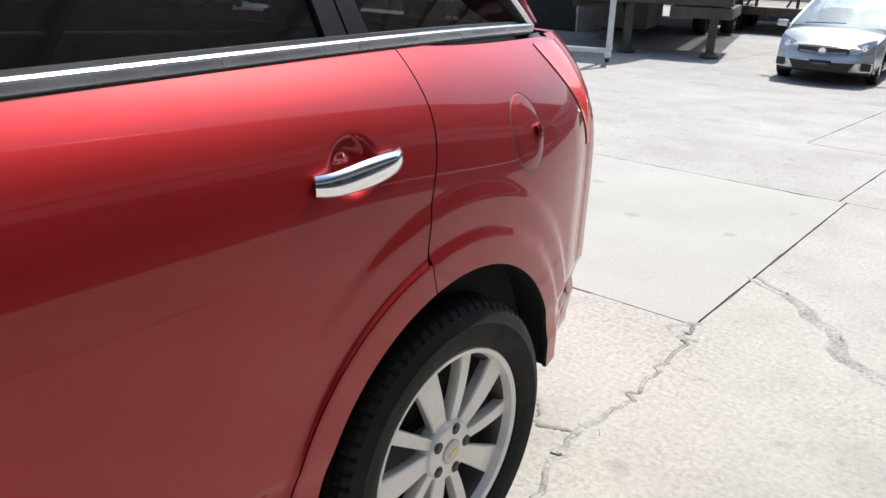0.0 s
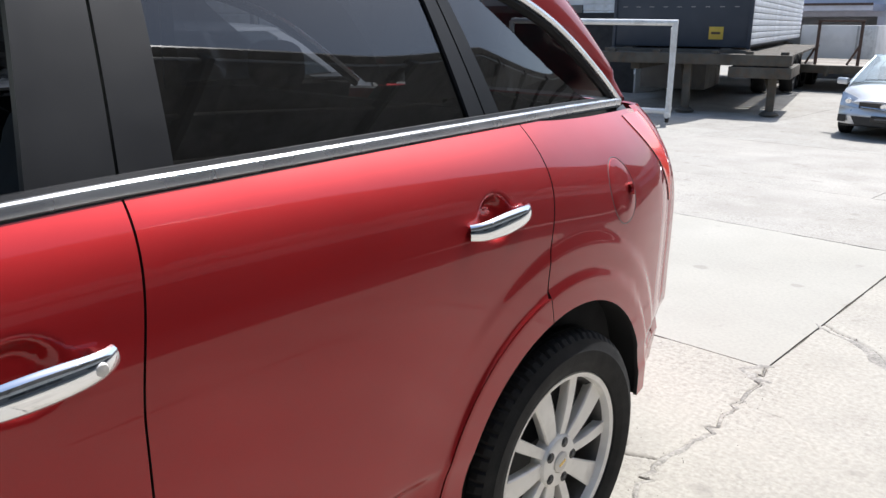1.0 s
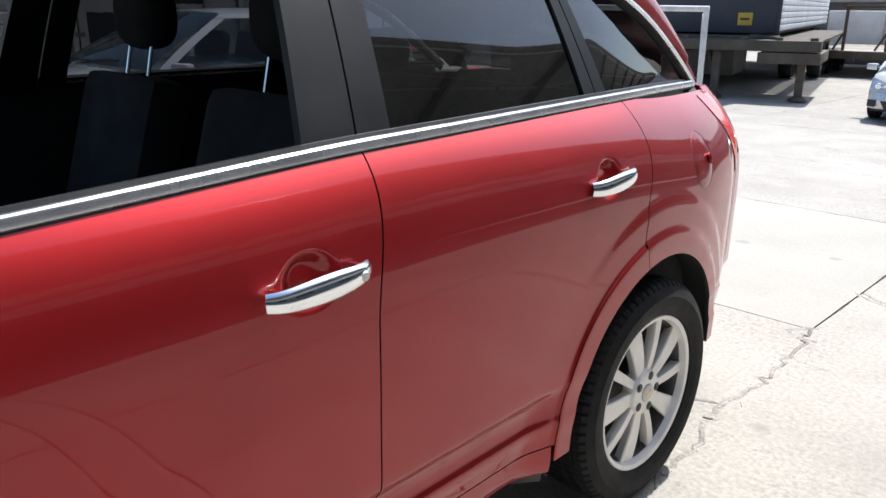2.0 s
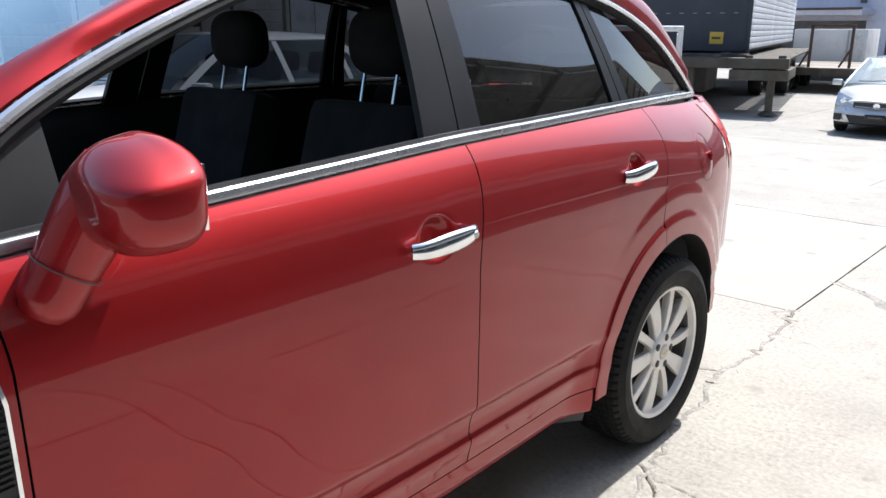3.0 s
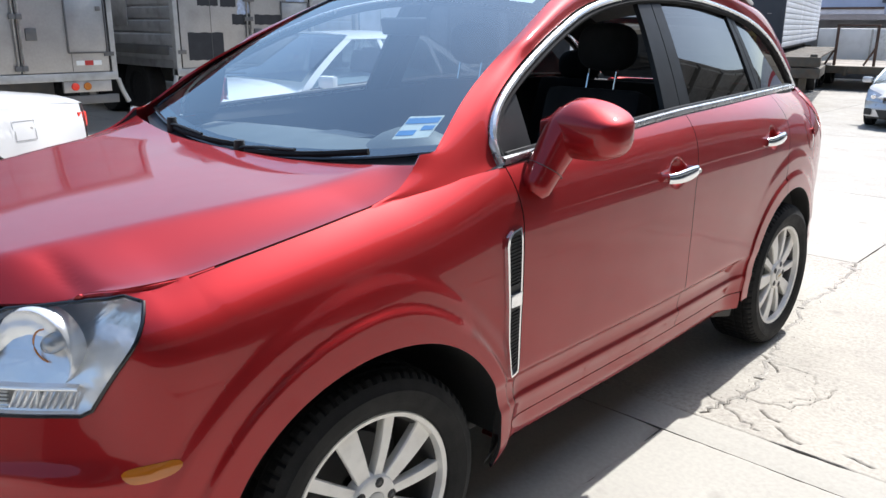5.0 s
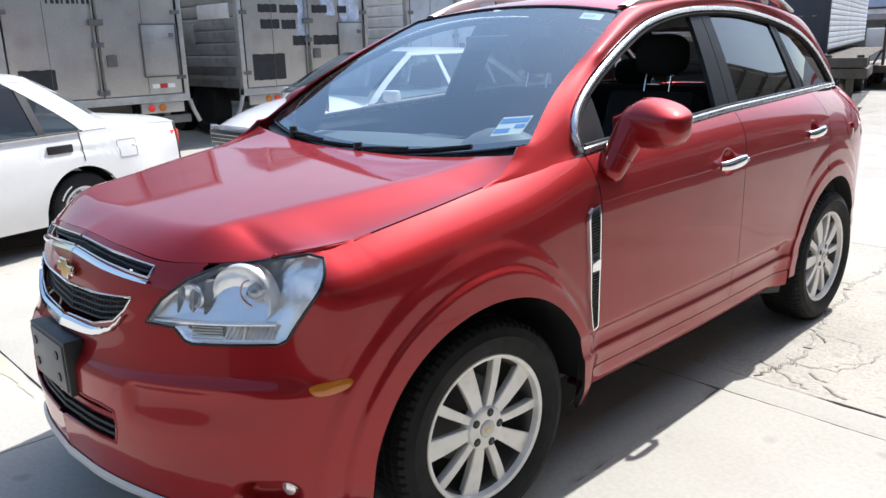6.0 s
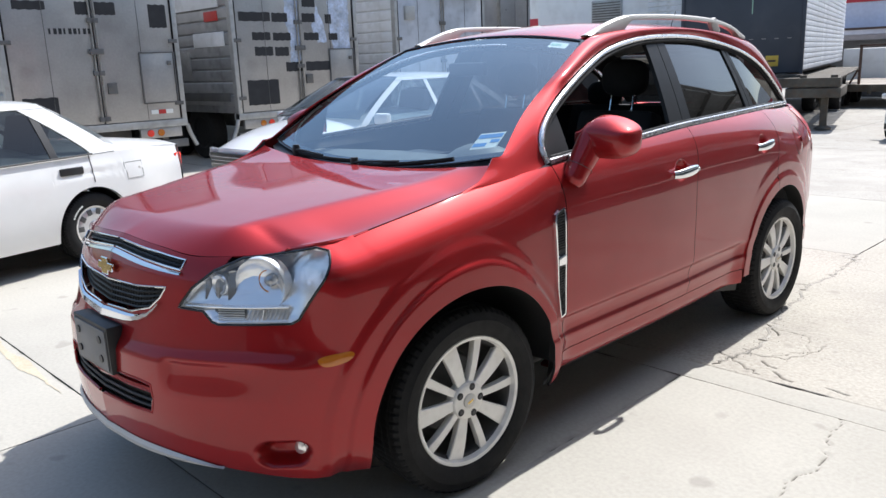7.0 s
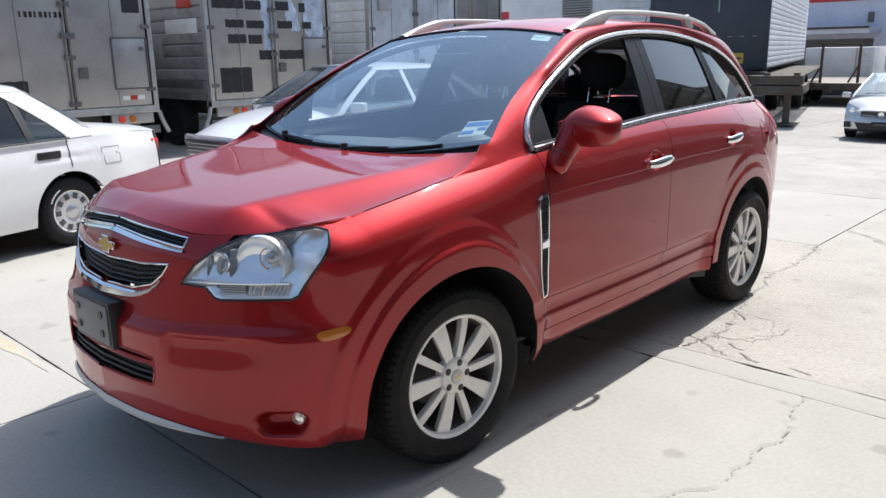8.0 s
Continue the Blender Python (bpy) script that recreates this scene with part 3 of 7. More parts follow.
# headlights
lamp_c = (sum(p[0] for p in LAMP_LINE) / len(LAMP_LINE), sum(p[1] for p in LAMP_LINE) / len(LAMP_LINE))
for side, _ in BOTH:
    hl = part("headlight", on_side(nose_tube(LAMP_LINE, 0.0045, 0.002), side), GLOSS_BLACK, car, "headlight under clear glass with a black seal")
    bowl = []
    for k, (f, dep) in enumerate(((1.0, 0.0), (0.985, -0.018), (0.95, -0.045), (0.8, -0.065), (0.5, -0.07), (0.0, -0.07))):
        bowl.append([nose(lerp(lamp_c[0], s, f), lerp(lamp_c[1], z, f), dep * (0.25 + 0.75 * sm(0.82, 0.98, lerp(lamp_c[1], z, f)))) for s, z in LAMP_LINE])
    part("lamp_housing", on_side(facing(sheet(bowl, closed_u=True), (0, -3, 0.9)), side), REFLECTOR, hl, "silvered lamp housing")
    lens = []
    for f in (1.0, 0.97, 0.85, 0.6, 0.3, 0.0):
        lens.append([nose(lerp(lamp_c[0], s, f), lerp(lamp_c[1], z, f), 0.004 + 0.008 * (1 - f ** 3)) for s, z in LAMP_LINE])
    part("lamp_glass", on_side(facing(sheet(lens, closed_u=True), (0, 0.5, 0.8)), side), CLEAR, hl, "clear lamp glass").visible_shadow = False
    # large round reflector, bulb hood, inner chamber, turn lamp and ribbed lower strip
    def aim(x, z, deep, out):
        c = nose(nose_s(x), z, deep)
        a = nose(nose_s(x), z, 0.1) - c
        a = Vector((a.x * out, a.y, 0.0)).normalized()
        return Matrix.Translation(c) @ a.to_track_quat("X", "Z").to_matrix().to_4x4()
    turn = aim(0.715, 0.916, -0.052, 0.6)
    part("reflector_bowl", on_side(moved(lathe([(0.020, -0.012), (0.045, -0.008), (0.070, 0.004), (0.086, 0.020), (0.090, 0.026), (0.094, 0.020), (0.092, -0.02)], 48), turn), side), REFLECTOR, hl, "round silver reflector", 60)
    part("bulb_hood", on_side(solid(moved(lathe([(0.0, 0.026), (0.014, 0.024), (0.021, 0.012), (0.022, -0.03), (0.0, -0.03)], 28), turn @ pose(0, 0.030, 0.014))), side), LAMP_GREY, hl, "grey bulb hood", 60)
    part("bulb_arc", on_side(moved(tube([(0.018, 0.036 * math.cos(a) + 0.030, 0.036 * math.sin(a) + 0.014) for a in [lerp(-1.4, 1.4, q / 10) + math.pi for q in range(11)]], 0.0022, 6), turn), side), AMBER, hl, "thin amber arc round the bulb")
    ribs = [tube([nose(nose_s(x), 0.812, -0.010), nose(nose_s(x + 0.010), 0.846, -0.010)], 0.0034, 6) for x in [0.675 + 0.0105 * k for k in range(11)]]
    part("ribbed_strip", on_side(join(*ribs), side), REFLECTOR, hl, "ribbed clear strip")
    lines = [tube([nose(nose_s(x), 0.811 + 0.0075 * k, -0.012) for x in (0.585, 0.61, 0.64, 0.668)], 0.0022, 6) for k in range(5)]
    part("fluted_strip", on_side(join(*lines), side), SATIN, hl, "fluted grey strip")
    shelf = sheet([[nose(nose_s(x), z, d) for x in [lerp(0.48, 0.79, q / 20) for q in range(21)]] for z, d in ((0.849, -0.004), (0.852, -0.003), (0.855, -0.004), (0.856, -0.04))])
    part("lamp_shelf", on_side(facing(shelf, (0, 0, 0.5)), side), REFLECTOR, hl)
    under = [[nose(nose_s(lerp(0.572, 0.672, q / 8)), z, -0.0155) for q in range(9)] for z in (0.806, 0.826, 0.847)]
    part("dark_chamber", on_side(facing(sheet(under), (0, -3, 0.9)), side), RIM_DARK, hl, "dark grey lower chamber")
    cham = [[nose(nose_s(lerp(0.505, 0.63, q / 8)) , lerp(0.87, 0.955, w / 6) - 0.02 * (1 - q / 8) * w / 6, -0.036 - 0.012 * math.sin(q * 2.4)) for q in range(9)] for w in range(7)]
    part("dark_chamber", on_side(facing(sheet(cham), (0, -3, 0.9)), side), LAMP_GREY, hl, "grey lamp chamber")
    mini = aim(0.590, 0.918, -0.030, 0.4)
    part("high_beam_bowl", on_side(moved(lathe([(0.006, -0.008), (0.022, -0.002), (0.032, 0.010), (0.035, 0.004)], 28), mini), side), REFLECTOR, hl, "small inner reflector", 60)
    # side marker and fog lamp
    mk = [(0.815, 0.686), (0.84, 0.698), (0.905, 0.704), (0.915, 0.690), (0.89, 0.670), (0.835, 0.664)]
    mk = outline2(mk, 28)
    mc = (0.865, 0.684)
    part("side_marker", on_side(facing(sheet([[nose(lerp(mc[0], s, f), lerp(mc[1], z, f), 0.001 + 0.005 * (1 - f * f)) for s, z in mk] for f in (1.0, 0.8, 0.4, 0.0)], closed_u=True), (0, 0.5, 0.7)), side), AMBER, car, "amber side marker lamp")
    fc = nose(0.742, 0.365, -0.055)
    fturn = Matrix.Translation(fc) @ Vector((0.35, -1, 0)).normalized().to_track_quat("X", "Z").to_matrix().to_4x4()
    part("fog_lamp", on_side(solid(moved(lathe([(0.0, 0.010), (0.014, 0.008), (0.024, 0.003), (0.028, -0.008), (0.028, -0.03), (0.0, -0.03)], 28), fturn)), side), REFLECTOR, car, "small round fog lamp")

# bonnet: its side edge follows the nose corner, the fender top and the foot of the pillar
S0 = nose_s(0.80)
EDGE = spline([nose(lerp(S0, 1.0, k / 4), nose_top(lerp(S0, 1.0, k / 4))) for k in range(5)] + [Vector((cv(XTOP_KEYS, y), y, cv(ZTOP_KEYS, y) - 0.002)) for y in (-0.3, -0.2, -0.1, 0.0, 0.06)] + [Vector((0.8290, 0.140, 1.151)), Vector((0.817, 0.205, 1.175)), Vector((0.802, 0.258, 1.203))], 80)
EDGE_X = [(p.y, p.x) for p in EDGE]
EDGE_Z = [(p.y, p.z) for p in EDGE]
CREST = [(-0.98, 1.015), (-0.90, 1.045), (-0.8, 1.068), (-0.5, 1.105), (0.0, 1.150), (0.25, 1.170), (0.4, 1.185)]


def hood_z(x, y):
    """Crowned top with a soft shoulder line, then a fall to the fender gap."""
    ax = abs(x)
    gx, gz_ = cv(EDGE_X, y), cv(EDGE_Z, y)
    shoulder = 0.46 + 0.20 * sm(-0.85, 0.20, y)
    swell_ = (0.004 + 0.003 * sm(-0.6, -0.1, y)) * sm(-0.92, -0.55, y) * (1 - 0.45 * sm(-0.10, 0.20, y))
    z = cv(CREST, y) + swell_ * min(1.0, ax / shoulder) ** 2.6 + 0.030 * sm(-0.02, 0.26, y) * (ax / 0.8) ** 2.5 - 0.012 * (1 - sm(-0.5, 0.0, y)) * (ax / 0.8) ** 2
    if ax > shoulder:
        k = min(1.0, (ax - shoulder) / max(0.02, gx - shoulder))
        z = lerp(z, gz_, sm(0.0, 1.0, k ** 0.72))
    return z


hood_rows = []
for i in range(81):
    u = i / 80
    g = EDGE[min(79, i)]
    row = []
    for j in range(81):
        a = math.sin((j / 80 * 2 - 1) * math.pi / 2) * 0.35 + (j / 80 * 2 - 1) * 0.65
        s = S0 * abs(a) ** 0.93
        lead = nose(s, nose_top(s))
        xl = math.copysign(lead.x, a) if a else 0.0
        k = abs(a) ** 5
        x = lerp(lerp(xl, a * 0.802, u), math.copysign(g.x - 0.002, a), k)
        y = lerp(lerp(lead.y + 0.001, 0.185 + 0.073 * abs(a) ** 2.5, u), g.y, k)
        z = hood_z(x, y)
        z = lerp(lead.z + 0.001, z, 1 - (1 - min(1.0, u / 0.13)) ** 2)
        row.append((x, y, lerp(z, g.z, max(0.0, abs(a) - 0.9) * 10)))
    hood_rows.append(row)
FOOT_X = [(0.060, 0.8325), (0.140, 0.8310), (0.205, 0.8185), (0.262, 0.805)]
FOOT_Z = [(0.060, 1.1305), (0.140, 1.1530), (0.205, 1.1895), (0.262, 1.240)]
for sd in (1, -1):
    # black trim between the bonnet's rear corner and the pillar foot, and the lip under its front edge
    wedge = [[(sd * lerp(cv(EDGE_X, y) - 0.004, cv(FOOT_X, y) - 0.004, q), lerp(y, y + 0.004, q), lerp(cv(EDGE_Z, y) - 0.004, cv(FOOT_Z, y) - 0.003, q)) for q in (0.0, 0.5, 1.0)] for y in [lerp(0.09, 0.258, k / 12) for k in range(13)]]
    part("cowl_corner", facing(sheet(wedge), MID), BLACK, car, "black trim at the bonnet corner", 60)
    part("bonnet_lip", tube([Vector((sd * (p.x - 0.003), p.y, p.z - 0.0085)) for p in EDGE if -0.62 < p.y < -0.36], 0.0075, 8), PAINT, car)
part("bonnet", facing(sheet(hood_rows), MID), PAINT, car, "", 50, 0.012)
for sd in (1, -1):
    part("bonnet_gap", tube([Vector((sd * (p.x + 0.001), p.y, p.z - 0.0042)) for p in EDGE if p.y > -0.40], 0.0014, 5), BLACK, car, "thin dark gap beside the bonnet")

# cowl, windscreen and wipers
def ws(u, v, lift=0.0):
    """Windscreen: u from right (-1) to left (1), v from the base to the top."""
    base = Vector((u * 0.80, 0.215 + 0.125 * abs(u) ** 2.4, 1.155 + 0.072 * u * u))
    top = Vector((u * 0.605, 1.165 - 0.055 * u * u, 1.706 - 0.046 * u * u))
    p = base.lerp(top, v)
    p.z += 0.035 * math.sin(math.pi * v) * (1 - 0.2 * u * u)
    p.x += math.copysign(0.02 * math.sin(math.pi * v), u) * abs(u)
    return p + Vector((0, -0.46, 0.88)) * lift
grid_ws = [[ws(j / 20 - 1, i / 20) for j in range(41)] for i in range(21)]
part("windscreen", facing(sheet(grid_ws), MID), WIND_GLASS, car, "clear windscreen with a faint green tint")
band = [ws(-1 + 2 * j / 30, 0.0, 0.002) for j in range(31)] + [ws(1, i / 30, 0.002) for i in range(1, 31)] + [ws(1 - 2 * j / 30, 1.0, 0.002) for j in range(1, 31)] + [ws(-1, 1 - i / 30, 0.002) for i in range(1, 30)]
part("windscreen_seal", tube(band, 0.009, 6, True, 0.6), GLOSS_BLACK, car)
cowl = [[(u * 0.79, 0.15 + 0.15 * abs(u) ** 2.5, 1.125 + 0.07 * u * u) for u in [j / 20 - 1 for j in range(41)]], [tuple(ws(j / 20 - 1, 0.03, -0.015)) for j in range(41)]]
part("cowl", facing(sheet(cowl), MID), BLACK, car, "black plastic cowl below the windscreen", thick=0.02)
for piv, tip in ((-0.62, 0.02), (0.02, 0.72)):
    arm = [ws(piv, -0.01, 0.018), ws(lerp(piv, tip, 0.1), 0.004, 0.022), ws(lerp(piv, tip, 0.5), 0.010, 0.022)]
    wip = part("wiper", tube(spline(arm, 16), 0.0055, 8), BLACK, car, "black windscreen wiper")
    part("wiper_blade", tube([ws(lerp(piv + 0.05, tip, k / 12), -0.004 + 0.018 * (k / 12), 0.012) for k in range(13)], 0.007, 6, flat=1.5), RUBBER, wip)
    part("wiper_pivot", solid(moved(lathe([(0, 0.03), (0.016, 0.028), (0.02, 0.0), (0.02, -0.03), (0, -0.03)], 20, "z"), Matrix.Translation(ws(piv, 0.0, 0.012)))), BLACK, wip)


def decal(name, u0, v0, u1, v1, mat, label, lift=-0.004, parent=car):
    rows = [[ws(lerp(u0, u1, j / 8), lerp(v0, v1, i / 6), lift) for j in range(9)] for i in range(7)]
    return part(name, facing(sheet(rows), MID), mat, parent, label, thick=0.001)


decal("screen_frit", -0.985, 0.002, 0.985, 0.045, GLOSS_BLACK, "black band along the foot of the windscreen")
st = decal("permit_sticker", 0.75, 0.085, 0.90, 0.185, PAPER, "pale windscreen permit sticker")
decal("sticker_stripe", 0.755, 0.150, 0.895, 0.175, BLUE_INK, "blue printed band", -0.0025, st)
decal("sticker_stripe", 0.755, 0.098, 0.83, 0.120, BLUE_INK, "blue printed band", -0.0025, st)
decal("sticker_stripe", 0.845, 0.118, 0.895, 0.138, BLUE_INK, "blue printed band", -0.0025, st)
st = decal("toll_tag", 0.70, 0.905, 0.88, 0.965, PAPER, "small pale tag at the top of the windscreen")
decal("tag_stripe", 0.72, 0.925, 0.82, 0.945, GREEN_INK, "green printed band", -0.0025, st)

# greenhouse: side windows, chrome line, pillars
DLO = spline([(0.505, 1.190, 0), (0.500, 1.25, 0), (0.555, 1.325, 0), (0.70, 1.415, 0), (0.96, 1.528, 0), (1.22, 1.612, 0), (1.55, 1.660, 0), (1.95, 1.668, 0), (2.3, 1.645, 0), (2.65, 1.585, 0), (2.95, 1.485, 0), (3.20, 1.335, 0), (3.335, 1.24, 0)], 120)


def glass_x(y, z):
    zt = cv(ZTOP_KEYS, y)
    d = z - zt
    return cv(XTOP_KEYS, y) - 0.012 - d * lerp(0.40, 0.30, sm(2.2, 3.3, y)) - 0.22 * d * d


def dlo(i, out=0.0, push=0.0):
    p, q = DLO[max(0, i - 1)], DLO[min(119, i + 1)]
    t = (q - p).normalized()
    y, z = DLO[i].x - t.y * out, DLO[i].y + t.x * out
    return Vector((glass_x(y, z) + push, y, z))


ROOF_EDGE = spline([(0.812, 0.30, 1.232), (0.745, 0.52, 1.385), (0.675, 0.84, 1.545), (0.612, 1.13, 1.668), (0.585, 1.4, 1.708), (0.58, 1.9, 1.722), (0.565, 2.4, 1.706), (0.54, 2.8, 1.668), (0.52, 3.08, 1.61), (0.55, 3.3, 1.42), (0.585, 3.44, 1.24)], 120)


def dlo_top(y):
    """Height of the window line at y."""
    k = min(range(120), key=lambda i: abs(DLO[i].x - y))
    return DLO[k].y


def pane(y0f, y1f, n=20, inset=0.012, z_lo=0.0):
    rows = []
    for i in range(n + 1):
        row = []
        for j in range(n + 1):
            v = i / n
            ya, yb = y0f(0), y1f(0)
            y = lerp(y0f(v), y1f(v), j / n)
            z0, z1 = cv(ZTOP_KEYS, y) + z_lo, dlo_top(y) - 0.012
            z = lerp(z0, max(z0 + 0.003, z1), v)
            row.append((glass_x(y, z) - inset, y, z))
        rows.append(row)
    return sheet(rows)


for side, _ in BOTH:
    # roof rail and pillars in body colour, between the windows and the roof
    rows = []
    for i in range(120):
        a, b = dlo(i, 0.022, 0.006), ROOF_EDGE[i]
        row = []
        for k in range(13):
            u = k / 12
            p = a.lerp(b, u)
            n = Vector((0.75, -0.3 * (1 - sm(0.8, 1.3, a.y)) + 0.3 * sm(2.8, 3.3, a.y), 0.6)).normalized()
            row.append(p + n * 0.022 * math.sin(math.pi * u) * (1 if 4 < i < 116 else 0.5))
        rows.append(row)
    pillar_rows = rows
    lining = sheet([[p - Vector((0.030, 0, 0.020)) for p in row] for row in rows[62:]])
    part("pillar_lining", on_side(lining, side), SEAT, car, "dark pillar lining")
    # corner of the body between bonnet, fender and pillar
    foot = []
    for j in range(25):
        u = j / 24
        ya = lerp(0.055, 0.505, u)
        zt = cv(ZTOP_KEYS, ya)
        low = lambda y, d: Vector((side_x(y, cv(ZTOP_KEYS, y) - d) - 0.0005, y, cv(ZTOP_KEYS, y) - d))
        pa = low(ya, 0.009)
        yb = lerp(0.060, 0.262, u)
        pb = Vector((cv(FOOT_X, yb), yb, cv(FOOT_Z, yb)))
        if u > 0.97:
            pb = ROOF_EDGE[0].copy()
        lean = (low(ya, 0.004) - low(ya, 0.014)).normalized()
        along = (low(ya + 0.02, 0.009) - low(ya - 0.02, 0.009)).normalized()
        span = (pb - pa).length
        t0, t1 = lean * span * 0.85 + along * along.dot(pb - pa), (pb - pa) * 0.75 + Vector((-0.25, 0.0, -0.10)) * span
        row = []
        for k in range(13):
            q = k / 12
            row.append(pa * (2 * q ** 3 - 3 * q * q + 1) + t0 * (q ** 3 - 2 * q * q + q) + pb * (3 * q * q - 2 * q ** 3) + t1 * (q ** 3 - q * q))
        # the last rows glide into the foot of the pillar
        head, lean_out = dlo(0, 0.022, 0.006), Vector((0.75, -0.3, 0.6)).normalized()
        w = sm(0.35, 1.0, u)
        row = [p.lerp(pa.lerp(head, w).lerp(pb, k / 12) + lean_out * 0.011 * math.sin(math.pi * k / 12), w) for k, p in enumerate(row)]
        foot.append(row)
    whole = [[Vector(p) for p in row] for row in foot[:-1] + pillar_rows]
    for _ in range(90):
        fresh = [list(row) for row in whole]
        for i in range(5, 24 + 18):
            for k in range(1, 12):
                near = (whole[i - 1][k] + whole[i + 1][k] + whole[i][k - 1] + whole[i][k + 1]) / 4
                fresh[i][k] = whole[i][k].lerp(near, 0.6)
        whole = fresh
    skin("roof_pillar", sheet(whole), side, thick=0.008, sharp=60)
    # bright window line
    ring = [dlo(i, 0.008, 0.010) for i in range(120)]
    skin("window_chrome", join(tube(ring, 0.012, 8, flat=0.9)), side, TRIM, 0.0, "bright window surround")
    belt = [Vector((glass_x(y, cv(ZTOP_KEYS, y) + 0.004) + 0.014, y, cv(ZTOP_KEYS, y) + 0.010)) for y in [lerp(0.505, 3.335, i / 90) for i in range(91)]]
    prof = ((-0.004, -0.011), (0.002, -0.011), (0.005, -0.008), (0.0055, 0.003), (0.004, 0.0085), (0.0005, 0.0115), (-0.006, 0.012))
    skin("belt_moulding", sheet([[p + Vector((dx, 0, dz)) for p in belt] for dx, dz in prof]), side, TRIM, 0.0, "bright flat belt moulding", sharp=25)
    skin("belt_gap_strip", tube([p + Vector((0.0, 0, -0.0135)) for p in belt], 0.0030, 6), side, BLACK, 0.0, "dark line under the belt moulding")
    seal = [dlo(i, -0.012, 0.0) for i in range(120)]
    skin("window_seal", tube(seal, 0.012, 6), side, SEAT, 0.0)
    rseal = [Vector((glass_x(y, cv(ZTOP_KEYS, y) + 0.02) - 0.003, y, cv(ZTOP_KEYS, y) + 0.019)) for y in [lerp(0.54, 3.28, i / 60) for i in range(61)]]
    skin("belt_seal", tube(rseal, 0.009, 6), side, BLACK, 0.0)
    # pillars behind and between the panes
    def post(y_low, y_high, w_low, w_high, name, push=-0.004):
        rows = []
        for i in range(21):
            v = i / 20
            row = []
            for j in range(7):
                yc, w = lerp(y_low, y_high, v), lerp(w_low, w_high, v)
                y = yc + (j / 6 - 0.5) * w
                z = lerp(cv(ZTOP_KEYS, y), dlo_top(y) - 0.006, v)
                row.append((glass_x(y, z) + push, y, z))
            rows.append(row)
        return skin(name, sheet(rows), side, PILLAR, 0.02)
    post(1.562, 1.632, 0.128, 0.105, "door_post")
    post(1.675, 1.730, 0.088, 0.080, "door_post")
    post(2.508, 2.448, 0.060, 0.036, "quarter_post")
    post(2.574, 2.490, 0.060, 0.036, "quarter_post")
    # mirror sail
    sail = sheet([[(glass_x(y, z) - 0.004, y, z) for y, z in [(lerp(0.515, 0.665, u), lerp(cv(ZTOP_KEYS, 0.55), dlo_top(lerp(0.515, 0.665, u)) - 0.006, v)) for u in [k / 8 for k in range(9)]]] for v in [m / 8 for m in range(9)]])
    skin("mirror_sail", sail, side, BLACK, 0.01, "black plastic corner by the mirror")
    g = skin("rear_door_glass", pane(lambda v: lerp(1.70, 1.75, v), lambda v: lerp(2.50, 2.445, v)), side, TINT, 0.0, "dark tinted rear door window")
    g.visible_shadow = True
    skin("quarter_glass", pane(lambda v: lerp(2.58, 2.485, v), lambda v: lerp(3.32, 2.60, v ** 0.8)), side, TINT, 0.0, "dark tinted quarter window")
    # roof rail
    line = spline([(0.575, 1.17, 1.690), (0.577, 1.29, 1.732), (0.578, 1.42, 1.768), (0.578, 1.58, 1.786), (0.575, 2.0, 1.790), (0.565, 2.38, 1.776), (0.555, 2.60, 1.750), (0.548, 2.74, 1.716), (0.545, 2.84, 1.680)], 72)
    rail = []
    for k, p in enumerate(line):
        edge = min(ROOF_EDGE[30:110], key=lambda q: abs(q.y - p.y))
        foot = max(1 - sm(1.44, 1.54, p.y), sm(2.70, 2.78, p.y))
        low = min(p.z - 0.006, lerp(p.z - 0.026, edge.z - 0.004, foot))
        w = 0.019 + 0.006 * (1 - sm(1.2, 1.55, p.y))
        rail.append([(p.x + dx * w, p.y, lerp(low, p.z, dz)) for dx, dz in ((-1, 0), (1, 0), (1.0, 0.55), (0.75, 0.88), (0.3, 1.0), (-0.3, 1.0), (-0.75, 0.88), (-1.0, 0.55))])
    rr = part("roof_rail", on_side(solid(sheet(rail, closed_u=True)), side), SATIN, car, "satin silver roof rail")
    part("rail_foot", on_side(beam((0.570, 2.46, 1.690), (0.566, 2.40, 1.765), 0.028, 0.060, 0.008), side), SATIN, rr)

# roof
roof = []
for i in range(41):
    k = int(lerp(36, 101, i / 40))
    e = ROOF_EDGE[k]
    w = ws(1, 1)
    roof.append([(a * e.x, (e.y + (0.055 * (1 - a * a) * (1 - sm(36, 55, k)))) , e.z + 0.052 * (1 - abs(a) ** 2.2)) for a in [j / 16 - 1 for j in range(33)]])
for i in range(9):
    k = (1 - i / 9) ** 1.5
    roof[i] = [tuple(Vector(p).lerp(ws(j / 16 - 1, 1.0) + Vector((0, 0.012, 0.007)), k) if abs(j / 16 - 1) < 0.97 else p) for j, p in enumerate(roof[i])]
part("roof", facing(sheet(roof), MID), PAINT, car, "", 40, 0.012)
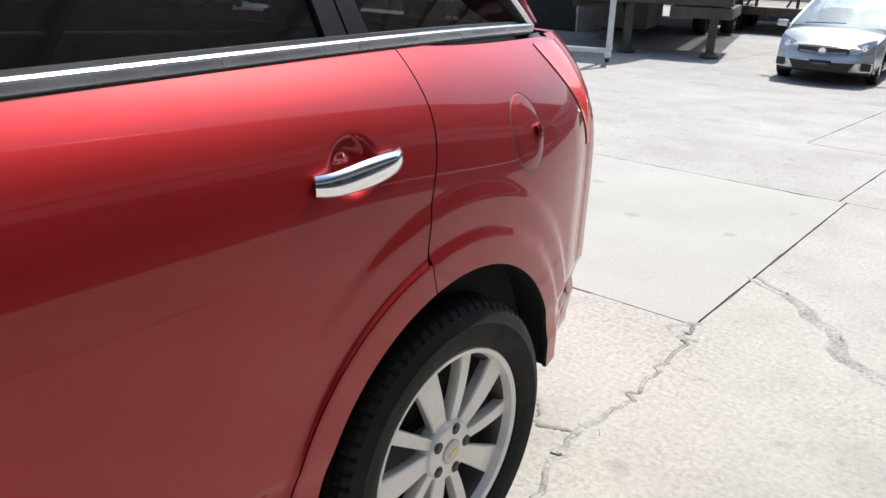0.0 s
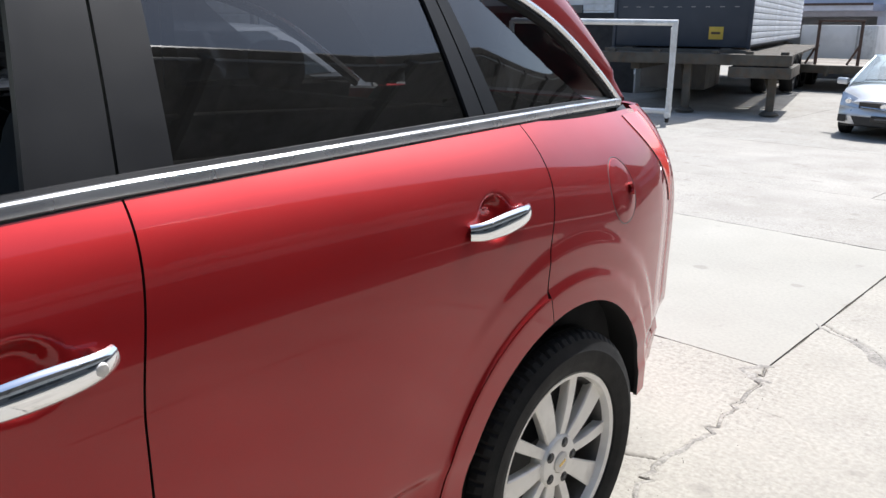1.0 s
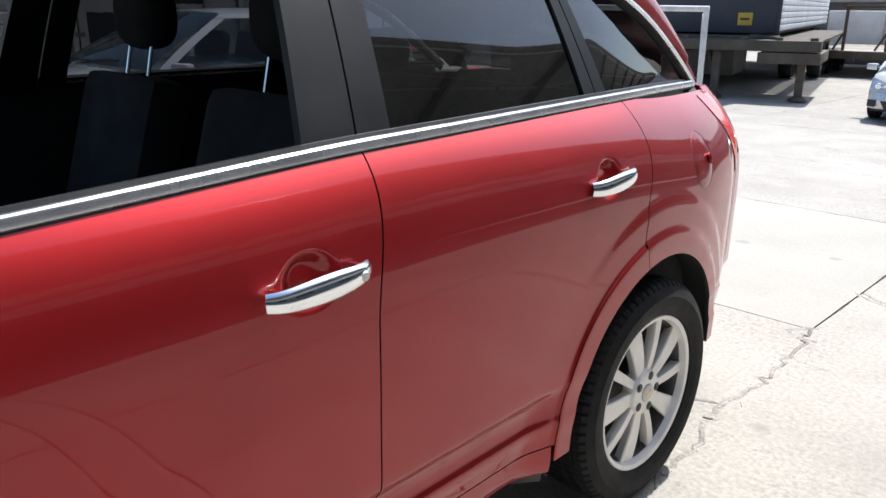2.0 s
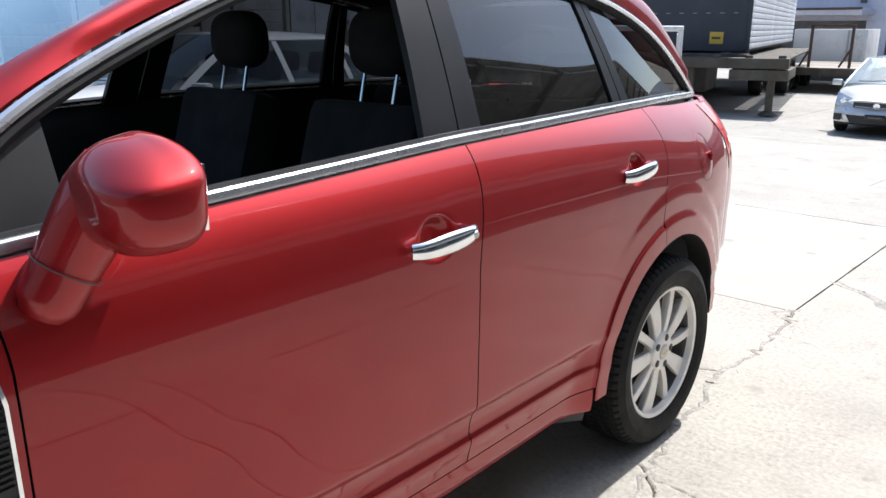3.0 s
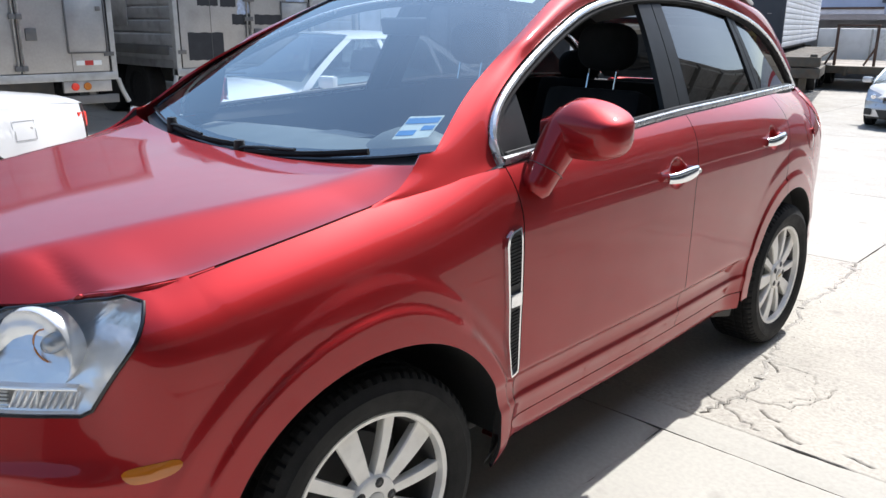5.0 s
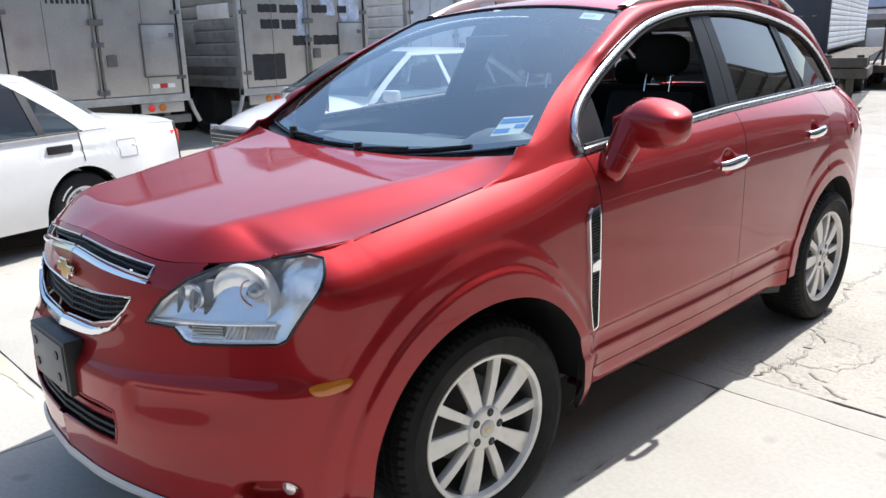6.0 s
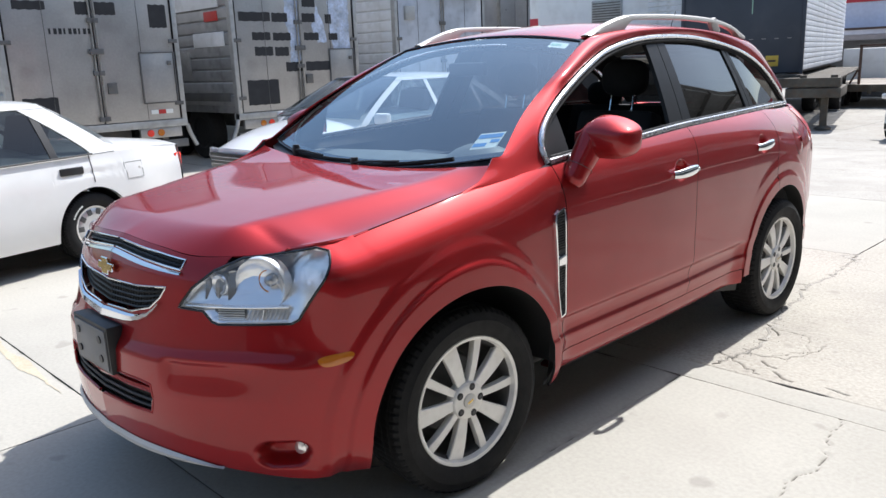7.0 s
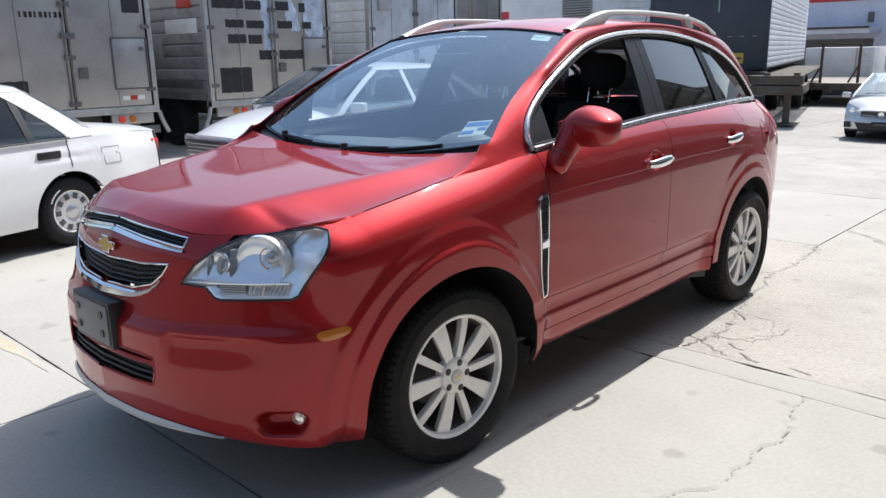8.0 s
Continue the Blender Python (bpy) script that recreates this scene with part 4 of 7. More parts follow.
# tailgate and its window
tg = []
for i in range(20):
    k = int(lerp(101, 119, i / 19))
    e = ROOF_EDGE[k]
    tg.append([(a * e.x, e.y + 0.12 * (1 - a * a), e.z) for a in [j / 12 - 1 for j in range(25)]])
part("tailgate_glass", facing(sheet(tg), MID), TINT, car, "dark tinted tailgate window")
for side, _ in BOTH:
    tl = []
    for m in range(15):
        z = lerp(0.94, 1.212, m / 14)
        ya = lerp(3.43, 3.27, sm(0.0, 1.0, m / 14))
        tl.append([(side_x(y, z) + 0.0015 + 0.016 * sm(0.0, 0.75, k / 12) - 0.9 * max(0.0, y - 3.445), y, z) for k, y in [(k, lerp(ya, 3.500, k / 12)) for k in range(13)]])
    lens = skin("tail_light", sheet(tl), side, RED_LENS, 0.006, "bright red tail light")
    skin("lens_gap", tube([(p[0][0] + 0.0005, p[0][1] - 0.002, p[0][2]) for p in tl], 0.002, 6), side, GLOSS_BLACK, 0.0, "thin dark gap", lens)
    # fuel flap on the left side only
    if side > 0:
        fc, fz, fa, fb_ = 2.998, 1.045, 0.072, 0.085

        def flap_at(f, a, out):
            y, z = fc + fa * f * math.cos(a), fz + fb_ * f * math.sin(a)
            return side_x(y, z) + out, y, z
        ring = [k * math.tau / 48 for k in range(48)]
        flap = skin("fuel_flap", sheet([[flap_at(f, a, out) for a in ring] for f, out in ((1.0, -0.003), (0.985, 0.0002), (0.96, 0.0008), (0.5, 0.0008), (0.0, 0.0008))], closed_u=True), side, PAINT, 0.0)
        part("flap_gap", tube([flap_at(1.02, a, -0.0009) for a in ring], 0.0017, 6, True), RIM_DARK, flap)
        part("flap_grip", tube(spline([(side_x(3.04, 1.04 + d) + 0.004, 3.036 + 0.008 * (1 - (d / 0.016) ** 2), 1.047 + d) for d in (-0.014, -0.007, 0, 0.007, 0.014)], 10), 0.0065, 8), PAINT, flap)

# door handles
for side, _ in BOTH:
    for k, (yc, zc) in enumerate(((1.435, 1.048), (2.405, 1.075))):
        def hx(y):
            return side_x(y, zc + 0.08)
        line = []
        for i in range(17):
            u = i / 16 * 2 - 1
            y = yc + u * 0.105
            line.append((hx(y) + 0.056 - 0.016 * u ** 6 - 0.006 * u * u, y, zc + 0.006 * u))
        hd = part("door_handle", on_side(tube(line, lambda q: 0.0100 + 0.0042 * math.sin(math.pi * q), 16, flat=1.75), side), CHROME, car, "chrome door handle")
        feet = [tube([(hx(yc + d) - 0.004, yc + d, zc + 0.006 * d / 0.105), (hx(yc + d) + 0.046, yc + d, zc + 0.006 * d / 0.105)], 0.0115, 10, flat=1.25) for d in (-0.082, 0.086)]
        for foot in feet:
            part("handle_foot", on_side(foot, side), CHROME, hd)
        if k == 0:
            part("lock_barrel", on_side(solid(moved(lathe([(0, 0.006), (0.008, 0.005), (0.010, 0), (0, 0)], 20), pose(hx(yc + 0.085) + 0.060, yc + 0.078, zc + 0.004))), side), SATIN, hd)

# fender vents
for side, _ in BOTH:
    def vent(f, push):
        pts = [(0.434, 0.975), (0.440, 1.000), (0.460, 1.014), (0.500, 1.022), (0.506, 0.99), (0.509, 0.60), (0.505, 0.578), (0.468, 0.572), (0.460, 0.60), (0.448, 0.80)]
        pts = polyline2(pts, 8)
        cy, cz = 0.478, 0.80
        return [(side_x(y, z) + push, y, z) for y, z in [(lerp(cy, a, f[0]), lerp(cz, b, f[1])) for a, b in pts]]
    fr = part("fender_vent", on_side(facing(sheet([vent((1, 1), 0.0), vent((0.97, 0.995), 0.010), vent((0.76, 0.968), 0.010), vent((0.73, 0.965), -0.002)], closed_u=True), MID), side), CHROME, car, "tall chrome fender vent with black mesh")
    part("vent_mesh", on_side(facing(sheet([vent((0.8, 0.975), 0.002), vent((0.4, 0.7), 0.002), vent((0.0, 0.0), 0.002)], closed_u=True), MID), side), BLACK, fr)
    front_of = lambda z: cv([(0.575, 0.474), (0.60, 0.468), (0.80, 0.456), (1.0, 0.445)], z)
    fins = [tube([(side_x(front_of(z) + 0.004, z) + 0.004, front_of(z) + 0.004, z), (side_x(0.498, z) + 0.004, 0.498, z + 0.003)], 0.0016, 5) for z in [0.603 + 0.0105 * k for k in range(38)] if not 0.78 < z < 0.845]
    for fin in fins:
        part("vent_fin", on_side(fin, side), GLOSS_BLACK, fr)
    part("vent_bridge", on_side(box(side_x(0.48, 0.81) - 0.004, 0.458, 0.790, side_x(0.48, 0.81) + 0.012, 0.507, 0.832, 0.004), side), CHROME, fr)

# door mirrors
for side, _ in BOTH:
    def ell(cx, cy, cz, rx, ry, rz, p=2.6, n=28, m=18):
        rows = []
        for i in range(m + 1):
            phi = lerp(-math.pi / 2, math.pi / 2, i / m)
            row = []
            for j in range(n):
                th = j * math.tau / n
                c = lambda q: math.copysign(abs(q) ** (2 / p), q)
                row.append((cx + rx * c(math.cos(phi)) * c(math.cos(th)), cy + ry * c(math.cos(phi)) * c(math.sin(th)), cz + rz * c(math.sin(phi))))
            rows.append(row)
        return sheet(rows, closed_u=True)
    v, f = ell(0.0, 0.0, 0.0, 0.140, 0.092, 0.088, 2.9, 56, 40)
    w = []
    for x, y, z in v:
        k = sm(-0.146, 0.146, x)
        yy = y * lerp(0.72, 1.0, k) * (1.0 if y < 0 else 0.72) + 0.03 * x
        # flat underside, crown falling away towards both ends and leaning back
        top = sm(0.0, 0.088, z)
        zz = z * (0.98 if z < 0 else 1.0) - top * (0.018 * sm(-0.02, 0.14, x) + 0.040 * sm(0.03, 0.14, -x) + 0.016 * sm(-0.09, 0.09, -y))
        w.append((1.024 + x, 0.695 + yy + 0.010 * top, 1.282 + zz))
    v = w
    mh = part("door_mirror", on_side(solid((v, f)), side), PAINT, car, "red door mirror")
    stem = tube(spline([(0.931, 0.580, 1.104), (0.938, 0.592, 1.125), (0.948, 0.625, 1.18), (0.968, 0.672, 1.262), (0.985, 0.695, 1.290)], 28), lambda u: lerp(0.046, 0.066, u ** 1.2) * (0.80 + 0.20 * sm(0.0, 0.07, u)), 28, flat=1.0)
    part("mirror_stem", on_side(stem, side), PAINT, mh)
    part("stem_gap", on_side(tube([(0.9463 + 0.0553 * (0.978 * math.cos(a) - 0.101 * math.sin(a)), 0.617 + 0.048 * math.sin(a), 1.166 - 0.0553 * (0.207 * math.cos(a) + 0.479 * math.sin(a))) for a in [k * math.tau / 36 for k in range(36)]], 0.0012, 5, True), side), RIM_DARK, mh)
    part("mirror_glass", on_side(solid(moved(box(-0.085, 0.0, -0.055, 0.085, 0.008, 0.045, 0.003), pose(1.02, 0.757, 1.278, 0, 0, 2))), side), CHROME, mh, "mirror glass")

# underside
part("sill_plate", box(-0.76, 0.52, 0.300, 0.76, 2.05, 0.345, 0.010), BLACK, car, "dark underbody")
part("floor_pan", box(-0.60, -0.55, 0.24, 0.60, 3.15, 0.30, 0.01), BLACK, car, "dark underbody")

# cabin
part("dashboard", facing(sheet([[(x, y, z + 0.02 * math.cos(x * 2)) for x in [j / 10 * 0.82 for j in range(-10, 11)]] for y, z in ((0.27, 1.09), (0.45, 1.13), (0.62, 1.15), (0.78, 1.13), (0.86, 1.06), (0.88, 0.85), (0.80, 0.6))]), MID), DASH, car, "dark grey dashboard", thick=0.0)
hood_dome = [[(0.37 + 0.24 * r * math.cos(a), 0.66 + 0.16 * r * math.sin(a), 1.125 + 0.105 * (1 - r ** 2.2)) for a in [k * math.tau / 32 for k in range(32)]] for r in (1.0, 0.9, 0.75, 0.55, 0.3, 0.02)]
part("instrument_hood", facing(sheet(hood_dome, closed_u=True), (0.37, 0.66, 0.9)), DASH, car, "grey hood over the instruments")
part("vent_trim", box(-0.14, 0.60, 1.150, 0.10, 0.74, 1.168, 0.006), BLACK, car, "black centre vents on the dashboard")
part("cabin_floor", box(-0.885, 0.49, 0.36, 0.885, 2.16, 0.40, 0.01), SEAT, car)
part("load_floor", box(-0.74, 2.10, 0.80, 0.74, 3.26, 0.83, 0.01), SEAT, car)
part("headliner", sheet([[(p[0] * 0.96, p[1], p[2] - 0.035) for p in r] for r in roof]), DASH, car, "grey cloth headliner")
for side, _ in BOTH:
    card = sheet([[(side_x(y, min(z, cv(ZTOP_KEYS, y) - 0.03)) - 0.09, y, z) for y in [lerp(0.55, 3.3, j / 20) for j in range(21)]] for z in (0.4, 0.7, 1.0, 1.15)] + [[(side_x(y, cv(ZTOP_KEYS, y) - 0.004) - 0.022, y, cv(ZTOP_KEYS, y) - 0.002) for y in [lerp(0.55, 3.3, j / 20) for j in range(21)]]])
    part("door_card", on_side(card, side), SEAT, car, "black door lining")
wheel_c = Vector((0.37, 0.98, 1.06))
wturn = Matrix.Translation(wheel_c) @ Euler((radians(65), 0, 0)).to_matrix().to_4x4()
sw = part("steering_wheel", moved(tube([(0.185 * math.cos(a), 0.185 * math.sin(a), 0) for a in [k * math.tau / 40 for k in range(40)]], 0.016, 8, True), wturn), BLACK, car, "black steering wheel")
part("wheel_hub", moved(box(-0.07, -0.055, -0.03, 0.07, 0.055, 0.02, 0.02), wturn), BLACK, sw)
for a in (0.1, math.pi - 0.1, -math.pi / 2):
    part("wheel_spoke", moved(beam((0.05 * math.cos(a), 0.05 * math.sin(a), -0.005), (0.18 * math.cos(a), 0.18 * math.sin(a), -0.002), 0.04, 0.015), wturn), BLACK, sw)


def cushion(x, y, z, w, d, h, lean, bev):
    return moved(box(-w / 2, -d / 2, 0, w / 2, d / 2, h, bev), pose(x, y, z, lean, 0, 0))


for x in (0.38, -0.38):
    seat = part("front_seat", cushion(x, 1.36, 0.62, 0.50, 0.52, 0.16, 6, 0.05), SEAT, car, "black cloth front seat")
    part("seat_back", cushion(x, 1.60, 0.72, 0.48, 0.14, 0.60, -17, 0.05), SEAT, seat)
    part("headrest", ell(x, 1.815, 1.470, 0.138, 0.062, 0.100, 2.8, 28, 18), SEAT, seat)
    for dx in (-0.07, 0.07):
        part("headrest_post", tube([(x + dx, 1.765, 1.26), (x + dx, 1.80, 1.41)], 0.006, 8), CHROME, seat, "chrome headrest post")
bench = part("rear_bench", cushion(0, 2.30, 0.62, 1.25, 0.5, 0.16, 5, 0.05), SEAT, car, "black cloth rear bench")
part("bench_back", cushion(0, 2.58, 0.72, 1.25, 0.15, 0.56, -18, 0.05), SEAT, bench)
for x in (-0.4, 0.4):
    part("headrest", ell(x, 2.775, 1.335, 0.135, 0.055, 0.085, 2.8, 28, 18), SEAT, bench)
part("rear_view_mirror", cushion(0.0, 0.98, 1.52, 0.24, 0.03, 0.065, 10, 0.012), BLACK, car, "black rear-view mirror")
part("antenna", tube([(0.0, 2.9, 1.69), (0.0, 3.0, 1.86)], 0.003, 6), BLACK, car)


# ---- wheels ----
def make_wheel(parent, centre, side, radius=0.362, width=0.240, rim_r=0.249, spokes="alloy", tyre_mat=RUBBER, steer=0.0, turn=20.0):
    """A wheel whose outer face looks along +x (side 1) or -x."""
    hw = width / 2
    wall = [(rim_r - 0.004, hw - 0.022, 0), (rim_r + 0.008, hw - 0.006, 0), (rim_r + 0.03, hw + 0.002, 0), (rim_r + 0.034, hw + 0.0035, 0), (rim_r + 0.065, hw + 0.006, 0), (radius - 0.044, hw + 0.003, 0)]
    tread = [(radius - 0.034, hw + 0.000, 0), (radius - 0.020, hw - 0.007, 0), (radius - 0.018, hw - 0.008, 1), (radius - 0.006, hw - 0.020, 1), (radius - 0.002, hw - 0.034, 1), (radius - 0.002, hw - 0.040, 0), (radius - 0.009, hw - 0.042, 0), (radius - 0.009, hw - 0.048, 0), (radius - 0.001, hw - 0.050, 0), (radius, hw - 0.078, 2), (radius - 0.008, hw - 0.080, 0), (radius - 0.008, hw - 0.088, 0), (radius, hw - 0.090, 0), (radius, 0.004, 2)]
    prof = wall + tread
    prof = prof + [(r, -a, g) for r, a, g in reversed(prof)]
    rows = []
    n = 288
    for r, a, cut in prof:
        ring = []
        for k in range(n):
            g = 0.0
            if cut == 1:
                g = 0.0065 if k % 4 == 0 else 0.0
            elif cut == 2:
                g = 0.005 if k % 4 == 0 else 0.0
            th = k * math.tau / n
            ring.append((a, (r - g) * math.cos(th), (r - g) * math.sin(th)))
        rows.append(ring)
    m = Matrix.Translation(centre) @ pose(0, 0, 0, 0, 0, steer + (0 if side > 0 else 180))
    wheel = part("wheel", solid(moved(lathe([(0.02, -0.07), (0.15, -0.07), (0.16, -0.05), (0.15, -0.02), (0.02, -0.02)], 32), m)), RIM_DARK, parent, "brake disc and hub of the wheel")
    part("tyre", facing(moved(sheet(rows, closed_u=True), m), centre), tyre_mat, wheel, "black worn road tyre", 28)
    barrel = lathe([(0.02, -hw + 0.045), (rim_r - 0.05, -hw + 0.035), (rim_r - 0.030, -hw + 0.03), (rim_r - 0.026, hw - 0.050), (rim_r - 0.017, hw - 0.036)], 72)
    part("rim_barrel", facing(moved(barrel, m), Vector(centre) + Vector((3 * side, 0, 0))), RIM_INNER, wheel, "inner barrel of the rim, darkened for shade behind the spokes", 40)
    ring = lathe([(rim_r - 0.017, hw - 0.036), (rim_r - 0.012, hw - 0.014), (rim_r, hw - 0.010), (rim_r + 0.006, hw - 0.016), (rim_r + 0.004, hw - 0.03)], 72)
    part("rim_ring", facing(moved(ring, m), centre), RIM, wheel, "alloy rim", 40)
    if spokes == "alloy":
        face = hw - 0.030
        for k in range(10):
            th = k * math.tau / 10 + math.radians(90 + turn)
            wide = k % 2 == 0
            w0, w1 = (0.040, 0.076) if wide else (0.027, 0.036)
            prof2 = []
            for i in range(7):
                u = i / 6
                r = lerp(0.060, rim_r - 0.012, u)
                w = lerp(w0, w1, u) * 0.5
                x = face + 0.005 * math.sin(math.pi * u) - 0.002 * u
                prof2.append([(x - 0.030, r, -w * 0.8), (x - 0.004, r, -w), (x, r, -w * 0.90), (x, r, w * 0.90), (x - 0.004, r, w), (x - 0.030, r, w * 0.8)])
            s = sheet(prof2)
            part("spoke", moved(facing(s, (-1, 0.13, 0)), m @ Euler((th, 0, 0)).to_matrix().to_4x4()), RIM, wheel, "", 30)
        hub = [(0.0, face + 0.010), (0.030, face + 0.010), (0.031, face + 0.013), (0.062, face + 0.013), (0.070, face + 0.009), (0.076, face - 0.004), (0.078, face - 0.03)]
        part("hub_face", facing(moved(lathe(hub, 40), m), centre), RIM, wheel)
        cap = part("centre_cap", facing(moved(lathe([(0.0, face + 0.020), (0.022, face + 0.019), (0.0275, face + 0.016), (0.0285, face + 0.008)], 32), m), centre), SATIN, wheel, "silver centre cap")
        part("cap_badge", moved(box(face + 0.018, -0.014, -0.0045, face + 0.021, 0.014, 0.0045, 0.002), m @ pose(0, 0, 0, 20, 0, 0)), GOLD, cap, "plain gold badge")
        for k in range(5):
            th = k * math.tau / 5 + math.radians(90 + turn + 36)
            y, z = 0.055 * math.cos(th), 0.055 * math.sin(th)
            hole = part("bolt_hole", facing(moved(lathe([(0.0, face + 0.0136), (0.0118, face + 0.0136), (0.0135, face + 0.0142), (0.0145, face + 0.0125)], 18), m @ pose(0, y, z)), centre), BLACK, wheel, "dark wheel bolt hole")
            part("wheel_nut", moved(lathe([(0.0, face + 0.0165), (0.006, face + 0.0165), (0.008, face + 0.013)], 6), m @ pose(0, y, z)), RIM_DARK, hole)
    else:
        face = hw - 0.02
        part("wheel_cover", facing(moved(lathe([(0.0, face + 0.008), (0.05, face + 0.006), (0.06, face), (rim_r * 0.6, face + 0.010), (rim_r - 0.02, face + 0.002), (rim_r - 0.004, face - 0.012)], 48), m), centre), SILVER_PAINT, wheel, "silver plastic wheel cover")
        for k in range(10):
            th = k * math.tau / 10
            r = rim_r * 0.76
            part("cover_slot", moved(box(face + 0.004, r - rim_r * 0.15, -0.022, face + 0.0115, r + rim_r * 0.13, 0.022, 0.003), m @ Euler((th, 0, 0)).to_matrix().to_4x4()), RIM_DARK, wheel, "dark slot in the cover")
    return wheel


for side, _ in BOTH:
    for cy in (FRONT, REAR):
        make_wheel(car, (side * 0.798, cy, AXLE_Z), side, steer=-4.0 if cy == FRONT else 0.0)

# ---- ground: old concrete yard ----
def concrete(name, colour, rough_amount, stain, settle=0.85):
    m = material(name, colour, 0.88, vary=0.06, scale=0.7, fine=0.05 + 0.13 * rough_amount, fine_scale=52, bump=0.004 * rough_amount, bump_scale=38, dirt=stain, dirt_colour=(0.30, 0.275, 0.24), per_object=0.03)
    n, l = m.node_tree.nodes, m.node_tree.links
    p = n["Principled BSDF"]
    # soil that has settled in cracks and hollows
    geo, sep, mr, mix = n.new("ShaderNodeNewGeometry"), n.new("ShaderNodeSeparateXYZ"), n.new("ShaderNodeMapRange"), n.new("ShaderNodeMix")
    mix.data_type = "RGBA"
    l.new(geo.outputs["Position"], sep.inputs[0])
    l.new(sep.outputs["Z"], mr.inputs[0])
    for k, v in zip((1, 2, 3, 4), (-0.010, -0.0035, settle, 0.0)):
        mr.inputs[k].default_value = v
    old = p.inputs["Base Color"].links[0].from_socket
    l.new(mr.outputs[0], mix.inputs[0])
    l.new(old, mix.inputs[6])
    mix.inputs[7].default_value = (0.075, 0.065, 0.055, 1)
    l.new(mix.outputs[2], p.inputs["Base Color"])
    # small dark spots of oil and pits
    vo, m2, mix2, co = n.new("ShaderNodeTexNoise"), n.new("ShaderNodeMapRange"), n.new("ShaderNodeMix"), n.new("ShaderNodeTexCoord")
    mix2.data_type = "RGBA"
    vo.inputs["Scale"].default_value, vo.inputs["Detail"].default_value, vo.inputs["Roughness"].default_value = 13.0, 6.0, 0.68
    l.new(co.outputs["Object"], vo.inputs["Vector"])
    l.new(vo.outputs["Fac"], m2.inputs[0])
    for k, v in zip((1, 2, 3, 4), (0.70 - 0.13 * rough_amount, 0.76 - 0.12 * rough_amount, 0.0, 0.62 * rough_amount)):
        m2.inputs[k].default_value = v
    l.new(m2.outputs[0], mix2.inputs[0])
    l.new(mix.outputs[2], mix2.inputs[6])
    mix2.inputs[7].default_value = (0.21, 0.185, 0.155, 1)
    # speckled patches where the skin of the concrete has worn through
    def fac(sc, detail, grain, a, b):
        t, r = n.new("ShaderNodeTexNoise"), n.new("ShaderNodeMapRange")
        t.inputs["Scale"].default_value, t.inputs["Detail"].default_value, t.inputs["Roughness"].default_value = sc, detail, grain
        l.new(co.outputs["Object"], t.inputs["Vector"])
        l.new(t.outputs["Fac"], r.inputs[0])
        for k, v in zip((1, 2, 3, 4), (a, b, 0.0, 1.0)):
            r.inputs[k].default_value = v
        return r.outputs[0]
    mul, amt, mix3 = n.new("ShaderNodeMath"), n.new("ShaderNodeMath"), n.new("ShaderNodeMix")
    mul.operation = amt.operation = "MULTIPLY"
    mix3.data_type = "RGBA"
    l.new(fac(1.3, 5.0, 0.6, 0.44, 0.60), mul.inputs[0])
    l.new(fac(46.0, 6.0, 0.75, 0.50, 0.58), mul.inputs[1])
    l.new(mul.outputs[0], amt.inputs[0])
    amt.inputs[1].default_value = 0.52 * rough_amount ** 0.8
    l.new(amt.outputs[0], mix3.inputs[0])
    l.new(mix2.outputs[2], mix3.inputs[6])
    mix3.inputs[7].default_value = (0.165, 0.150, 0.130, 1)
    # faint round drip stains and broad grey wear
    mix4, mix5, soft, broad = n.new("ShaderNodeMix"), n.new("ShaderNodeMix"), n.new("ShaderNodeMath"), n.new("ShaderNodeMath")
    mix4.data_type = mix5.data_type = "RGBA"
    soft.operation = broad.operation = "MULTIPLY"
    l.new(fac(5.5, 1.0, 0.4, 0.70, 0.76), soft.inputs[0])
    soft.inputs[1].default_value = 0.40
    l.new(soft.outputs[0], mix4.inputs[0])
    l.new(mix3.outputs[2], mix4.inputs[6])
    mix4.inputs[7].default_value = (0.19, 0.175, 0.15, 1)
    l.new(fac(0.9, 9.0, 0.68, 0.50, 0.72), broad.inputs[0])
    broad.inputs[1].default_value = 0.15 + 0.35 * rough_amount
    l.new(broad.outputs[0], mix5.inputs[0])
    l.new(mix4.outputs[2], mix5.inputs[6])
    mix5.inputs[7].default_value = (0.25, 0.23, 0.20, 1)
    l.new(mix5.outputs[2], p.inputs["Base Color"])
    return m


SMOOTH_CONCRETE = concrete("smooth_concrete", (0.390, 0.370, 0.322), 0.13, 0.26)
ROUGH_CONCRETE = concrete("rough_concrete", (0.405, 0.377, 0.322), 0.75, 0.65)
OPEN_CONCRETE = concrete("open_concrete", (0.385, 0.360, 0.318), 0.75, 0.60, 0.0)
WORN_CONCRETE = concrete("worn_concrete", (0.37, 0.349, 0.309), 1.0, 0.75, 0.0)
SOIL = material("joint_soil", (0.10, 0.088, 0.072), 0.95, vary=0.3, scale=5, fine=0.2)
FAR_GROUND = material("far_concrete", (0.34, 0.322, 0.287), 0.9, vary=0.12, scale=0.3, fine=0.12, fine_scale=8, dirt=0.4)


def gz(x, y):
    """The yard falls gently away behind the red car, most towards +x."""
    return -0.25 * max(0.0, min(1.0, (y - 7.0) / 7.5))


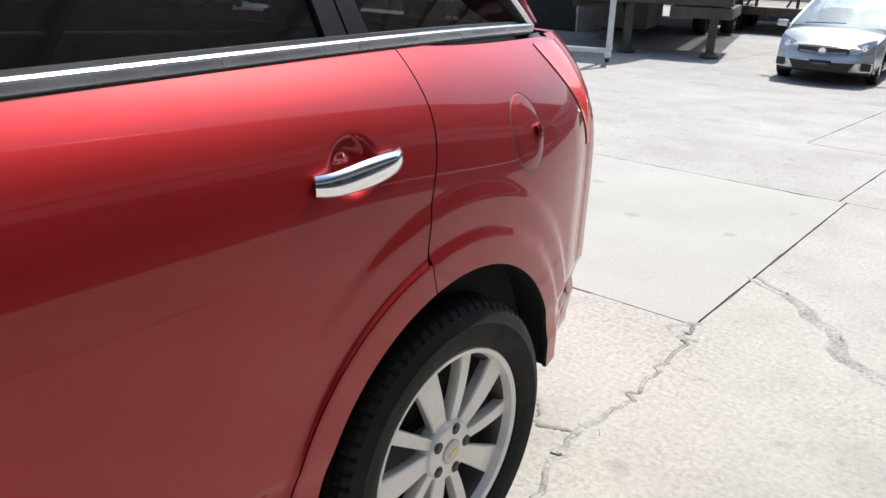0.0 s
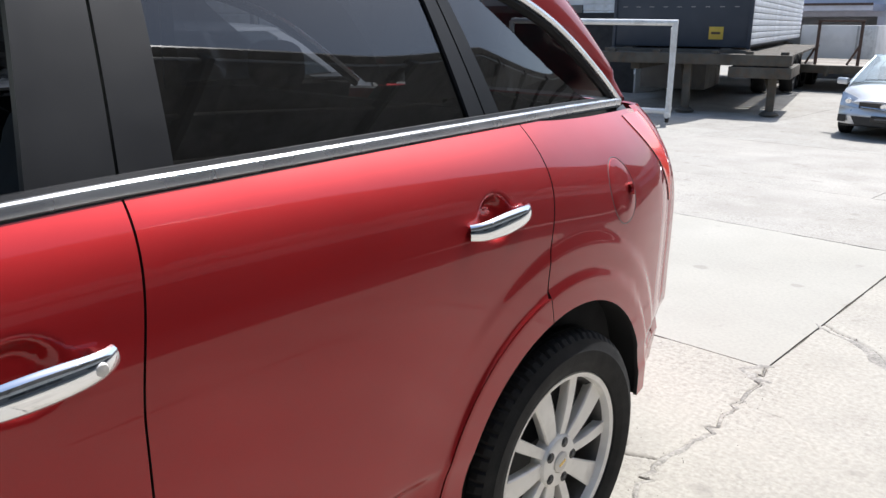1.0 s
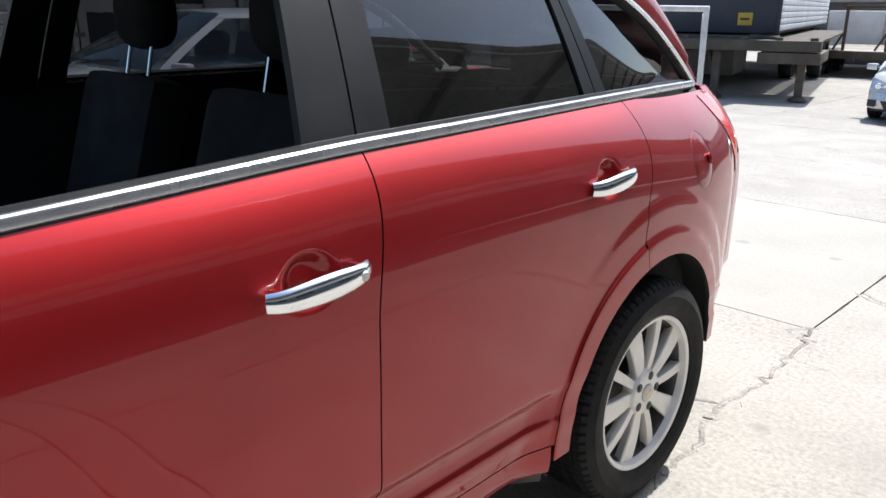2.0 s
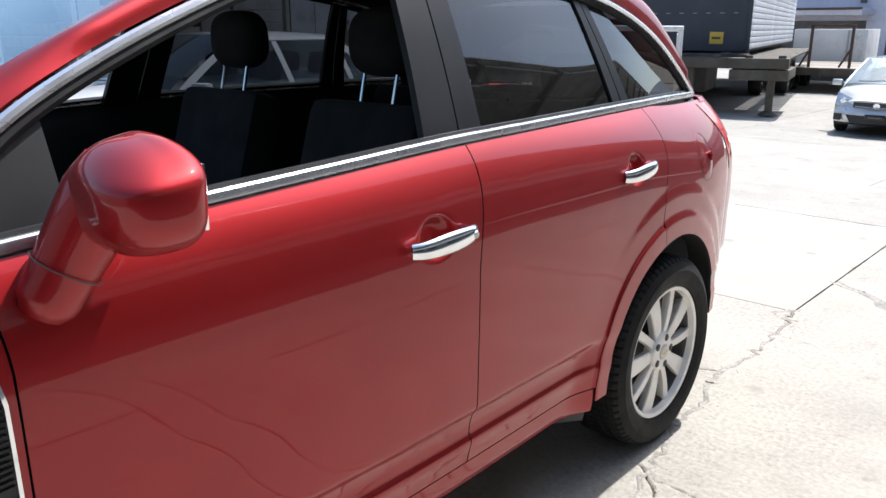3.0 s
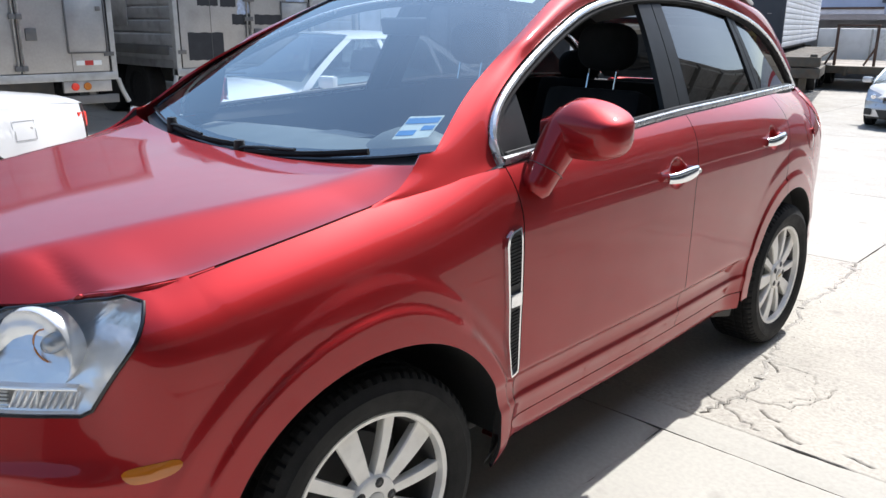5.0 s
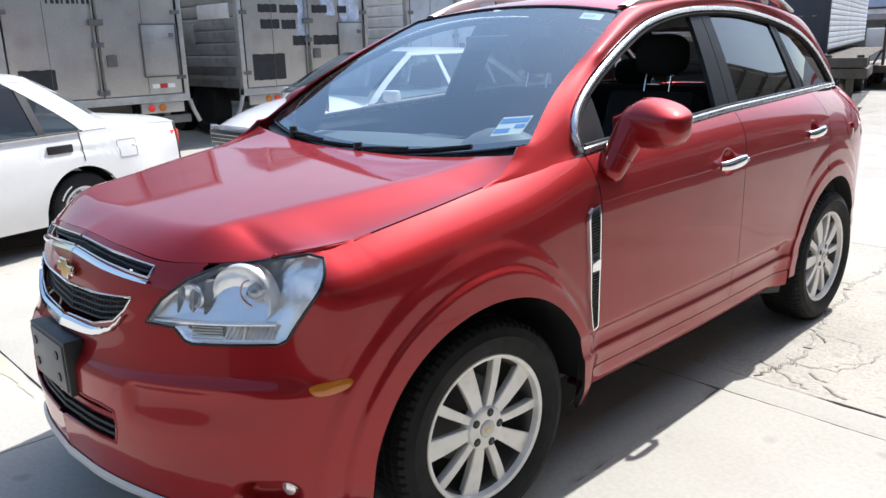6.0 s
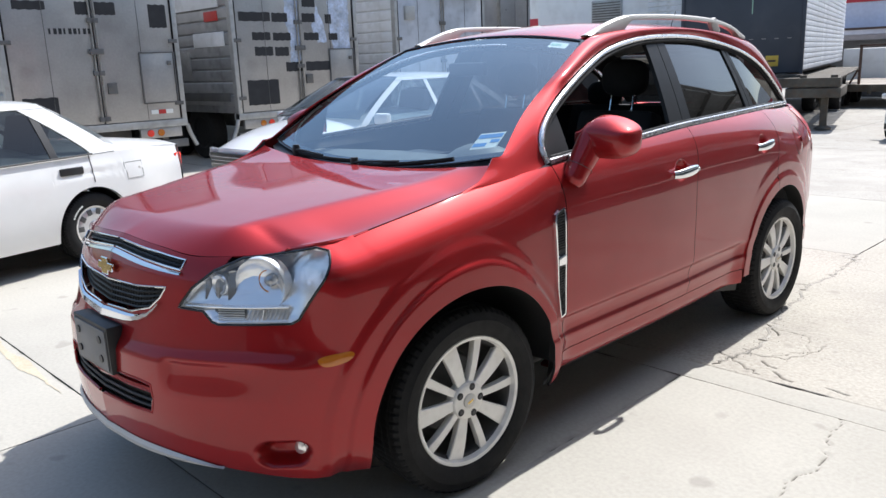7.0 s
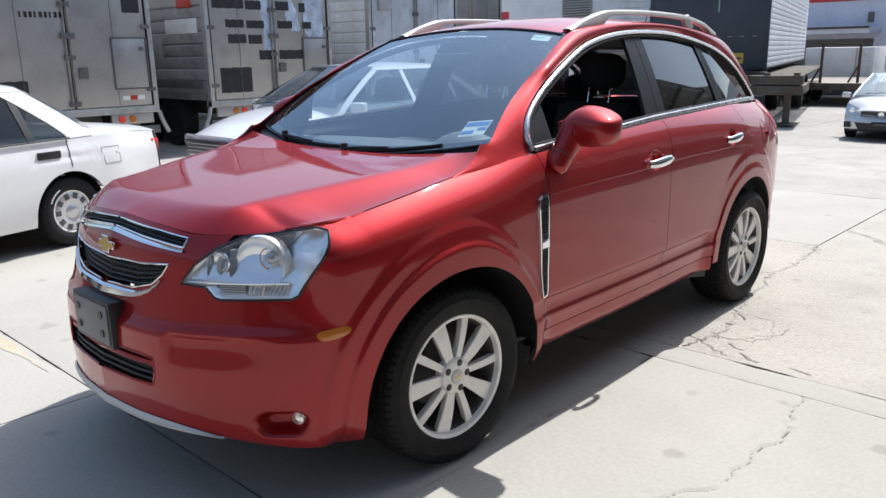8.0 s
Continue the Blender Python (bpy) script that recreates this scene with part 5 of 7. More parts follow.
GX, GY = (-400, -40, -12, -8, -5.5, -4.6, -3.7, -2.9, -2, 0, 4, 12, 40, 400), (-400, -40, -12, 0, 7, 9.3, 11, 12.9, 14.5, 17, 20, 25, 40, 60, 400)
ground = part("ground", sheet([[(x, y, gz(x, y) - 0.016) for x in GX] for y in GY]), FAR_GROUND)
tagged(ground, "worn pale concrete yard in full sun", "ground", kind="structure")


def jagged(pts, step, amp, seed):
    rnd = random.Random(seed)
    out = []
    for (a, b), (c, d) in zip(pts, pts[1:]):
        n = max(2, int(math.hypot(c - a, d - b) / step))
        for k in range(n):
            out.append((lerp(a, c, k / n) + rnd.uniform(-amp, amp), lerp(b, d, k / n) + rnd.uniform(-amp, amp)))
    return out + [pts[-1]]


CRACKS = [  # line, half width, depth
    (jagged([(0.795, 4.49), (0.83, 4.1), (0.855, 3.7), (0.80, 3.45), (0.89, 3.15), (0.91, 2.80), (1.0, 2.45), (1.08, 2.1), (1.0, 1.72)], 0.035, 0.024, 3), 0.0045, 0.020),
    (jagged([(0.83, 4.1), (1.05, 4.05), (1.2, 3.9)], 0.05, 0.02, 4), 0.0030, 0.004),
    (jagged([(0.80, 3.45), (0.70, 3.40), (0.62, 3.55)], 0.04, 0.015, 5), 0.0042, 0.014),
    (jagged([(1.0, 2.45), (1.22, 2.42), (1.30, 2.20), (1.18, 2.0)], 0.04, 0.02, 6), 0.0030, 0.008),
    (jagged([(1.73, 1.5), (1.75, 1.35), (1.80, 1.10), (1.775, 0.80), (1.77, 0.47), (1.61, 0.227), (1.45, -0.1), (1.40, -0.5)], 0.05, 0.020, 7), 0.0048, 0.012),
    (jagged([(0.785, 5.235), (0.95, 5.14), (1.12, 5.0), (1.30, 4.80), (1.36, 4.62), (1.50, 4.54), (1.9, 4.35), (2.6, 4.3)], 0.06, 0.018, 8), 0.007, 0.012),
    (jagged([(0.95, 2.50), (1.03, 2.41), (1.08, 2.35)], 0.03, 0.012, 41), 0.0040, 0.014),
    (jagged([(1.34, 2.36), (1.32, 2.14), (1.25, 2.03), (1.12, 1.99), (1.02, 2.03)], 0.035, 0.016, 42), 0.0034, 0.010),
    (jagged([(0.96, 1.90), (1.05, 1.85), (1.13, 1.79), (1.24, 1.74)], 0.03, 0.018, 43), 0.0042, 0.011),
    (jagged([(1.28, 1.82), (1.40, 1.75)], 0.03, 0.012, 44), 0.0050, 0.014),
    (jagged([(1.18, 1.92), (1.27, 1.87)], 0.03, 0.012, 45), 0.0048, 0.014),
    (jagged([(1.55, 1.78), (1.66, 1.76)], 0.03, 0.010, 46), 0.0045, 0.016),
]


def crack_depth(x, y, lines):
    """numpy arrays in, depth out."""
    out = np.zeros_like(x)
    for pts, w, d in lines:
        best = np.full_like(x, 9.0)
        for (a, b), (c, e) in zip(pts, pts[1:]):
            vx, vy = c - a, e - b
            L = vx * vx + vy * vy + 1e-9
            u = np.clip(((x - a) * vx + (y - b) * vy) / L, 0, 1)
            best = np.minimum(best, np.hypot(x - a - u * vx, y - b - u * vy))
        out = np.maximum(out, d * np.exp(-(best / w) ** 2))
    return out


def slab_piece(x0, y0, x1, y1, mat, res=0.0, lines=(), rough=0.0, gap=0.004, name="slab", seam=None, fine=None):
    """One poured slab with chamfered rim, its top at about z = 0."""
    x0, y0, x1, y1 = x0 + gap, y0 + gap, x1 - gap, y1 - gap
    lift = random.uniform(-0.0015, 0.0015) if seam is None else 0.0
    if seam is not None:
        x0, x1 = (seam, x1) if abs(x0 - seam) < abs(x1 - seam) else (x0, seam)
    if res:
        nx, ny = int((x1 - x0) / res), int((y1 - y0) / res)
    else:
        nx, ny = max(6, min(70, int((x1 - x0) / 0.07))), max(6, min(70, int((y1 - y0) / 0.07)))
    gx_, gy_ = np.linspace(x0, x1, nx + 1), np.linspace(y0, y1, ny + 1)
    if fine is not None:
        gx_ = np.concatenate((np.linspace(x0, fine[0], int((fine[0] - x0) / fine[2]), endpoint=False), np.linspace(fine[0], x1, int((x1 - fine[0]) / res))))
        gy_ = np.concatenate((np.linspace(y0, fine[1], int((fine[1] - y0) / fine[2]), endpoint=False), np.linspace(fine[1], y1, int((y1 - fine[1]) / res))))
        nx, ny = len(gx_) - 1, len(gy_) - 1
    xs, ys = np.meshgrid(gx_, gy_)
    zs = np.full_like(xs, lift)
    if res:
        zs -= crack_depth(xs, ys, lines)
        if rough:
            flat = [noise.fractal(Vector((a * 2.2, b * 2.2, 0)), 1.0, 2.0, 5) for a, b in zip(xs.ravel(), ys.ravel())]
            z2 = np.array(flat).reshape(xs.shape)
            pits = np.array([noise.noise(Vector((a * 16, b * 16, 3))) for a, b in zip(xs.ravel(), ys.ravel())]).reshape(xs.shape)
            zs += rough * np.clip(z2, -1, 0.3) * 0.5 - rough * np.clip(pits - 0.35, 0, 1) * 1.6
    edge = np.minimum(np.minimum(xs - x0, x1 - xs), np.minimum(ys - y0, y1 - ys))
    rim_at = edge < 1e-6
    if seam is not None:
        rim_at &= ~((np.abs(xs - seam) < 1e-6) & (ys < 4.5))
    chip = np.array([max(0.0, noise.noise(Vector((a * 3.1, b * 3.1, 1))) + 0.6 * noise.noise(Vector((a * 17, b * 17, 5)))) for a, b in zip(xs[rim_at], ys[rim_at])])
    zs[rim_at] -= 0.003 + 0.004 * chip
    xs[rim_at] += np.sign((x0 + x1) / 2 - xs[rim_at]) * 0.006 * chip
    ys[rim_at] += np.sign((y0 + y1) / 2 - ys[rim_at]) * 0.006 * chip
    zs += np.array([gz(a, b) for a, b in zip(xs.ravel(), ys.ravel())]).reshape(xs.shape)
    v = list(zip(xs.ravel().tolist(), ys.ravel().tolist(), zs.ravel().tolist()))
    m = nx + 1
    f = [(j * m + i, j * m + i + 1, (j + 1) * m + i + 1, (j + 1) * m + i) for j in range(ny) for i in range(nx)]
    rim = list(range(nx)) + [j * m + nx for j in range(ny)] + [ny * m + i for i in range(nx, 0, -1)] + [j * m for j in range(ny, 0, -1)]
    k = len(v)
    v += [(v[i][0], v[i][1], v[i][2] - 0.03) for i in rim]
    f += [(rim[q], k + q, k + (q + 1) % len(rim), rim[(q + 1) % len(rim)]) for q in range(len(rim))]
    return part(name, (v, f), mat, ground, "", 60)


part("joint_bed", sheet([[(x, y, gz(x, y) - 0.013) for x in GX[2:12]] for y in (-9, 0, 7, 9.3, 11, 12.9, 14.5, 17, 20, 23)]), SOIL, ground, "dark soil in the joints")


def lay(y0, y1, cuts, mat, gap=0.004):
    for a, b in zip(cuts, cuts[1:]):
        slab_piece(a, y0, b, y1, mat, gap=gap)


GRIT = material("loose_grit", (0.31, 0.29, 0.255), 0.95, vary=0.3, scale=9, fine=0.35, fine_scale=70, bump=0.004, bump_scale=60)


def grit_strip(line, width, seed, offset=0.0):
    """A thin uneven bed of loose grit lying along a crack."""
    rnd = random.Random(seed)
    left, right = [], []
    for i, (a, b) in enumerate(line):
        c, d = line[min(i + 1, len(line) - 1)]
        e, g = line[max(i - 1, 0)]
        t = Vector((c - e, d - g, 0)).normalized()
        nrm = Vector((-t.y, t.x, 0))
        k = math.sin(math.pi * (i + 0.5) / len(line)) ** 0.5
        u, w = width * k * rnd.uniform(0.25, 1.0), width * k * rnd.uniform(0.1, 0.7)
        mid = Vector((a, b, 0)) + nrm * offset
        left.append(mid + nrm * u)
        right.append(mid - nrm * w)
    rows = []
    for p, q in zip(left, right):
        rows.append([(*p.lerp(q, j / 6).to_2d(), -0.002 + 0.0055 * math.sin(math.pi * j / 6) * rnd.uniform(0.5, 1.0)) for j in range(7)])
    return part("grit_strip", sheet(rows), GRIT, ground, "grey loose grit along a crack", 60)


grit_strip(CRACKS[0][0], 0.024, 21)
YELLOW_TRACE = material("faded_yellow_paint", (0.45, 0.392, 0.285), 0.9, vary=0.12, scale=5, fine=0.12, fine_scale=60, dirt=0.7, dirt_colour=(0.39, 0.365, 0.315))
trace = jagged([(-4.4, -0.765), (-1.30, -0.765)], 0.05, 0.010, 51)
part("paint_trace", sheet([[(x, y + dy * (0.7 + 0.3 * math.sin(x * 9.0)) * (1 - sm(-1.9, -1.25, x)), 0.0022) for x, y in trace] for dy in (0.042, -0.042)]), YELLOW_TRACE, ground, "faded yellow paint beside a joint", 60)
grit_strip(CRACKS[5][0], 0.07, 22, -0.04)
grit_strip(jagged([(0.80, 4.52), (0.76, 4.46), (0.72, 4.40), (0.78, 4.34), (0.86, 4.36)], 0.03, 0.015, 24), 0.05, 24)
rnd = random.Random(31)
cv_, cf_ = [], []
for pts, spread in ((CRACKS[0][0], 0.10), (CRACKS[0][0], 0.05), (CRACKS[5][0], 0.08), (CRACKS[3][0], 0.09), (CRACKS[2][0], 0.06)):
    for a, b in pts:
        for _ in range(2):
            x, y, r = a + rnd.gauss(0, spread * 0.5), b + rnd.gauss(0, spread * 0.5), rnd.uniform(0.0015, 0.005)
            if y > 1.72:
                base = len(cv_)
                cv_ += [(x + r * rnd.uniform(0.6, 1.2) * math.cos(q * 1.257 + rnd.random()), y + r * rnd.uniform(0.6, 1.2) * math.sin(q * 1.257), -0.003) for q in range(5)] + [(x, y, r * 0.9)]
                cf_ += [(base + q, base + (q + 1) % 5, base + 5) for q in range(5)]
part("concrete_crumbs", (cv_, cf_), WORN_CONCRETE, ground, "small broken crumbs of concrete", 20)
lay(-9.0, -4.4, (-12, -8.2, -4.5, -0.86, 2.7, 6.3, 12), SMOOTH_CONCRETE)
lay(-4.4, -0.70, (-12, -8.2, -4.5, -0.86, 2.7, 6.3, 12), SMOOTH_CONCRETE)
lay(-0.70, 1.49, (-12, -8.2, -4.5, -0.86), SMOOTH_CONCRETE)
slab_piece(-0.86, -0.70, 0.95, 1.49, SMOOTH_CONCRETE)
slab_piece(0.942, -0.70, 2.7, 1.49, SMOOTH_CONCRETE, 0.010, CRACKS[4:5], 0.0, 0.0042)
lay(-0.70, 1.49, (2.7, 6.3, 12), SMOOTH_CONCRETE)
lay(1.49, 1.69, (-12, -4.5, -0.86, 2.7, 12), SMOOTH_CONCRETE, 0.0012)
lay(1.69, 4.50, (-12, -8.2, -4.5, -0.86, 0.30), ROUGH_CONCRETE)
slab_piece(0.292, 1.69, 0.789, 4.50, ROUGH_CONCRETE, 0.0105, CRACKS[:4] + CRACKS[5:], 0.0035, 0.0012, seam=0.789)
slab_piece(0.789, 1.69, 2.75, 6.98, ROUGH_CONCRETE, 0.0125, CRACKS[:4] + CRACKS[5:], 0.0035, 0.0012, seam=0.789, fine=(1.45, 4.2, 0.006))
lay(1.69, 4.50, (2.75, 6.3, 12), ROUGH_CONCRETE)
lay(4.50, 6.98, (-12, -6.4, -2.9, 0.785), SMOOTH_CONCRETE)
lay(4.50, 6.98, (2.75, 6.3, 12), SMOOTH_CONCRETE)
lay(6.98, 9.1, (-12, -7.5, -4.1, 0.74, 4.3, 12), OPEN_CONCRETE)
lay(9.1, 12.9, (-12, -7.5, -4.1, -0.05, 0.70, 4.3, 12), OPEN_CONCRETE)
lay(12.9, 17.0, (-12, -7.5, -3.6, 0.62, 4.3, 12), WORN_CONCRETE)
lay(17.0, 23.0, (-12, -7.5, -3.6, 0.55, 4.3, 12), WORN_CONCRETE)

# ---- other parked cars ----
def saloon(name, label, m, mat, p, category="car"):
    """A parked car: front axle at the origin, the nose towards -y."""
    root = thing(name, label, category, m)
    wb, w, r, arch = p["wb"], p["w"], p["r"], p["arch"]
    y0, y1 = -p["fo"], wb + p["ro"]
    belt, mid = p["belt"], p["mid"]
    sill = p.get("sill", 0.22)

    def half_w(y):
        return w * (1 - 0.10 * (1 - sm(y0, y0 + 0.7, y)) - 0.09 * sm(y1 - 0.7, y1, y))

    def px(y, z, zb):
        k = (z - sill) / (zb - sill)
        return half_w(y) * (0.955 + 0.045 * math.sin(math.pi * min(1, max(0, k)) ** 0.8)) - 0.02 * sm(0.75, 1.0, k) - (p["groove"] * (1 - sm(0.012, 0.025, abs(z - p["line"]))) if "line" in p else 0)

    def bow(x, y, z):
        return y + p["bow_f"] * (x / w) ** 2 * (1 - sm(y0, y0 + 0.8, y)) - p["bow_r"] * (x / w) ** 2 * sm(y1 - 0.7, y1, y)

    def low(y):
        z = sill + 0.05 * (1 - sm(y0, y0 + 0.25, y)) + 0.05 * sm(y1 - 0.3, y1, y)
        for c in (0.0, wb):
            d = abs(y - c)
            if d < arch:
                z = max(z, r + math.sqrt(arch * arch - d * d))
        return z

    ys = sorted(set([lerp(y0, y1, i / 70) for i in range(71)] + [c + s * arch * math.cos(a) for c in (0.0, wb) for s in (1, -1) for a in [k * math.pi / 28 for k in range(15)]] + [c + s * (arch + 0.002) for c in (0.0, wb) for s in (1, -1)]))
    left, deck = [], []
    for y in ys:
        zb = cv(belt, y)
        lo = min(low(y), zb - 0.05)
        left.append([(px(y, lerp(lo, zb, k / 12), zb), bow(w, y, 0), lerp(lo, zb, k / 12)) for k in range(13)])
        xe, zc = px(y, zb, zb), cv(mid, y)
        deck.append([(xe * a, bow(xe * a, y, 0), lerp(zb, zc, 1 - abs(a) ** 2.6)) for a in [j / 10 - 1 for j in range(21)]])
    side = facing(sheet(left), (0, wb / 2, 0.5))
    shapes = [side, mirror(side), facing(sheet(deck), (0, wb / 2, 0.0))]
    for y, sgn in ((y0, -1), (y1, 1)):
        zb, lo = cv(belt, y), low(y)
        rows = []
        for k in range(13):
            u = k / 12
            row = []
            for j in range(21):
                a = j / 10 - 1
                top = lerp(zb, cv(mid, y), 1 - abs(a) ** 2.6)
                z = lerp(lo, top, u)
                x = px(y, lerp(lo, zb, u), zb) * a
                bulge = 0.05 * math.sin(math.pi * min(1.0, u * 1.25)) + 0.03 * (1 - sm(0.45, 0.60, u))
                row.append((x, bow(x, y, z) + sgn * bulge * (1 - abs(a) ** 8), z))
            rows.append(row)
        shapes.append(facing(sheet(rows), (0, wb / 2, 0.5)))
    part("body", join(*shapes), mat, root, "", 40)
    # wheels, with dark housings
    for sgn in (1, -1):
        for c in (0.0, wb):
            make_wheel(root, (sgn * (w - 0.125), c, r), sgn, r, p.get("tyre", 0.185), r * 0.60, "cover")
            hou = []
            for i in range(25):
                a = lerp(-0.1, math.pi + 0.1, i / 24)
                hou.append([(sgn * x, c + (arch + 0.004) * math.cos(a), r + (arch + 0.004) * math.sin(a)) for x in (w * 0.93, w * 0.5)])
            part("wheel_housing", sheet(hou), BLACK, root)
    part("underbody", box(-w * 0.85, y0 + 0.3, sill - 0.02, w * 0.85, y1 - 0.3, sill + 0.08, 0.01), BLACK, root)
    # cabin: roof shell on pillars, panes between
    gb, gt, rt, rb = p["cabin"]  # base and top of the windscreen, top and base of the rear window (y)
    zr, wr = p["roof_z"], p["roof_w"]

    def cab(y, v):
        """A place on the side of the cabin at height share v."""
        zb = cv(belt, y) + 0.005
        z = lerp(zb, zr - 0.03, v)
        return Vector((lerp(half_w(y) - 0.055, wr, v ** 1.1), y, z))

    def edge_y(v, front):
        return lerp(gb, gt, v ** 1.12) if front else lerp(rb, rt, v ** 1.2)
    roof_rows = [[(a * wr, y + (0.05 * (1 - a * a) * (1 - sm(gt, gt + 0.4, y)) * -1), zr - 0.03 + 0.055 * (1 - abs(a) ** 2.4) * math.sin(math.pi * lerp(0.22, 0.80, (y - gt) / (rt - gt)))) for a in [j / 8 - 1 for j in range(17)]] for y in [lerp(gt - 0.01, rt + 0.01, i / 16) for i in range(17)]]
    part("roof", facing(sheet(roof_rows), (0, wb / 2, 0)), mat, root, "", 40, 0.02)
    cuts = p["cuts"]  # pillar centres along the belt, front to back, and widths
    for sgn in (1, -1):
        def band(fa, fb, v0=0.0, v1=1.0, push=0.0, n=14):
            rows = []
            for i in range(n + 1):
                v = lerp(v0, v1, i / n)
                ya, yb = fa(v), fb(v)
                rows.append([(sgn * (cab(lerp(ya, yb, j / 6), v).x + push), lerp(ya, yb, j / 6), cab(lerp(ya, yb, j / 6), v).z) for j in range(7)])
            return facing(sheet(rows), (0, wb / 2, 0.8))
        fr = lambda v: edge_y(v, True)
        bk = lambda v: edge_y(v, False)
        part("pillar", band(fr, lambda v: fr(v) + p.get("a_pillar", 0.075)), mat, root, "", 40, 0.02)
        part("pillar", band(lambda v: bk(v) - p["c_pillar"], bk), mat, root, "", 40, 0.02)
        part("roof_frame", band(fr, bk, 0.93, 1.0, 0.004), mat, root, "", 40, 0.02)
        stops = [None, *cuts, None]
        for a, b in zip(stops, stops[1:]):
            fa = (lambda v: fr(v) + p.get("a_pillar", 0.075)) if a is None else (lambda v, c=a: lerp(c, c + p["rake"], v) + 0.03)
            fb = (lambda v: bk(v) - p["c_pillar"]) if b is None else (lambda v, c=b: lerp(c, c + p["rake"], v) - 0.03)
            part("side_window", band(fa, fb, 0.02, 0.95, -0.012), p.get("glass", CAR_GLASS), root, "dark side window")
        for c in cuts:
            part("pillar", band(lambda v: lerp(c, c + p["rake"], v) - 0.032, lambda v: lerp(c, c + p["rake"], v) + 0.032, 0, 1, -0.004), p.get("pillar_mat", BLACK), root, "", 40, 0.01)
        # door gaps, handles, belt strip
        for c in p["gaps"]:
            pts = [(sgn * (px(c, z, cv(belt, c)) + 0.0015), c, z) for z in [lerp(low(c) + 0.04, cv(belt, c), k / 14) for k in range(15)]]
            part("door_gap", tube(pts, 0.004, 5), BLACK, root)
        for c in p["handles"]:
            z = cv(belt, c) - 0.11
            hd = part("door_handle", box(sgn * px(c, z, cv(belt, c)) - 0.012, c - 0.105, z - 0.032, sgn * px(c, z, cv(belt, c)) + 0.014, c + 0.105, z + 0.032, 0.0125), p.get("handle_mat", BLACK), root, "pull door handle")
        strip = [(sgn * (half_w(y) - 0.045), y, cv(belt, y) + 0.008) for y in [lerp(gb + 0.1, rb - p["c_pillar"], k / 30) for k in range(31)]]
        part("belt_strip", tube(strip, 0.008, 6), BLACK, root)
        mz = cv(belt, gb + 0.25) + 0.07
        mr = part("door_mirror", moved(box(-0.095, -0.045, -0.062, 0.095, 0.05, 0.062, 0.03), pose(sgn * (half_w(gb + 0.2) + 0.085), gb + 0.22, mz, 0, 0, sgn * 12)), p.get("mirror_mat", mat), root, "door mirror")
        part("mirror_arm", beam((sgn * (half_w(gb + 0.2) - 0.06), gb + 0.25, mz - 0.06), (sgn * (half_w(gb + 0.2) + 0.03), gb + 0.23, mz - 0.03), 0.05, 0.04, 0.01), BLACK, mr)
    for ya, yb, nm in ((gb, gt, "windscreen"), (rb, rt, "rear_window")):
        rows = []
        for i in range(13):
            v = i / 12
            y = lerp(ya, yb, v ** (1.12 if nm == "windscreen" else 1.2))
            xe = lerp(half_w(y) - 0.06, wr, v)
            zc = lerp(max(cv(mid, ya), cv(belt, ya)) + 0.01, zr, v)
            sg = -1 if nm == "windscreen" else 1
            rows.append([(xe * a, y + sg * 0.09 * (1 - a * a) * (1 - v * 0.6), zc - 0.02 * a * a) for a in [j / 8 - 1 for j in range(17)]])
        part(nm, facing(sheet(rows), (0, wb / 2, 0.4)), p.get("screen", CAR_GLASS), root, "windscreen glass")
    part("cabin_trim", box(-w * 0.8, gb + 0.35, sill + 0.2, w * 0.8, rb - 0.35, cv(belt, (gb + rb) / 2) - 0.02, 0.03), SEAT, root, "dark cabin")
    for x in (-0.36, 0.36):
        for y in p["seats"]:
            part("seat_back", cushion(x, y, 0.75, 0.46, 0.14, 0.52, -15, 0.05), SEAT, root)
    return root, px, bow, low


CAR_GLASS = glass("car_glass", (0.22, 0.25, 0.26))
CLEAR_CAR_GLASS = glass("pale_car_glass", (0.55, 0.62, 0.64))

SEDAN_SHAPE = dict(wb=2.53, fo=0.80, ro=1.10, w=0.825, r=0.298, arch=0.345, bow_f=0.16, bow_r=0.10,
                   belt=[(-0.8, 0.66), (-0.5, 0.72), (0.45, 0.86), (1.2, 0.885), (2.4, 0.905), (3.2, 0.915), (3.63, 0.89)],
                   mid=[(-0.8, 0.70), (-0.5, 0.80), (0.45, 0.945), (1.2, 0.98), (2.5, 0.985), (3.2, 0.975), (3.63, 0.93)],
                   cabin=(0.40, 1.05, 2.30, 2.82), roof_z=1.375, roof_w=0.56, cuts=[1.50, 2.26], rake=-0.05, c_pillar=0.23,
                   gaps=[0.50, 1.50, 2.56], handles=[1.36, 2.37], line=0.76, groove=0.008, seats=[1.45, 2.2])
heading = Vector((0.25, -0.97, 0)).normalized()
yaw = math.degrees(math.atan2(heading.x, -heading.y))
rot = pose(0, 0, 0, 0, 0, yaw)
rear_left = Vector((-4.13, 0.55, 0))
origin = rear_left - (rot @ Vector((0.79, 2.53, 0)) * 1.02)
white_car, wpx, wbow, wlow = saloon("white_saloon_car", "plain white older saloon car with black handles", Matrix.Translation(origin) @ rot @ Matrix.Scale(1.02, 4), WHITE_PAINT, SEDAN_SHAPE)
fy, fz = 2.97, 0.735
flap_line = [(wpx(y, z, 0.91) + 0.002, y, z) for y, z in polyline2([(fy - 0.085, fz - 0.07), (fy + 0.085, fz - 0.07), (fy + 0.085, fz + 0.07), (fy - 0.085, fz + 0.07)], 5)]
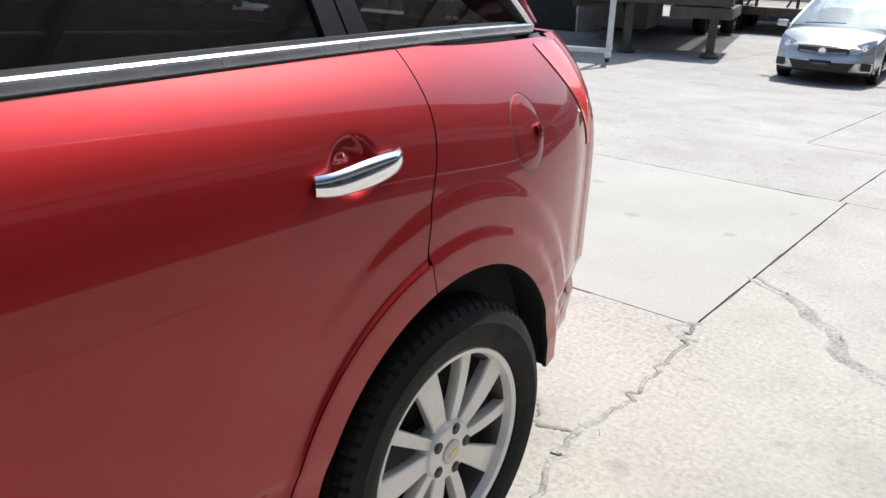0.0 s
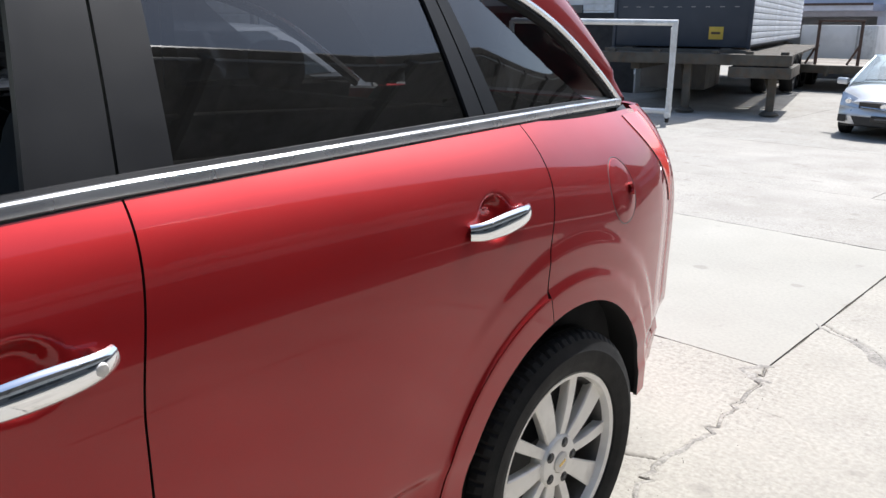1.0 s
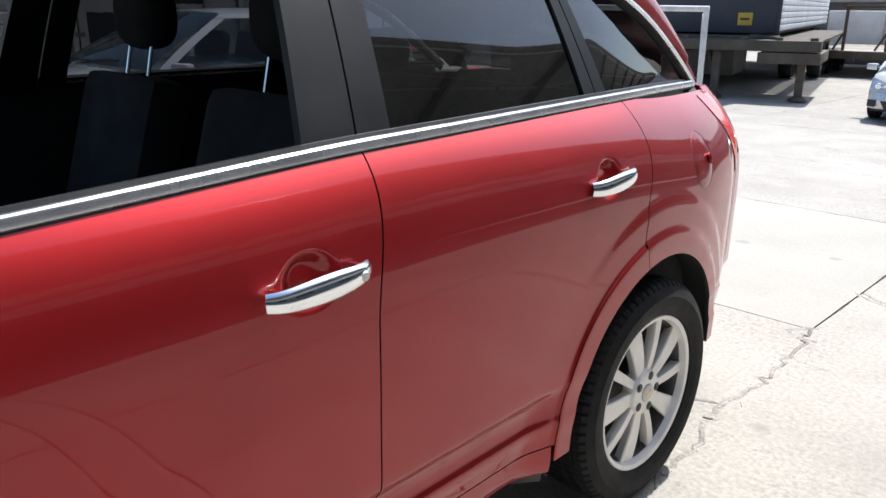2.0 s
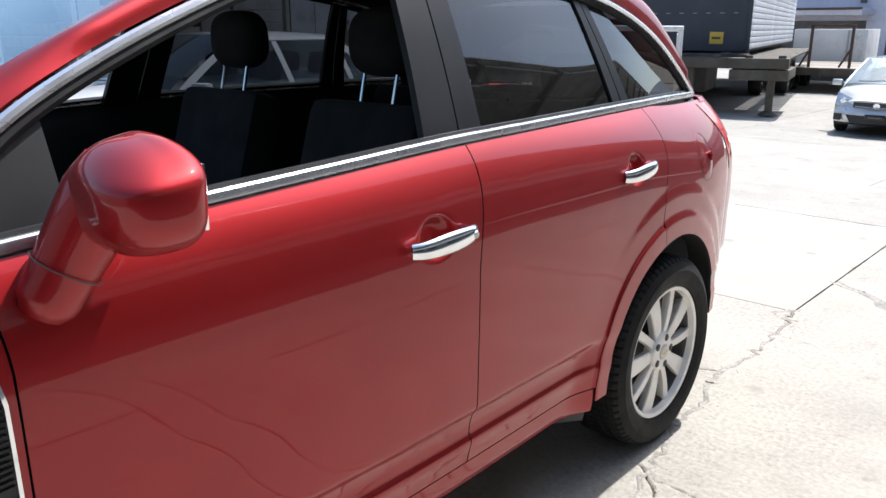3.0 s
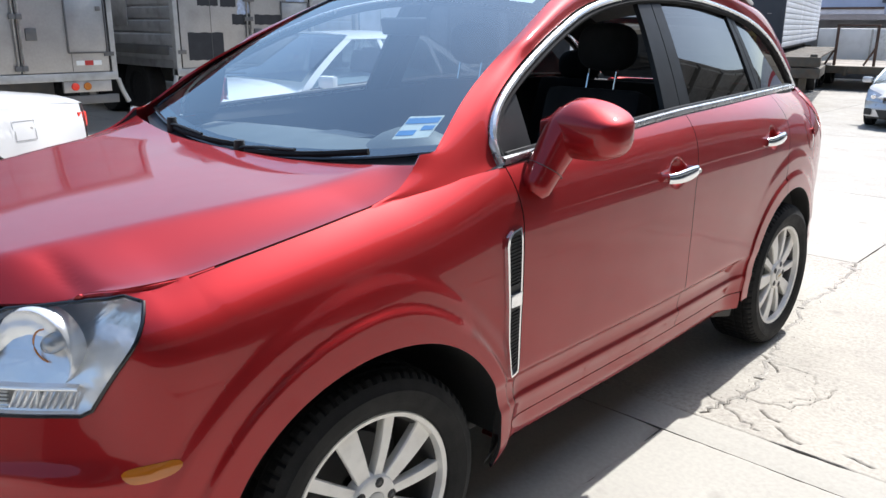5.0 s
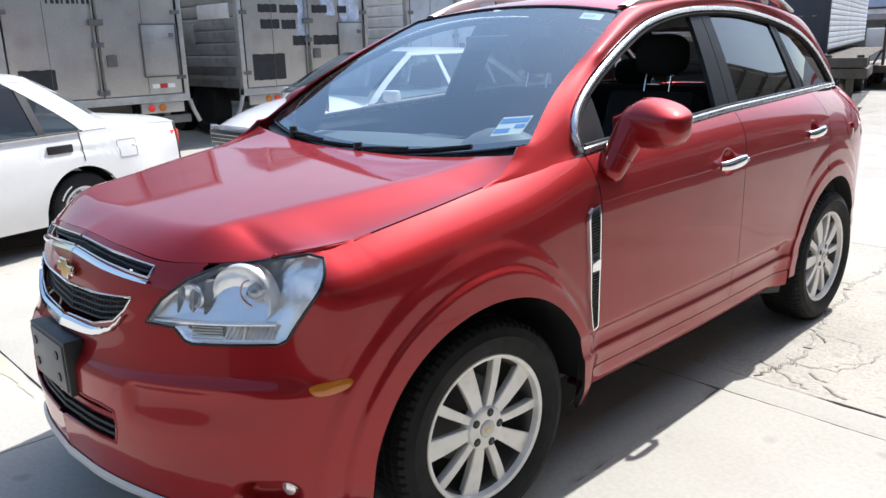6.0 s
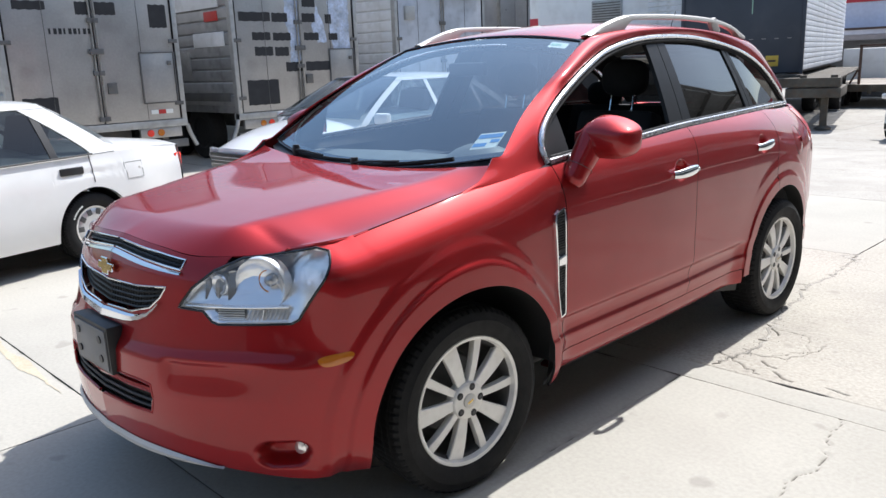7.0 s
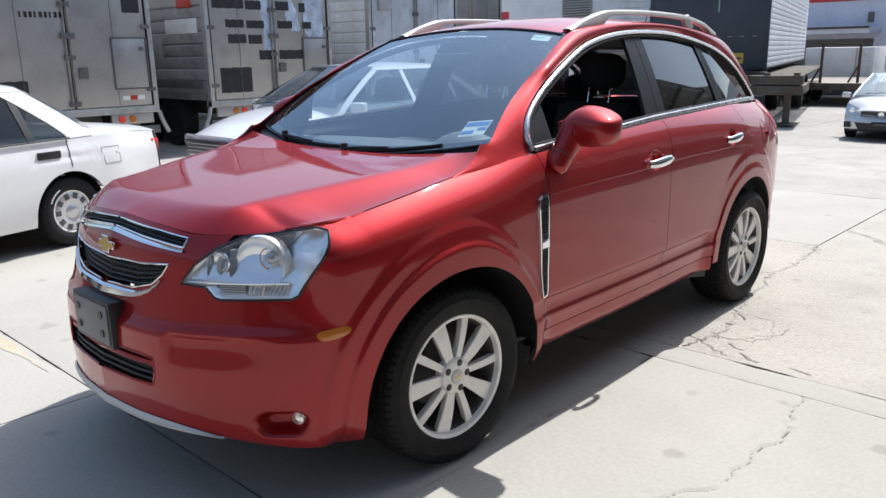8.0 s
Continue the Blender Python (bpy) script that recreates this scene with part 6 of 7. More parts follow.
fl = part("fuel_flap", tube(flap_line, 0.0016, 5, True), RIM_DARK, white_car, "square fuel flap outline")
part("flap_lock", moved(lathe([(0.0, 0.005), (0.014, 0.004), (0.017, 0.0)], 16), pose(wpx(fy + 0.06, fz + 0.01, 0.91), fy + 0.055, fz + 0.01)), SATIN, fl)
for sgn in (1, -1):
    part("tail_light", box(sgn * 0.58 - 0.10, 3.54, 0.69, sgn * 0.58 + 0.10, 3.612, 0.82, 0.02), RED_LENS, white_car, "red tail light")
    part("tail_corner", moved(box(-0.015, -0.035, -0.065, 0.012, 0.035, 0.065, 0.01), pose(sgn * 0.706, 3.522, 0.755, 0, 0, sgn * 18)), RED_LENS, white_car, "red wrap-round lamp")
part("rear_bumper", facing(sheet([[(a * 0.79, 3.69 - 0.14 * a * a + d, z) for a in [j / 12 - 1 for j in range(25)]] for z, d in ((0.30, -0.05), (0.34, 0.0), (0.46, 0.02), (0.52, 0.01), (0.54, -0.05))]), (0, 2, 0.4)), WHITE_PAINT, white_car, "", 40, 0.02)
part("tail_lettering_strip", box(-0.45, 3.615, 0.70, 0.45, 3.66, 0.78, 0.008), RED_LENS, white_car)
# raised white writing on the visible tyre, unreadable
tw = Vector((0.70 + 0.0975, 2.53, 0.298))
for a0, n in ((0.55, 6), (3.4, 9)):
    for k in range(n):
        a = a0 + k * 0.105
        part("tyre_mark", moved(box(0, -0.010, -0.006, 0.0035, 0.010, 0.006), Matrix.Translation(tw) @ Euler((a, 0, 0)).to_matrix().to_4x4() @ pose(0, 0, 0.225)), PAPER, white_car, "worn white tyre lettering as bars")

SILVER_SHAPE = dict(wb=2.60, fo=0.90, ro=1.0, w=0.86, r=0.31, arch=0.355, bow_f=0.26, bow_r=0.14,
                    belt=[(-0.9, 0.66), (-0.6, 0.74), (0.3, 0.90), (1.2, 0.94), (2.5, 0.975), (3.1, 0.985), (3.6, 0.93)],
                    mid=[(-0.9, 0.74), (-0.6, 0.86), (0.3, 1.0), (1.2, 1.03), (2.6, 1.04), (3.1, 1.04), (3.6, 0.97)],
                    cabin=(0.25, 1.10, 2.35, 3.0), roof_z=1.455, roof_w=0.57, cuts=[1.62, 2.42], rake=-0.06, c_pillar=0.16,
                    gaps=[0.52, 1.58, 2.45], handles=[1.42, 2.30], seats=[1.5, 2.35], screen=CAR_GLASS, glass=CLEAR_CAR_GLASS, pillar_mat=PALE_SILVER, a_pillar=0.12, handle_mat=PALE_SILVER)
silver, spx, sbow, slow = saloon("pale_silver_saloon_car", "pale silver saloon car with a black grille", Matrix.Translation((-5.07, 3.36, 0)) @ pose(0, 0, 0, 0, 0, 3), PALE_SILVER, SILVER_SHAPE)
part("grille", box(-0.38, -0.985, 0.53, 0.38, -0.93, 0.70, 0.02), GLOSS_BLACK, silver, "black radiator grille")
for z in (0.575, 0.615, 0.655):
    part("grille_bar", box(-0.36, -0.992, z - 0.004, 0.36, -0.98, z + 0.004, 0.002), LAMP_GREY, silver)
for sgn in (1, -1):
    part("headlight", moved(box(-0.13, -0.05, -0.055, 0.13, 0.05, 0.065, 0.03), pose(sgn * 0.58, -0.81, 0.66, -12, 0, sgn * 28)), LAMP_LENS, silver, "clear headlight")
part("wiper", tube([(-0.5, 0.12, 1.02), (0.1, 0.10, 1.05)], 0.008, 6), BLACK, silver)

HATCH_SHAPE = dict(wb=2.60, fo=0.83, ro=0.72, w=0.845, r=0.305, arch=0.345, bow_f=0.30, bow_r=0.14,
                   belt=[(-0.83, 0.64), (-0.5, 0.78), (0.2, 0.93), (1.2, 0.965), (2.6, 1.0), (3.32, 0.98)],
                   mid=[(-0.83, 0.72), (-0.5, 0.90), (0.1, 1.02), (1.2, 1.05), (2.6, 1.05), (3.32, 1.0)],
                   cabin=(0.02, 0.95, 2.75, 3.2), roof_z=1.535, roof_w=0.58, cuts=[1.42, 2.30], rake=-0.04, c_pillar=0.2,
                   gaps=[0.45, 1.42, 2.35], handles=[1.28, 2.2], seats=[1.4, 2.3], handle_mat=SILVER_PAINT, screen=WIND_GLASS)
hh = Vector((0.08, -0.997, 0))
hyaw = math.degrees(math.atan2(hh.x, -hh.y))
hatch, hpx, hbow, hlow = saloon("silver_hatchback_car", "silver hatchback car standing in the sun", Matrix.Translation((-1.52, 15.45, -0.25)) @ pose(0, 0, 0, 0, 0, hyaw) @ Matrix.Scale(0.92, 4) @ Matrix.Diagonal((1.0, 1.0, 0.90, 1.0)), SILVER_PAINT, HATCH_SHAPE)


def hy(x, z_extra=0.0):
    return -0.83 + 0.30 * (x / 0.845) ** 2 - 0.055 - z_extra


def nose_strip(x0, x1, z0, z1, out, mat, nm, lb="", parent=hatch):
    rows = [[(x, hy(x) - d, z) for x in [lerp(x0, x1, j / 14) for j in range(15)]] for z, d in ((z0, out - 0.02), (z0 + 0.01, out), (z1 - 0.01, out), (z1, out - 0.02))]
    return part(nm, facing(sheet(rows), (0, 1, 0.5)), mat, parent, lb, 40, 0.01)


nose_strip(-0.40, 0.40, 0.580, 0.700, 0.012, GLOSS_BLACK, "grille", "dark radiator grille")
part("badge", moved(lathe([(0.0, 0.012), (0.05, 0.010), (0.06, 0.0)], 24, "y"), pose(0, hy(0) - 0.035, 0.63)), CHROME, hatch, "round chrome badge")
part("grille_wing", tube([(x, hy(x) - 0.025, 0.59 + 0.05 * abs(x)) for x in [lerp(-0.36, 0.36, k / 16) for k in range(17)]], 0.010, 6), CHROME, hatch)
rows = [[(x * k, hy(x * k) - d, z) for x in [lerp(-0.52, 0.52, j / 14) for j in range(15)]] for z, d, k in ((0.262, 0.012, 0.80), (0.275, 0.034, 0.82), (0.425, 0.034, 0.985), (0.440, 0.012, 1.0))]
part("air_intake", facing(sheet(rows), (0, 1, 0.5)), BLACK, hatch, "black lower air intake", 40, 0.01)
pc = part("plate_carrier", box(-0.17, hy(0) - 0.085, 0.355, 0.17, hy(0) - 0.045, 0.465, 0.006), GLOSS_BLACK, hatch, "dark number plate carrier")
part("plate_bar", box(-0.11, hy(0) - 0.089, 0.395, 0.11, hy(0) - 0.083, 0.415, 0.002), PLATE_GREY, pc, "plain pale bar")
for sgn in (1, -1):
    nose_strip(sgn * 0.60, sgn * 0.74, 0.30, 0.44, 0.030, BLACK, "fog_recess", "black fog lamp recess")
    lamp = []
    for i in range(9):
        v = i / 8
        lamp.append([(sgn * x, hy(x) + 0.022 + 0.10 * v + 0.02 * v * v - 0.012 * math.sin(math.pi * v) * math.sin(math.pi * (j + 1) / 14), lerp(0.575 + 0.03 * j / 12, 0.680 + 0.175 * (j / 12) ** 0.7, v)) for j, x in [(j, lerp(0.36, 0.740, j / 12)) for j in range(13)]])
    hl = part("headlight", facing(sheet(lamp), (0, 1, 0.5)), LAMP_LENS, hatch, "large clear swept-back headlight", 60, 0.012)
    part("lamp_bowl", moved(lathe([(0.0, 0.0), (0.035, -0.006), (0.050, -0.002), (0.054, 0.010)], 24, "y"), pose(sgn * 0.60, hy(0.60) + 0.030, 0.700)), CHROME, hl, "round silver reflector")
part("wiper", tube([(-0.5, -0.05, 1.055), (0.15, -0.07, 1.085)], 0.009, 6), BLACK, hatch)

# ---- trailers and the far side of the yard ----
ALU = material("dull_aluminium", (0.42, 0.405, 0.39), 0.36, 0.60, vary=0.10, scale=1.1, fine=0.05, fine_scale=30, dirt=0.35, dirt_colour=(0.20, 0.185, 0.17), bump=0.004, bump_scale=2.2, rough_vary=0.25)
ALU_DARK = material("dark_frame_steel", (0.13, 0.128, 0.125), 0.6, 0.3, vary=0.2, scale=3, dirt=0.4)
ALU_LIGHT = material("galvanised_edge", (0.42, 0.42, 0.41), 0.45, 0.5, vary=0.15, scale=4, dirt=0.35)
CLAD = material("trailer_cladding", (0.40, 0.40, 0.40), 0.42, 0.5, vary=0.16, scale=2.0, dirt=0.55, dirt_colour=(0.12, 0.11, 0.10), per_object=0.12)
CLAD_WHITE = material("white_cladding", (0.74, 0.75, 0.76), 0.55, vary=0.10, scale=2.0, dirt=0.35, dirt_colour=(0.36, 0.35, 0.29), per_object=0.06)
OLD_WHITE = material("old_white_door", (0.46, 0.49, 0.54), 0.55, vary=0.14, scale=2.2, dirt=0.5, dirt_colour=(0.25, 0.26, 0.28))
BRASS = material("lock_rod", (0.36, 0.34, 0.31), 0.45, 0.6, vary=0.2, dirt=0.4)
BAR_INK = material("painted_out_bar", (0.032, 0.032, 0.034), 0.95, vary=0.12)
POSTER = material("torn_poster", (0.44, 0.50, 0.62), 0.6, vary=0.30, scale=5.0, fine=0.2, fine_scale=22, dirt=0.4, dirt_colour=(0.60, 0.58, 0.55))
RED_TAPE = material("red_reflector", (0.50, 0.035, 0.03), 0.4, vary=0.15)
NAVY = material("slate_blue_panel", (0.038, 0.048, 0.066), 0.5, vary=0.12, scale=0.8, dirt=0.2, dirt_colour=(0.12, 0.13, 0.14), bump=0.002, bump_scale=4)
YELLOW = material("yellow_sign", (0.62, 0.42, 0.05), 0.5, vary=0.08)
RUST = material("olive_rusty_steel", (0.095, 0.085, 0.068), 0.75, 0.2, vary=0.3, scale=4, dirt=0.6, dirt_colour=(0.14, 0.085, 0.05), bump=0.003, bump_scale=30)
BROWN = material("brown_rust", (0.09, 0.055, 0.042), 0.75, 0.1, vary=0.3, scale=6)
PLANK = material("grey_plank", (0.30, 0.265, 0.225), 0.85, vary=0.25, scale=5, per_object=0.25, bump=0.002, bump_scale=40)
WHITE_STEEL = material("white_tube_paint", (0.66, 0.67, 0.66), 0.45, vary=0.1, dirt=0.3)
PLASTER = material("lilac_grey_plaster", (0.62, 0.60, 0.66), 0.85, vary=0.10, scale=0.35, fine=0.06, fine_scale=6, dirt=0.35, dirt_colour=(0.45, 0.43, 0.47), bump=0.003, bump_scale=12)
PLASTER_TAN = material("tan_plaster", (0.60, 0.48, 0.33), 0.9, vary=0.15, scale=0.8, dirt=0.4)
RED_BAND = material("red_wall_band", (0.50, 0.035, 0.05), 0.6, vary=0.08, scale=0.6, dirt=0.2, dirt_colour=(0.4, 0.10, 0.10))
WHITE_WALL = material("white_wall_paint", (0.76, 0.76, 0.75), 0.7, vary=0.06, scale=0.8, dirt=0.25)
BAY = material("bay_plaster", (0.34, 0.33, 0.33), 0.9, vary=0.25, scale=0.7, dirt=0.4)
# near-black colour standing in for shade at the white building's foot
BAY_SHADE = material("bay_shade", (0.035, 0.034, 0.034), 0.9, vary=0.2)


def farther(k, m):
    """The same sight from the camera's side of the yard, k times as far away and as large."""
    eye = Vector((2.05, 0.2, 1.5))
    return Matrix.Translation(eye) @ Matrix.Scale(k, 4) @ Matrix.Translation(-eye) @ m


def box_part(name, a, b, mat, parent, label="", bev=0.006):
    lo = [min(p, q) for p, q in zip(a, b)]
    hi = [max(p, q) for p, q in zip(a, b)]
    return part(name, box(*lo, *hi, bev), mat, parent, label)


def slats(parent, origin, along, z0, z1, length, pitch, mat, out, name="slat"):
    """Horizontal boards of a clad side, one mesh shared by all."""
    n = int((z1 - z0) / pitch)
    prof = [(0.0, 0.0), (out * 0.9, pitch * 0.12), (out, pitch * 0.5), (out * 0.9, pitch * 0.86), (0.0, pitch * 0.97)]
    rows = [[(0, o, z), (length, o, z)] for o, z in prof]
    v, f = sheet(rows)
    me = bpy.data.meshes.new(name)
    me.from_pydata(v, [], f)
    me.materials.append(mat)
    ang = math.atan2(along[1], along[0])
    for k in range(n):
        ob = new(name, me)
        ob.parent = parent
        ob.matrix_basis = Matrix.Translation((*origin, z0 + k * pitch)) @ Euler((0, 0, ang)).to_matrix().to_4x4()


def road_wheel(parent, x, y, r=0.48, axis_x=True):
    prof = [(0.0, -0.10), (r * 0.55, -0.10), (r * 0.62, -0.13), (r * 0.95, -0.14), (r, -0.10), (r, 0.10), (r * 0.95, 0.14), (r * 0.62, 0.13), (r * 0.55, 0.04), (r * 0.3, 0.02), (0.0, 0.06)]
    part("wheel", solid(moved(lathe(prof, 36, "y" if axis_x else "x"), pose(x, y, r))), RUBBER, parent, "dusty black trailer wheel")


def box_trailer(name, label, y0, y1, door_mat, side_mat, z0=0.86, z1=3.75, length=11.0, xr=-9.2):
    """A parked box trailer whose rear doors face +x."""
    root = thing(name, label, "trailer", Matrix.Translation((xr, (y0 + y1) / 2, 0)), "parked box trailers")
    w = (y1 - y0) / 2
    box_part("box_shell", (-length, -w + 0.03, z0), (-0.06, w - 0.03, z1), side_mat, root, "", 0.02)
    for s in (1, -1):
        slats(root, (-length if s > 0 else -0.08, s * (w - 0.028)), (1, 0) if s > 0 else (-1, 0), z0 + 0.12, z1 - 0.05, length - 0.1, 0.205, side_mat, 0.026)
        box_part("corner_post", (-0.10, s * (w - 0.075), z0 - 0.10), (0.015, s * w, z1), ALU_LIGHT, root, "pale corner post")
        box_part("door_seal", (-0.01, s * (w - 0.10), z0 + 0.02), (0.010, s * (w - 0.076), z1 - 0.08), GLOSS_BLACK, root)
    box_part("sill", (-0.14, -w, z0 - 0.11), (0.02, w, z0), ALU_LIGHT, root, "grey rear sill")
    box_part("header", (-0.12, -w, z1 - 0.09), (0.018, w, z1), ALU_LIGHT, root)
    for s in (1, -1):
        d = box_part("rear_door", (-0.05, s * 0.012, z0 + 0.01), (0.0, s * (w - 0.104), z1 - 0.1), door_mat, root, "", 0.008)
        rod_y = s * 0.035
        part("lock_rod", tube([(0.022, rod_y, z0 + 0.03), (0.022, rod_y, z1 - 0.12)], 0.014, 8), BRASS, d, "worn lock rod")
        for z in (z0 + 0.08, z0 + 0.75, z0 + 1.5, z0 + 2.3):
            box_part("rod_bracket", (0.0, rod_y - 0.045, z - 0.035), (0.036, rod_y + 0.045, z + 0.035), ALU_DARK, d)
        part("panel_joint", beam((0.001, s * w * 0.52, z0 + 0.02), (0.001, s * w * 0.52, z1 - 0.12), 0.010, 0.006, 0.001), ALU_DARK, d)
        for z in (z0 + 0.25, z0 + 1.2, z0 + 2.2):
            box_part("hinge", (0.0, s * (w - 0.17), z - 0.03), (0.022, s * (w - 0.03), z + 0.03), ALU_DARK, d)
    box_part("lock_box", (0.0, 0.10, z0 + 0.44), (0.030, 0.24, z0 + 0.60), ALU_DARK, root, "dark latch box")
    box_part("lock_handle", (0.02, -0.10, z0 + 1.02), (0.055, 0.10, z0 + 1.10), ALU_DARK, root)
    hw = box_part("hatch", (0.0, w * 0.50, z0 + 0.28), (0.014, w * 0.90, z0 + 1.02), door_mat, root, "small square hatch in the door")
    for a, b in (((w * 0.49, z0 + 0.27), (w * 0.91, z0 + 0.27)), ((w * 0.91, z0 + 0.27), (w * 0.91, z0 + 1.03)), ((w * 0.91, z0 + 1.03), (w * 0.49, z0 + 1.03)), ((w * 0.49, z0 + 1.03), (w * 0.49, z0 + 0.27))):
        part("hatch_frame", beam((0.014, *a), (0.014, *b), 0.030, 0.016, 0.003), ALU_DARK, hw)
    box_part("hatch_latch", (0.010, w * 0.82, z0 + 0.84), (0.03, w * 0.87, z0 + 0.90), ALU_DARK, hw)
    for k, mt in ((0, PAPER), (1, RED_TAPE), (2, PAPER)):
        box_part("reflector_tape", (0.001, w * 0.56 + k * 0.12, z0 + 0.10), (0.004, w * 0.56 + k * 0.12 + 0.115, z0 + 0.165), mt, root, "", 0.0005)
    # under the box: bumper, lamps, axle
    box_part("bumper", (-0.12, -w, 0.42), (-0.02, w, 0.54), ALU_DARK, root, "steel rear bumper")
    for s in (1, -1):
        box_part("bumper_post", (-0.14, s * w * 0.72 - 0.05, 0.5), (-0.05, s * w * 0.72 + 0.05, z0 - 0.1), ALU_DARK, root)
        for k, mt in ((0, RED_LENS), (1, AMBER)):
            part("tail_lamp", solid(moved(lathe([(0.0, 0.012), (0.05, 0.010), (0.055, 0.0), (0.055, -0.03), (0.0, -0.03)], 24), pose(0.012, s * (w * 0.52 + k * 0.17), z0 - 0.19))), mt, root, "round rear lamp")
        box_part("lamp_board", (-0.05, s * w * 0.40, z0 - 0.27), (0.0, s * w * 0.92, z0 - 0.115), ALU, root)
        road_wheel(root, -1.6, s * (w - 0.25))
        road_wheel(root, -2.75, s * (w - 0.25))
        part("guard_rail", tube(spline([(-0.02, s * (w + 0.01), z0 - 0.1), (-0.02, s * (w + 0.05), 0.62), (-0.02, s * (w + 0.14), 0.42)], 10), 0.035, 8), ALU_LIGHT, root)
    box_part("chassis", (-length, -0.5, z0 - 0.32), (-0.3, 0.5, z0 - 0.1), ALU_DARK, root)
    return root, w


def paint_bar(root, y0, y1, z0, z1, mat=BAR_INK, name="painted_bar", label="painted-out writing as a dark bar", lift=0.002):
    n = 10
    v = [(lift, lerp(y0, y1, i / n), z0 + 0.006 * math.sin(i * 2.1)) for i in range(n + 1)] + [(lift, lerp(y0, y1, i / n), z1 + 0.006 * math.sin(i * 1.7)) for i in range(n + 1)]
    f = [(i, i + 1, n + 2 + i, n + 1 + i) for i in range(n)]
    return part(name, (v, f), mat, root, label, 40, 0.001)


t1, w1 = box_trailer("grey_box_trailer", "dull grey aluminium box trailer with closed rear doors", 1.42, 4.02, ALU, CLAD)
for y0, y1, z0, z1 in ((-1.05, -0.62, 2.50, 2.62), (-0.22, -0.02, 2.44, 2.62), (0.06, 0.36, 2.44, 2.62), (0.86, 1.14, 2.26, 2.60), (-1.1, -0.62, 1.02, 1.30)):
    paint_bar(t1, y0, y1, z0, z1)
for k in range(9):
    paint_bar(t1, -0.62 + k * 0.068, -0.62 + k * 0.068 + (0.045 if k % 3 else 0.028), 2.17, 2.25, BAR_INK, "faded_letter", "worn unreadable letter")
t2, w2 = box_trailer("bar_marked_box_trailer", "grey box trailer with dark bars and torn poster on its doors", 4.96, 7.60, ALU, CLAD)
for y0, y1, z0, z1 in ((-1.16, -0.55, 2.37, 2.52), (-0.52, -0.20, 2.36, 2.51), (-0.93, -0.57, 2.06, 2.19), (-0.52, -0.16, 2.05, 2.18), (-0.90, -0.54, 1.80, 1.95), (-0.50, -0.22, 1.79, 1.94), (0.10, 0.38, 2.36, 2.51), (0.12, 0.44, 2.05, 2.18), (0.60, 0.74, 2.34, 2.50), (0.66, 0.86, 2.05, 2.17), (-0.30, 0.06, 1.52, 1.68), (0.12, 0.66, 1.52, 1.68), (0.12, 0.40, 2.62, 2.80), (-1.10, -0.48, 0.98, 1.40), (0.82, 1.12, 1.24, 1.40)):
    paint_bar(t2, y0, y1, z0, z1)


for x0, x1, z0, z1, mt, lb in ((-1.9, -0.35, 2.62, 3.25, CLAD_WHITE, "pale patch of newer cladding"), (-1.3, -0.25, 1.98, 2.22, CLAD_WHITE, "pale patch of newer cladding"), (-0.85, -0.40, 2.40, 2.56, RED_TAPE, "faded red scrap"), (-3.2, -1.5, 1.50, 1.92, ALU_LIGHT, "bent sheet patch"), (-2.6, -0.2, 1.06, 1.20, ALU_DARK, "dark lower rail")):
    box_part("side_patch", (x0, -w2 - 0.012, z0), (x1, -w2 + 0.010, z1), mt, t2, lb, 0.004)


def torn(root, pts, lift, seed):
    line = jagged(pts + pts[:1], 0.06, 0.014, seed)[:-1]
    return part("torn_poster", solid(slab([Vector((lift, a, b)) for a, b in line], (1, 0, 0), 0.0012)), POSTER, root, "torn blue and white poster scrap", 40)


torn(t2, [(-0.22, 2.95), (0.02, 2.95), (0.02, 1.70), (-0.20, 1.66), (-0.16, 2.1), (-0.26, 2.4)], 0.0006, 11)
torn(t2, [(0.66, 2.95), (1.14, 2.95), (1.13, 1.85), (0.98, 1.75), (0.78, 1.80), (0.70, 2.2)], 0.0006, 12)
torn(t2, [(0.30, 2.30), (0.42, 2.65), (0.56, 2.30), (0.62, 2.02), (0.40, 2.0)], 0.0006, 13)
t3, w3 = box_trailer("white_box_trailer", "old white box trailer with scuffed pale blue doors", 8.55, 11.15, OLD_WHITE, CLAD_WHITE, 0.86, 3.7)
box_part("unit_box", (0.0, -1.05, 2.42), (0.06, -0.80, 2.68), ALU_LIGHT, t3, "small wall box")
box_part("top_shelf", (-0.02, -0.3, 2.98), (0.22, 1.2, 3.05), ALU, t3, "weathered ledge over the doors")
t4, w4 = box_trailer("plain_grey_trailer", "plain grey box trailer with a small vent window", 12.0, 14.4, ALU, CLAD, 0.86, 3.9, xr=-10.6)

# slate-blue trailer, turned a little, on its landing legs
dt = thing("slate_blue_trailer", "slate-blue box trailer on rusty landing legs with a yellow sign", "trailer", farther(1.15, Matrix.Translation((-3.95, 15.2, 0)) @ pose(0, 0, 0, 0, 0, 15.5)))
box_part("box_shell", (-2.44, 0.03, 1.08), (-0.02, 11.5, 4.8), NAVY, dt, "", 0.03)
slats(dt, (-0.02, 0.06), (0, 1), 1.12, 4.75, 11.4, 0.115, CLAD_WHITE, -0.03)
for x in (-2.44, 0.0):
    box_part("corner_post", (x - 0.03, 0.0, 1.05), (x + 0.03, 0.06, 4.82), NAVY, dt)
for k in range(9):
    box_part("rivet_plate", (-2.30 + k * 0.25, 0.022, 1.78), (-2.22 + k * 0.25, 0.029, 1.79), ALU, dt, "", 0.001)
box_part("sign", (-0.70, 0.018, 1.22), (-0.45, 0.028, 1.44), YELLOW, dt, "square yellow sign", 0.001)
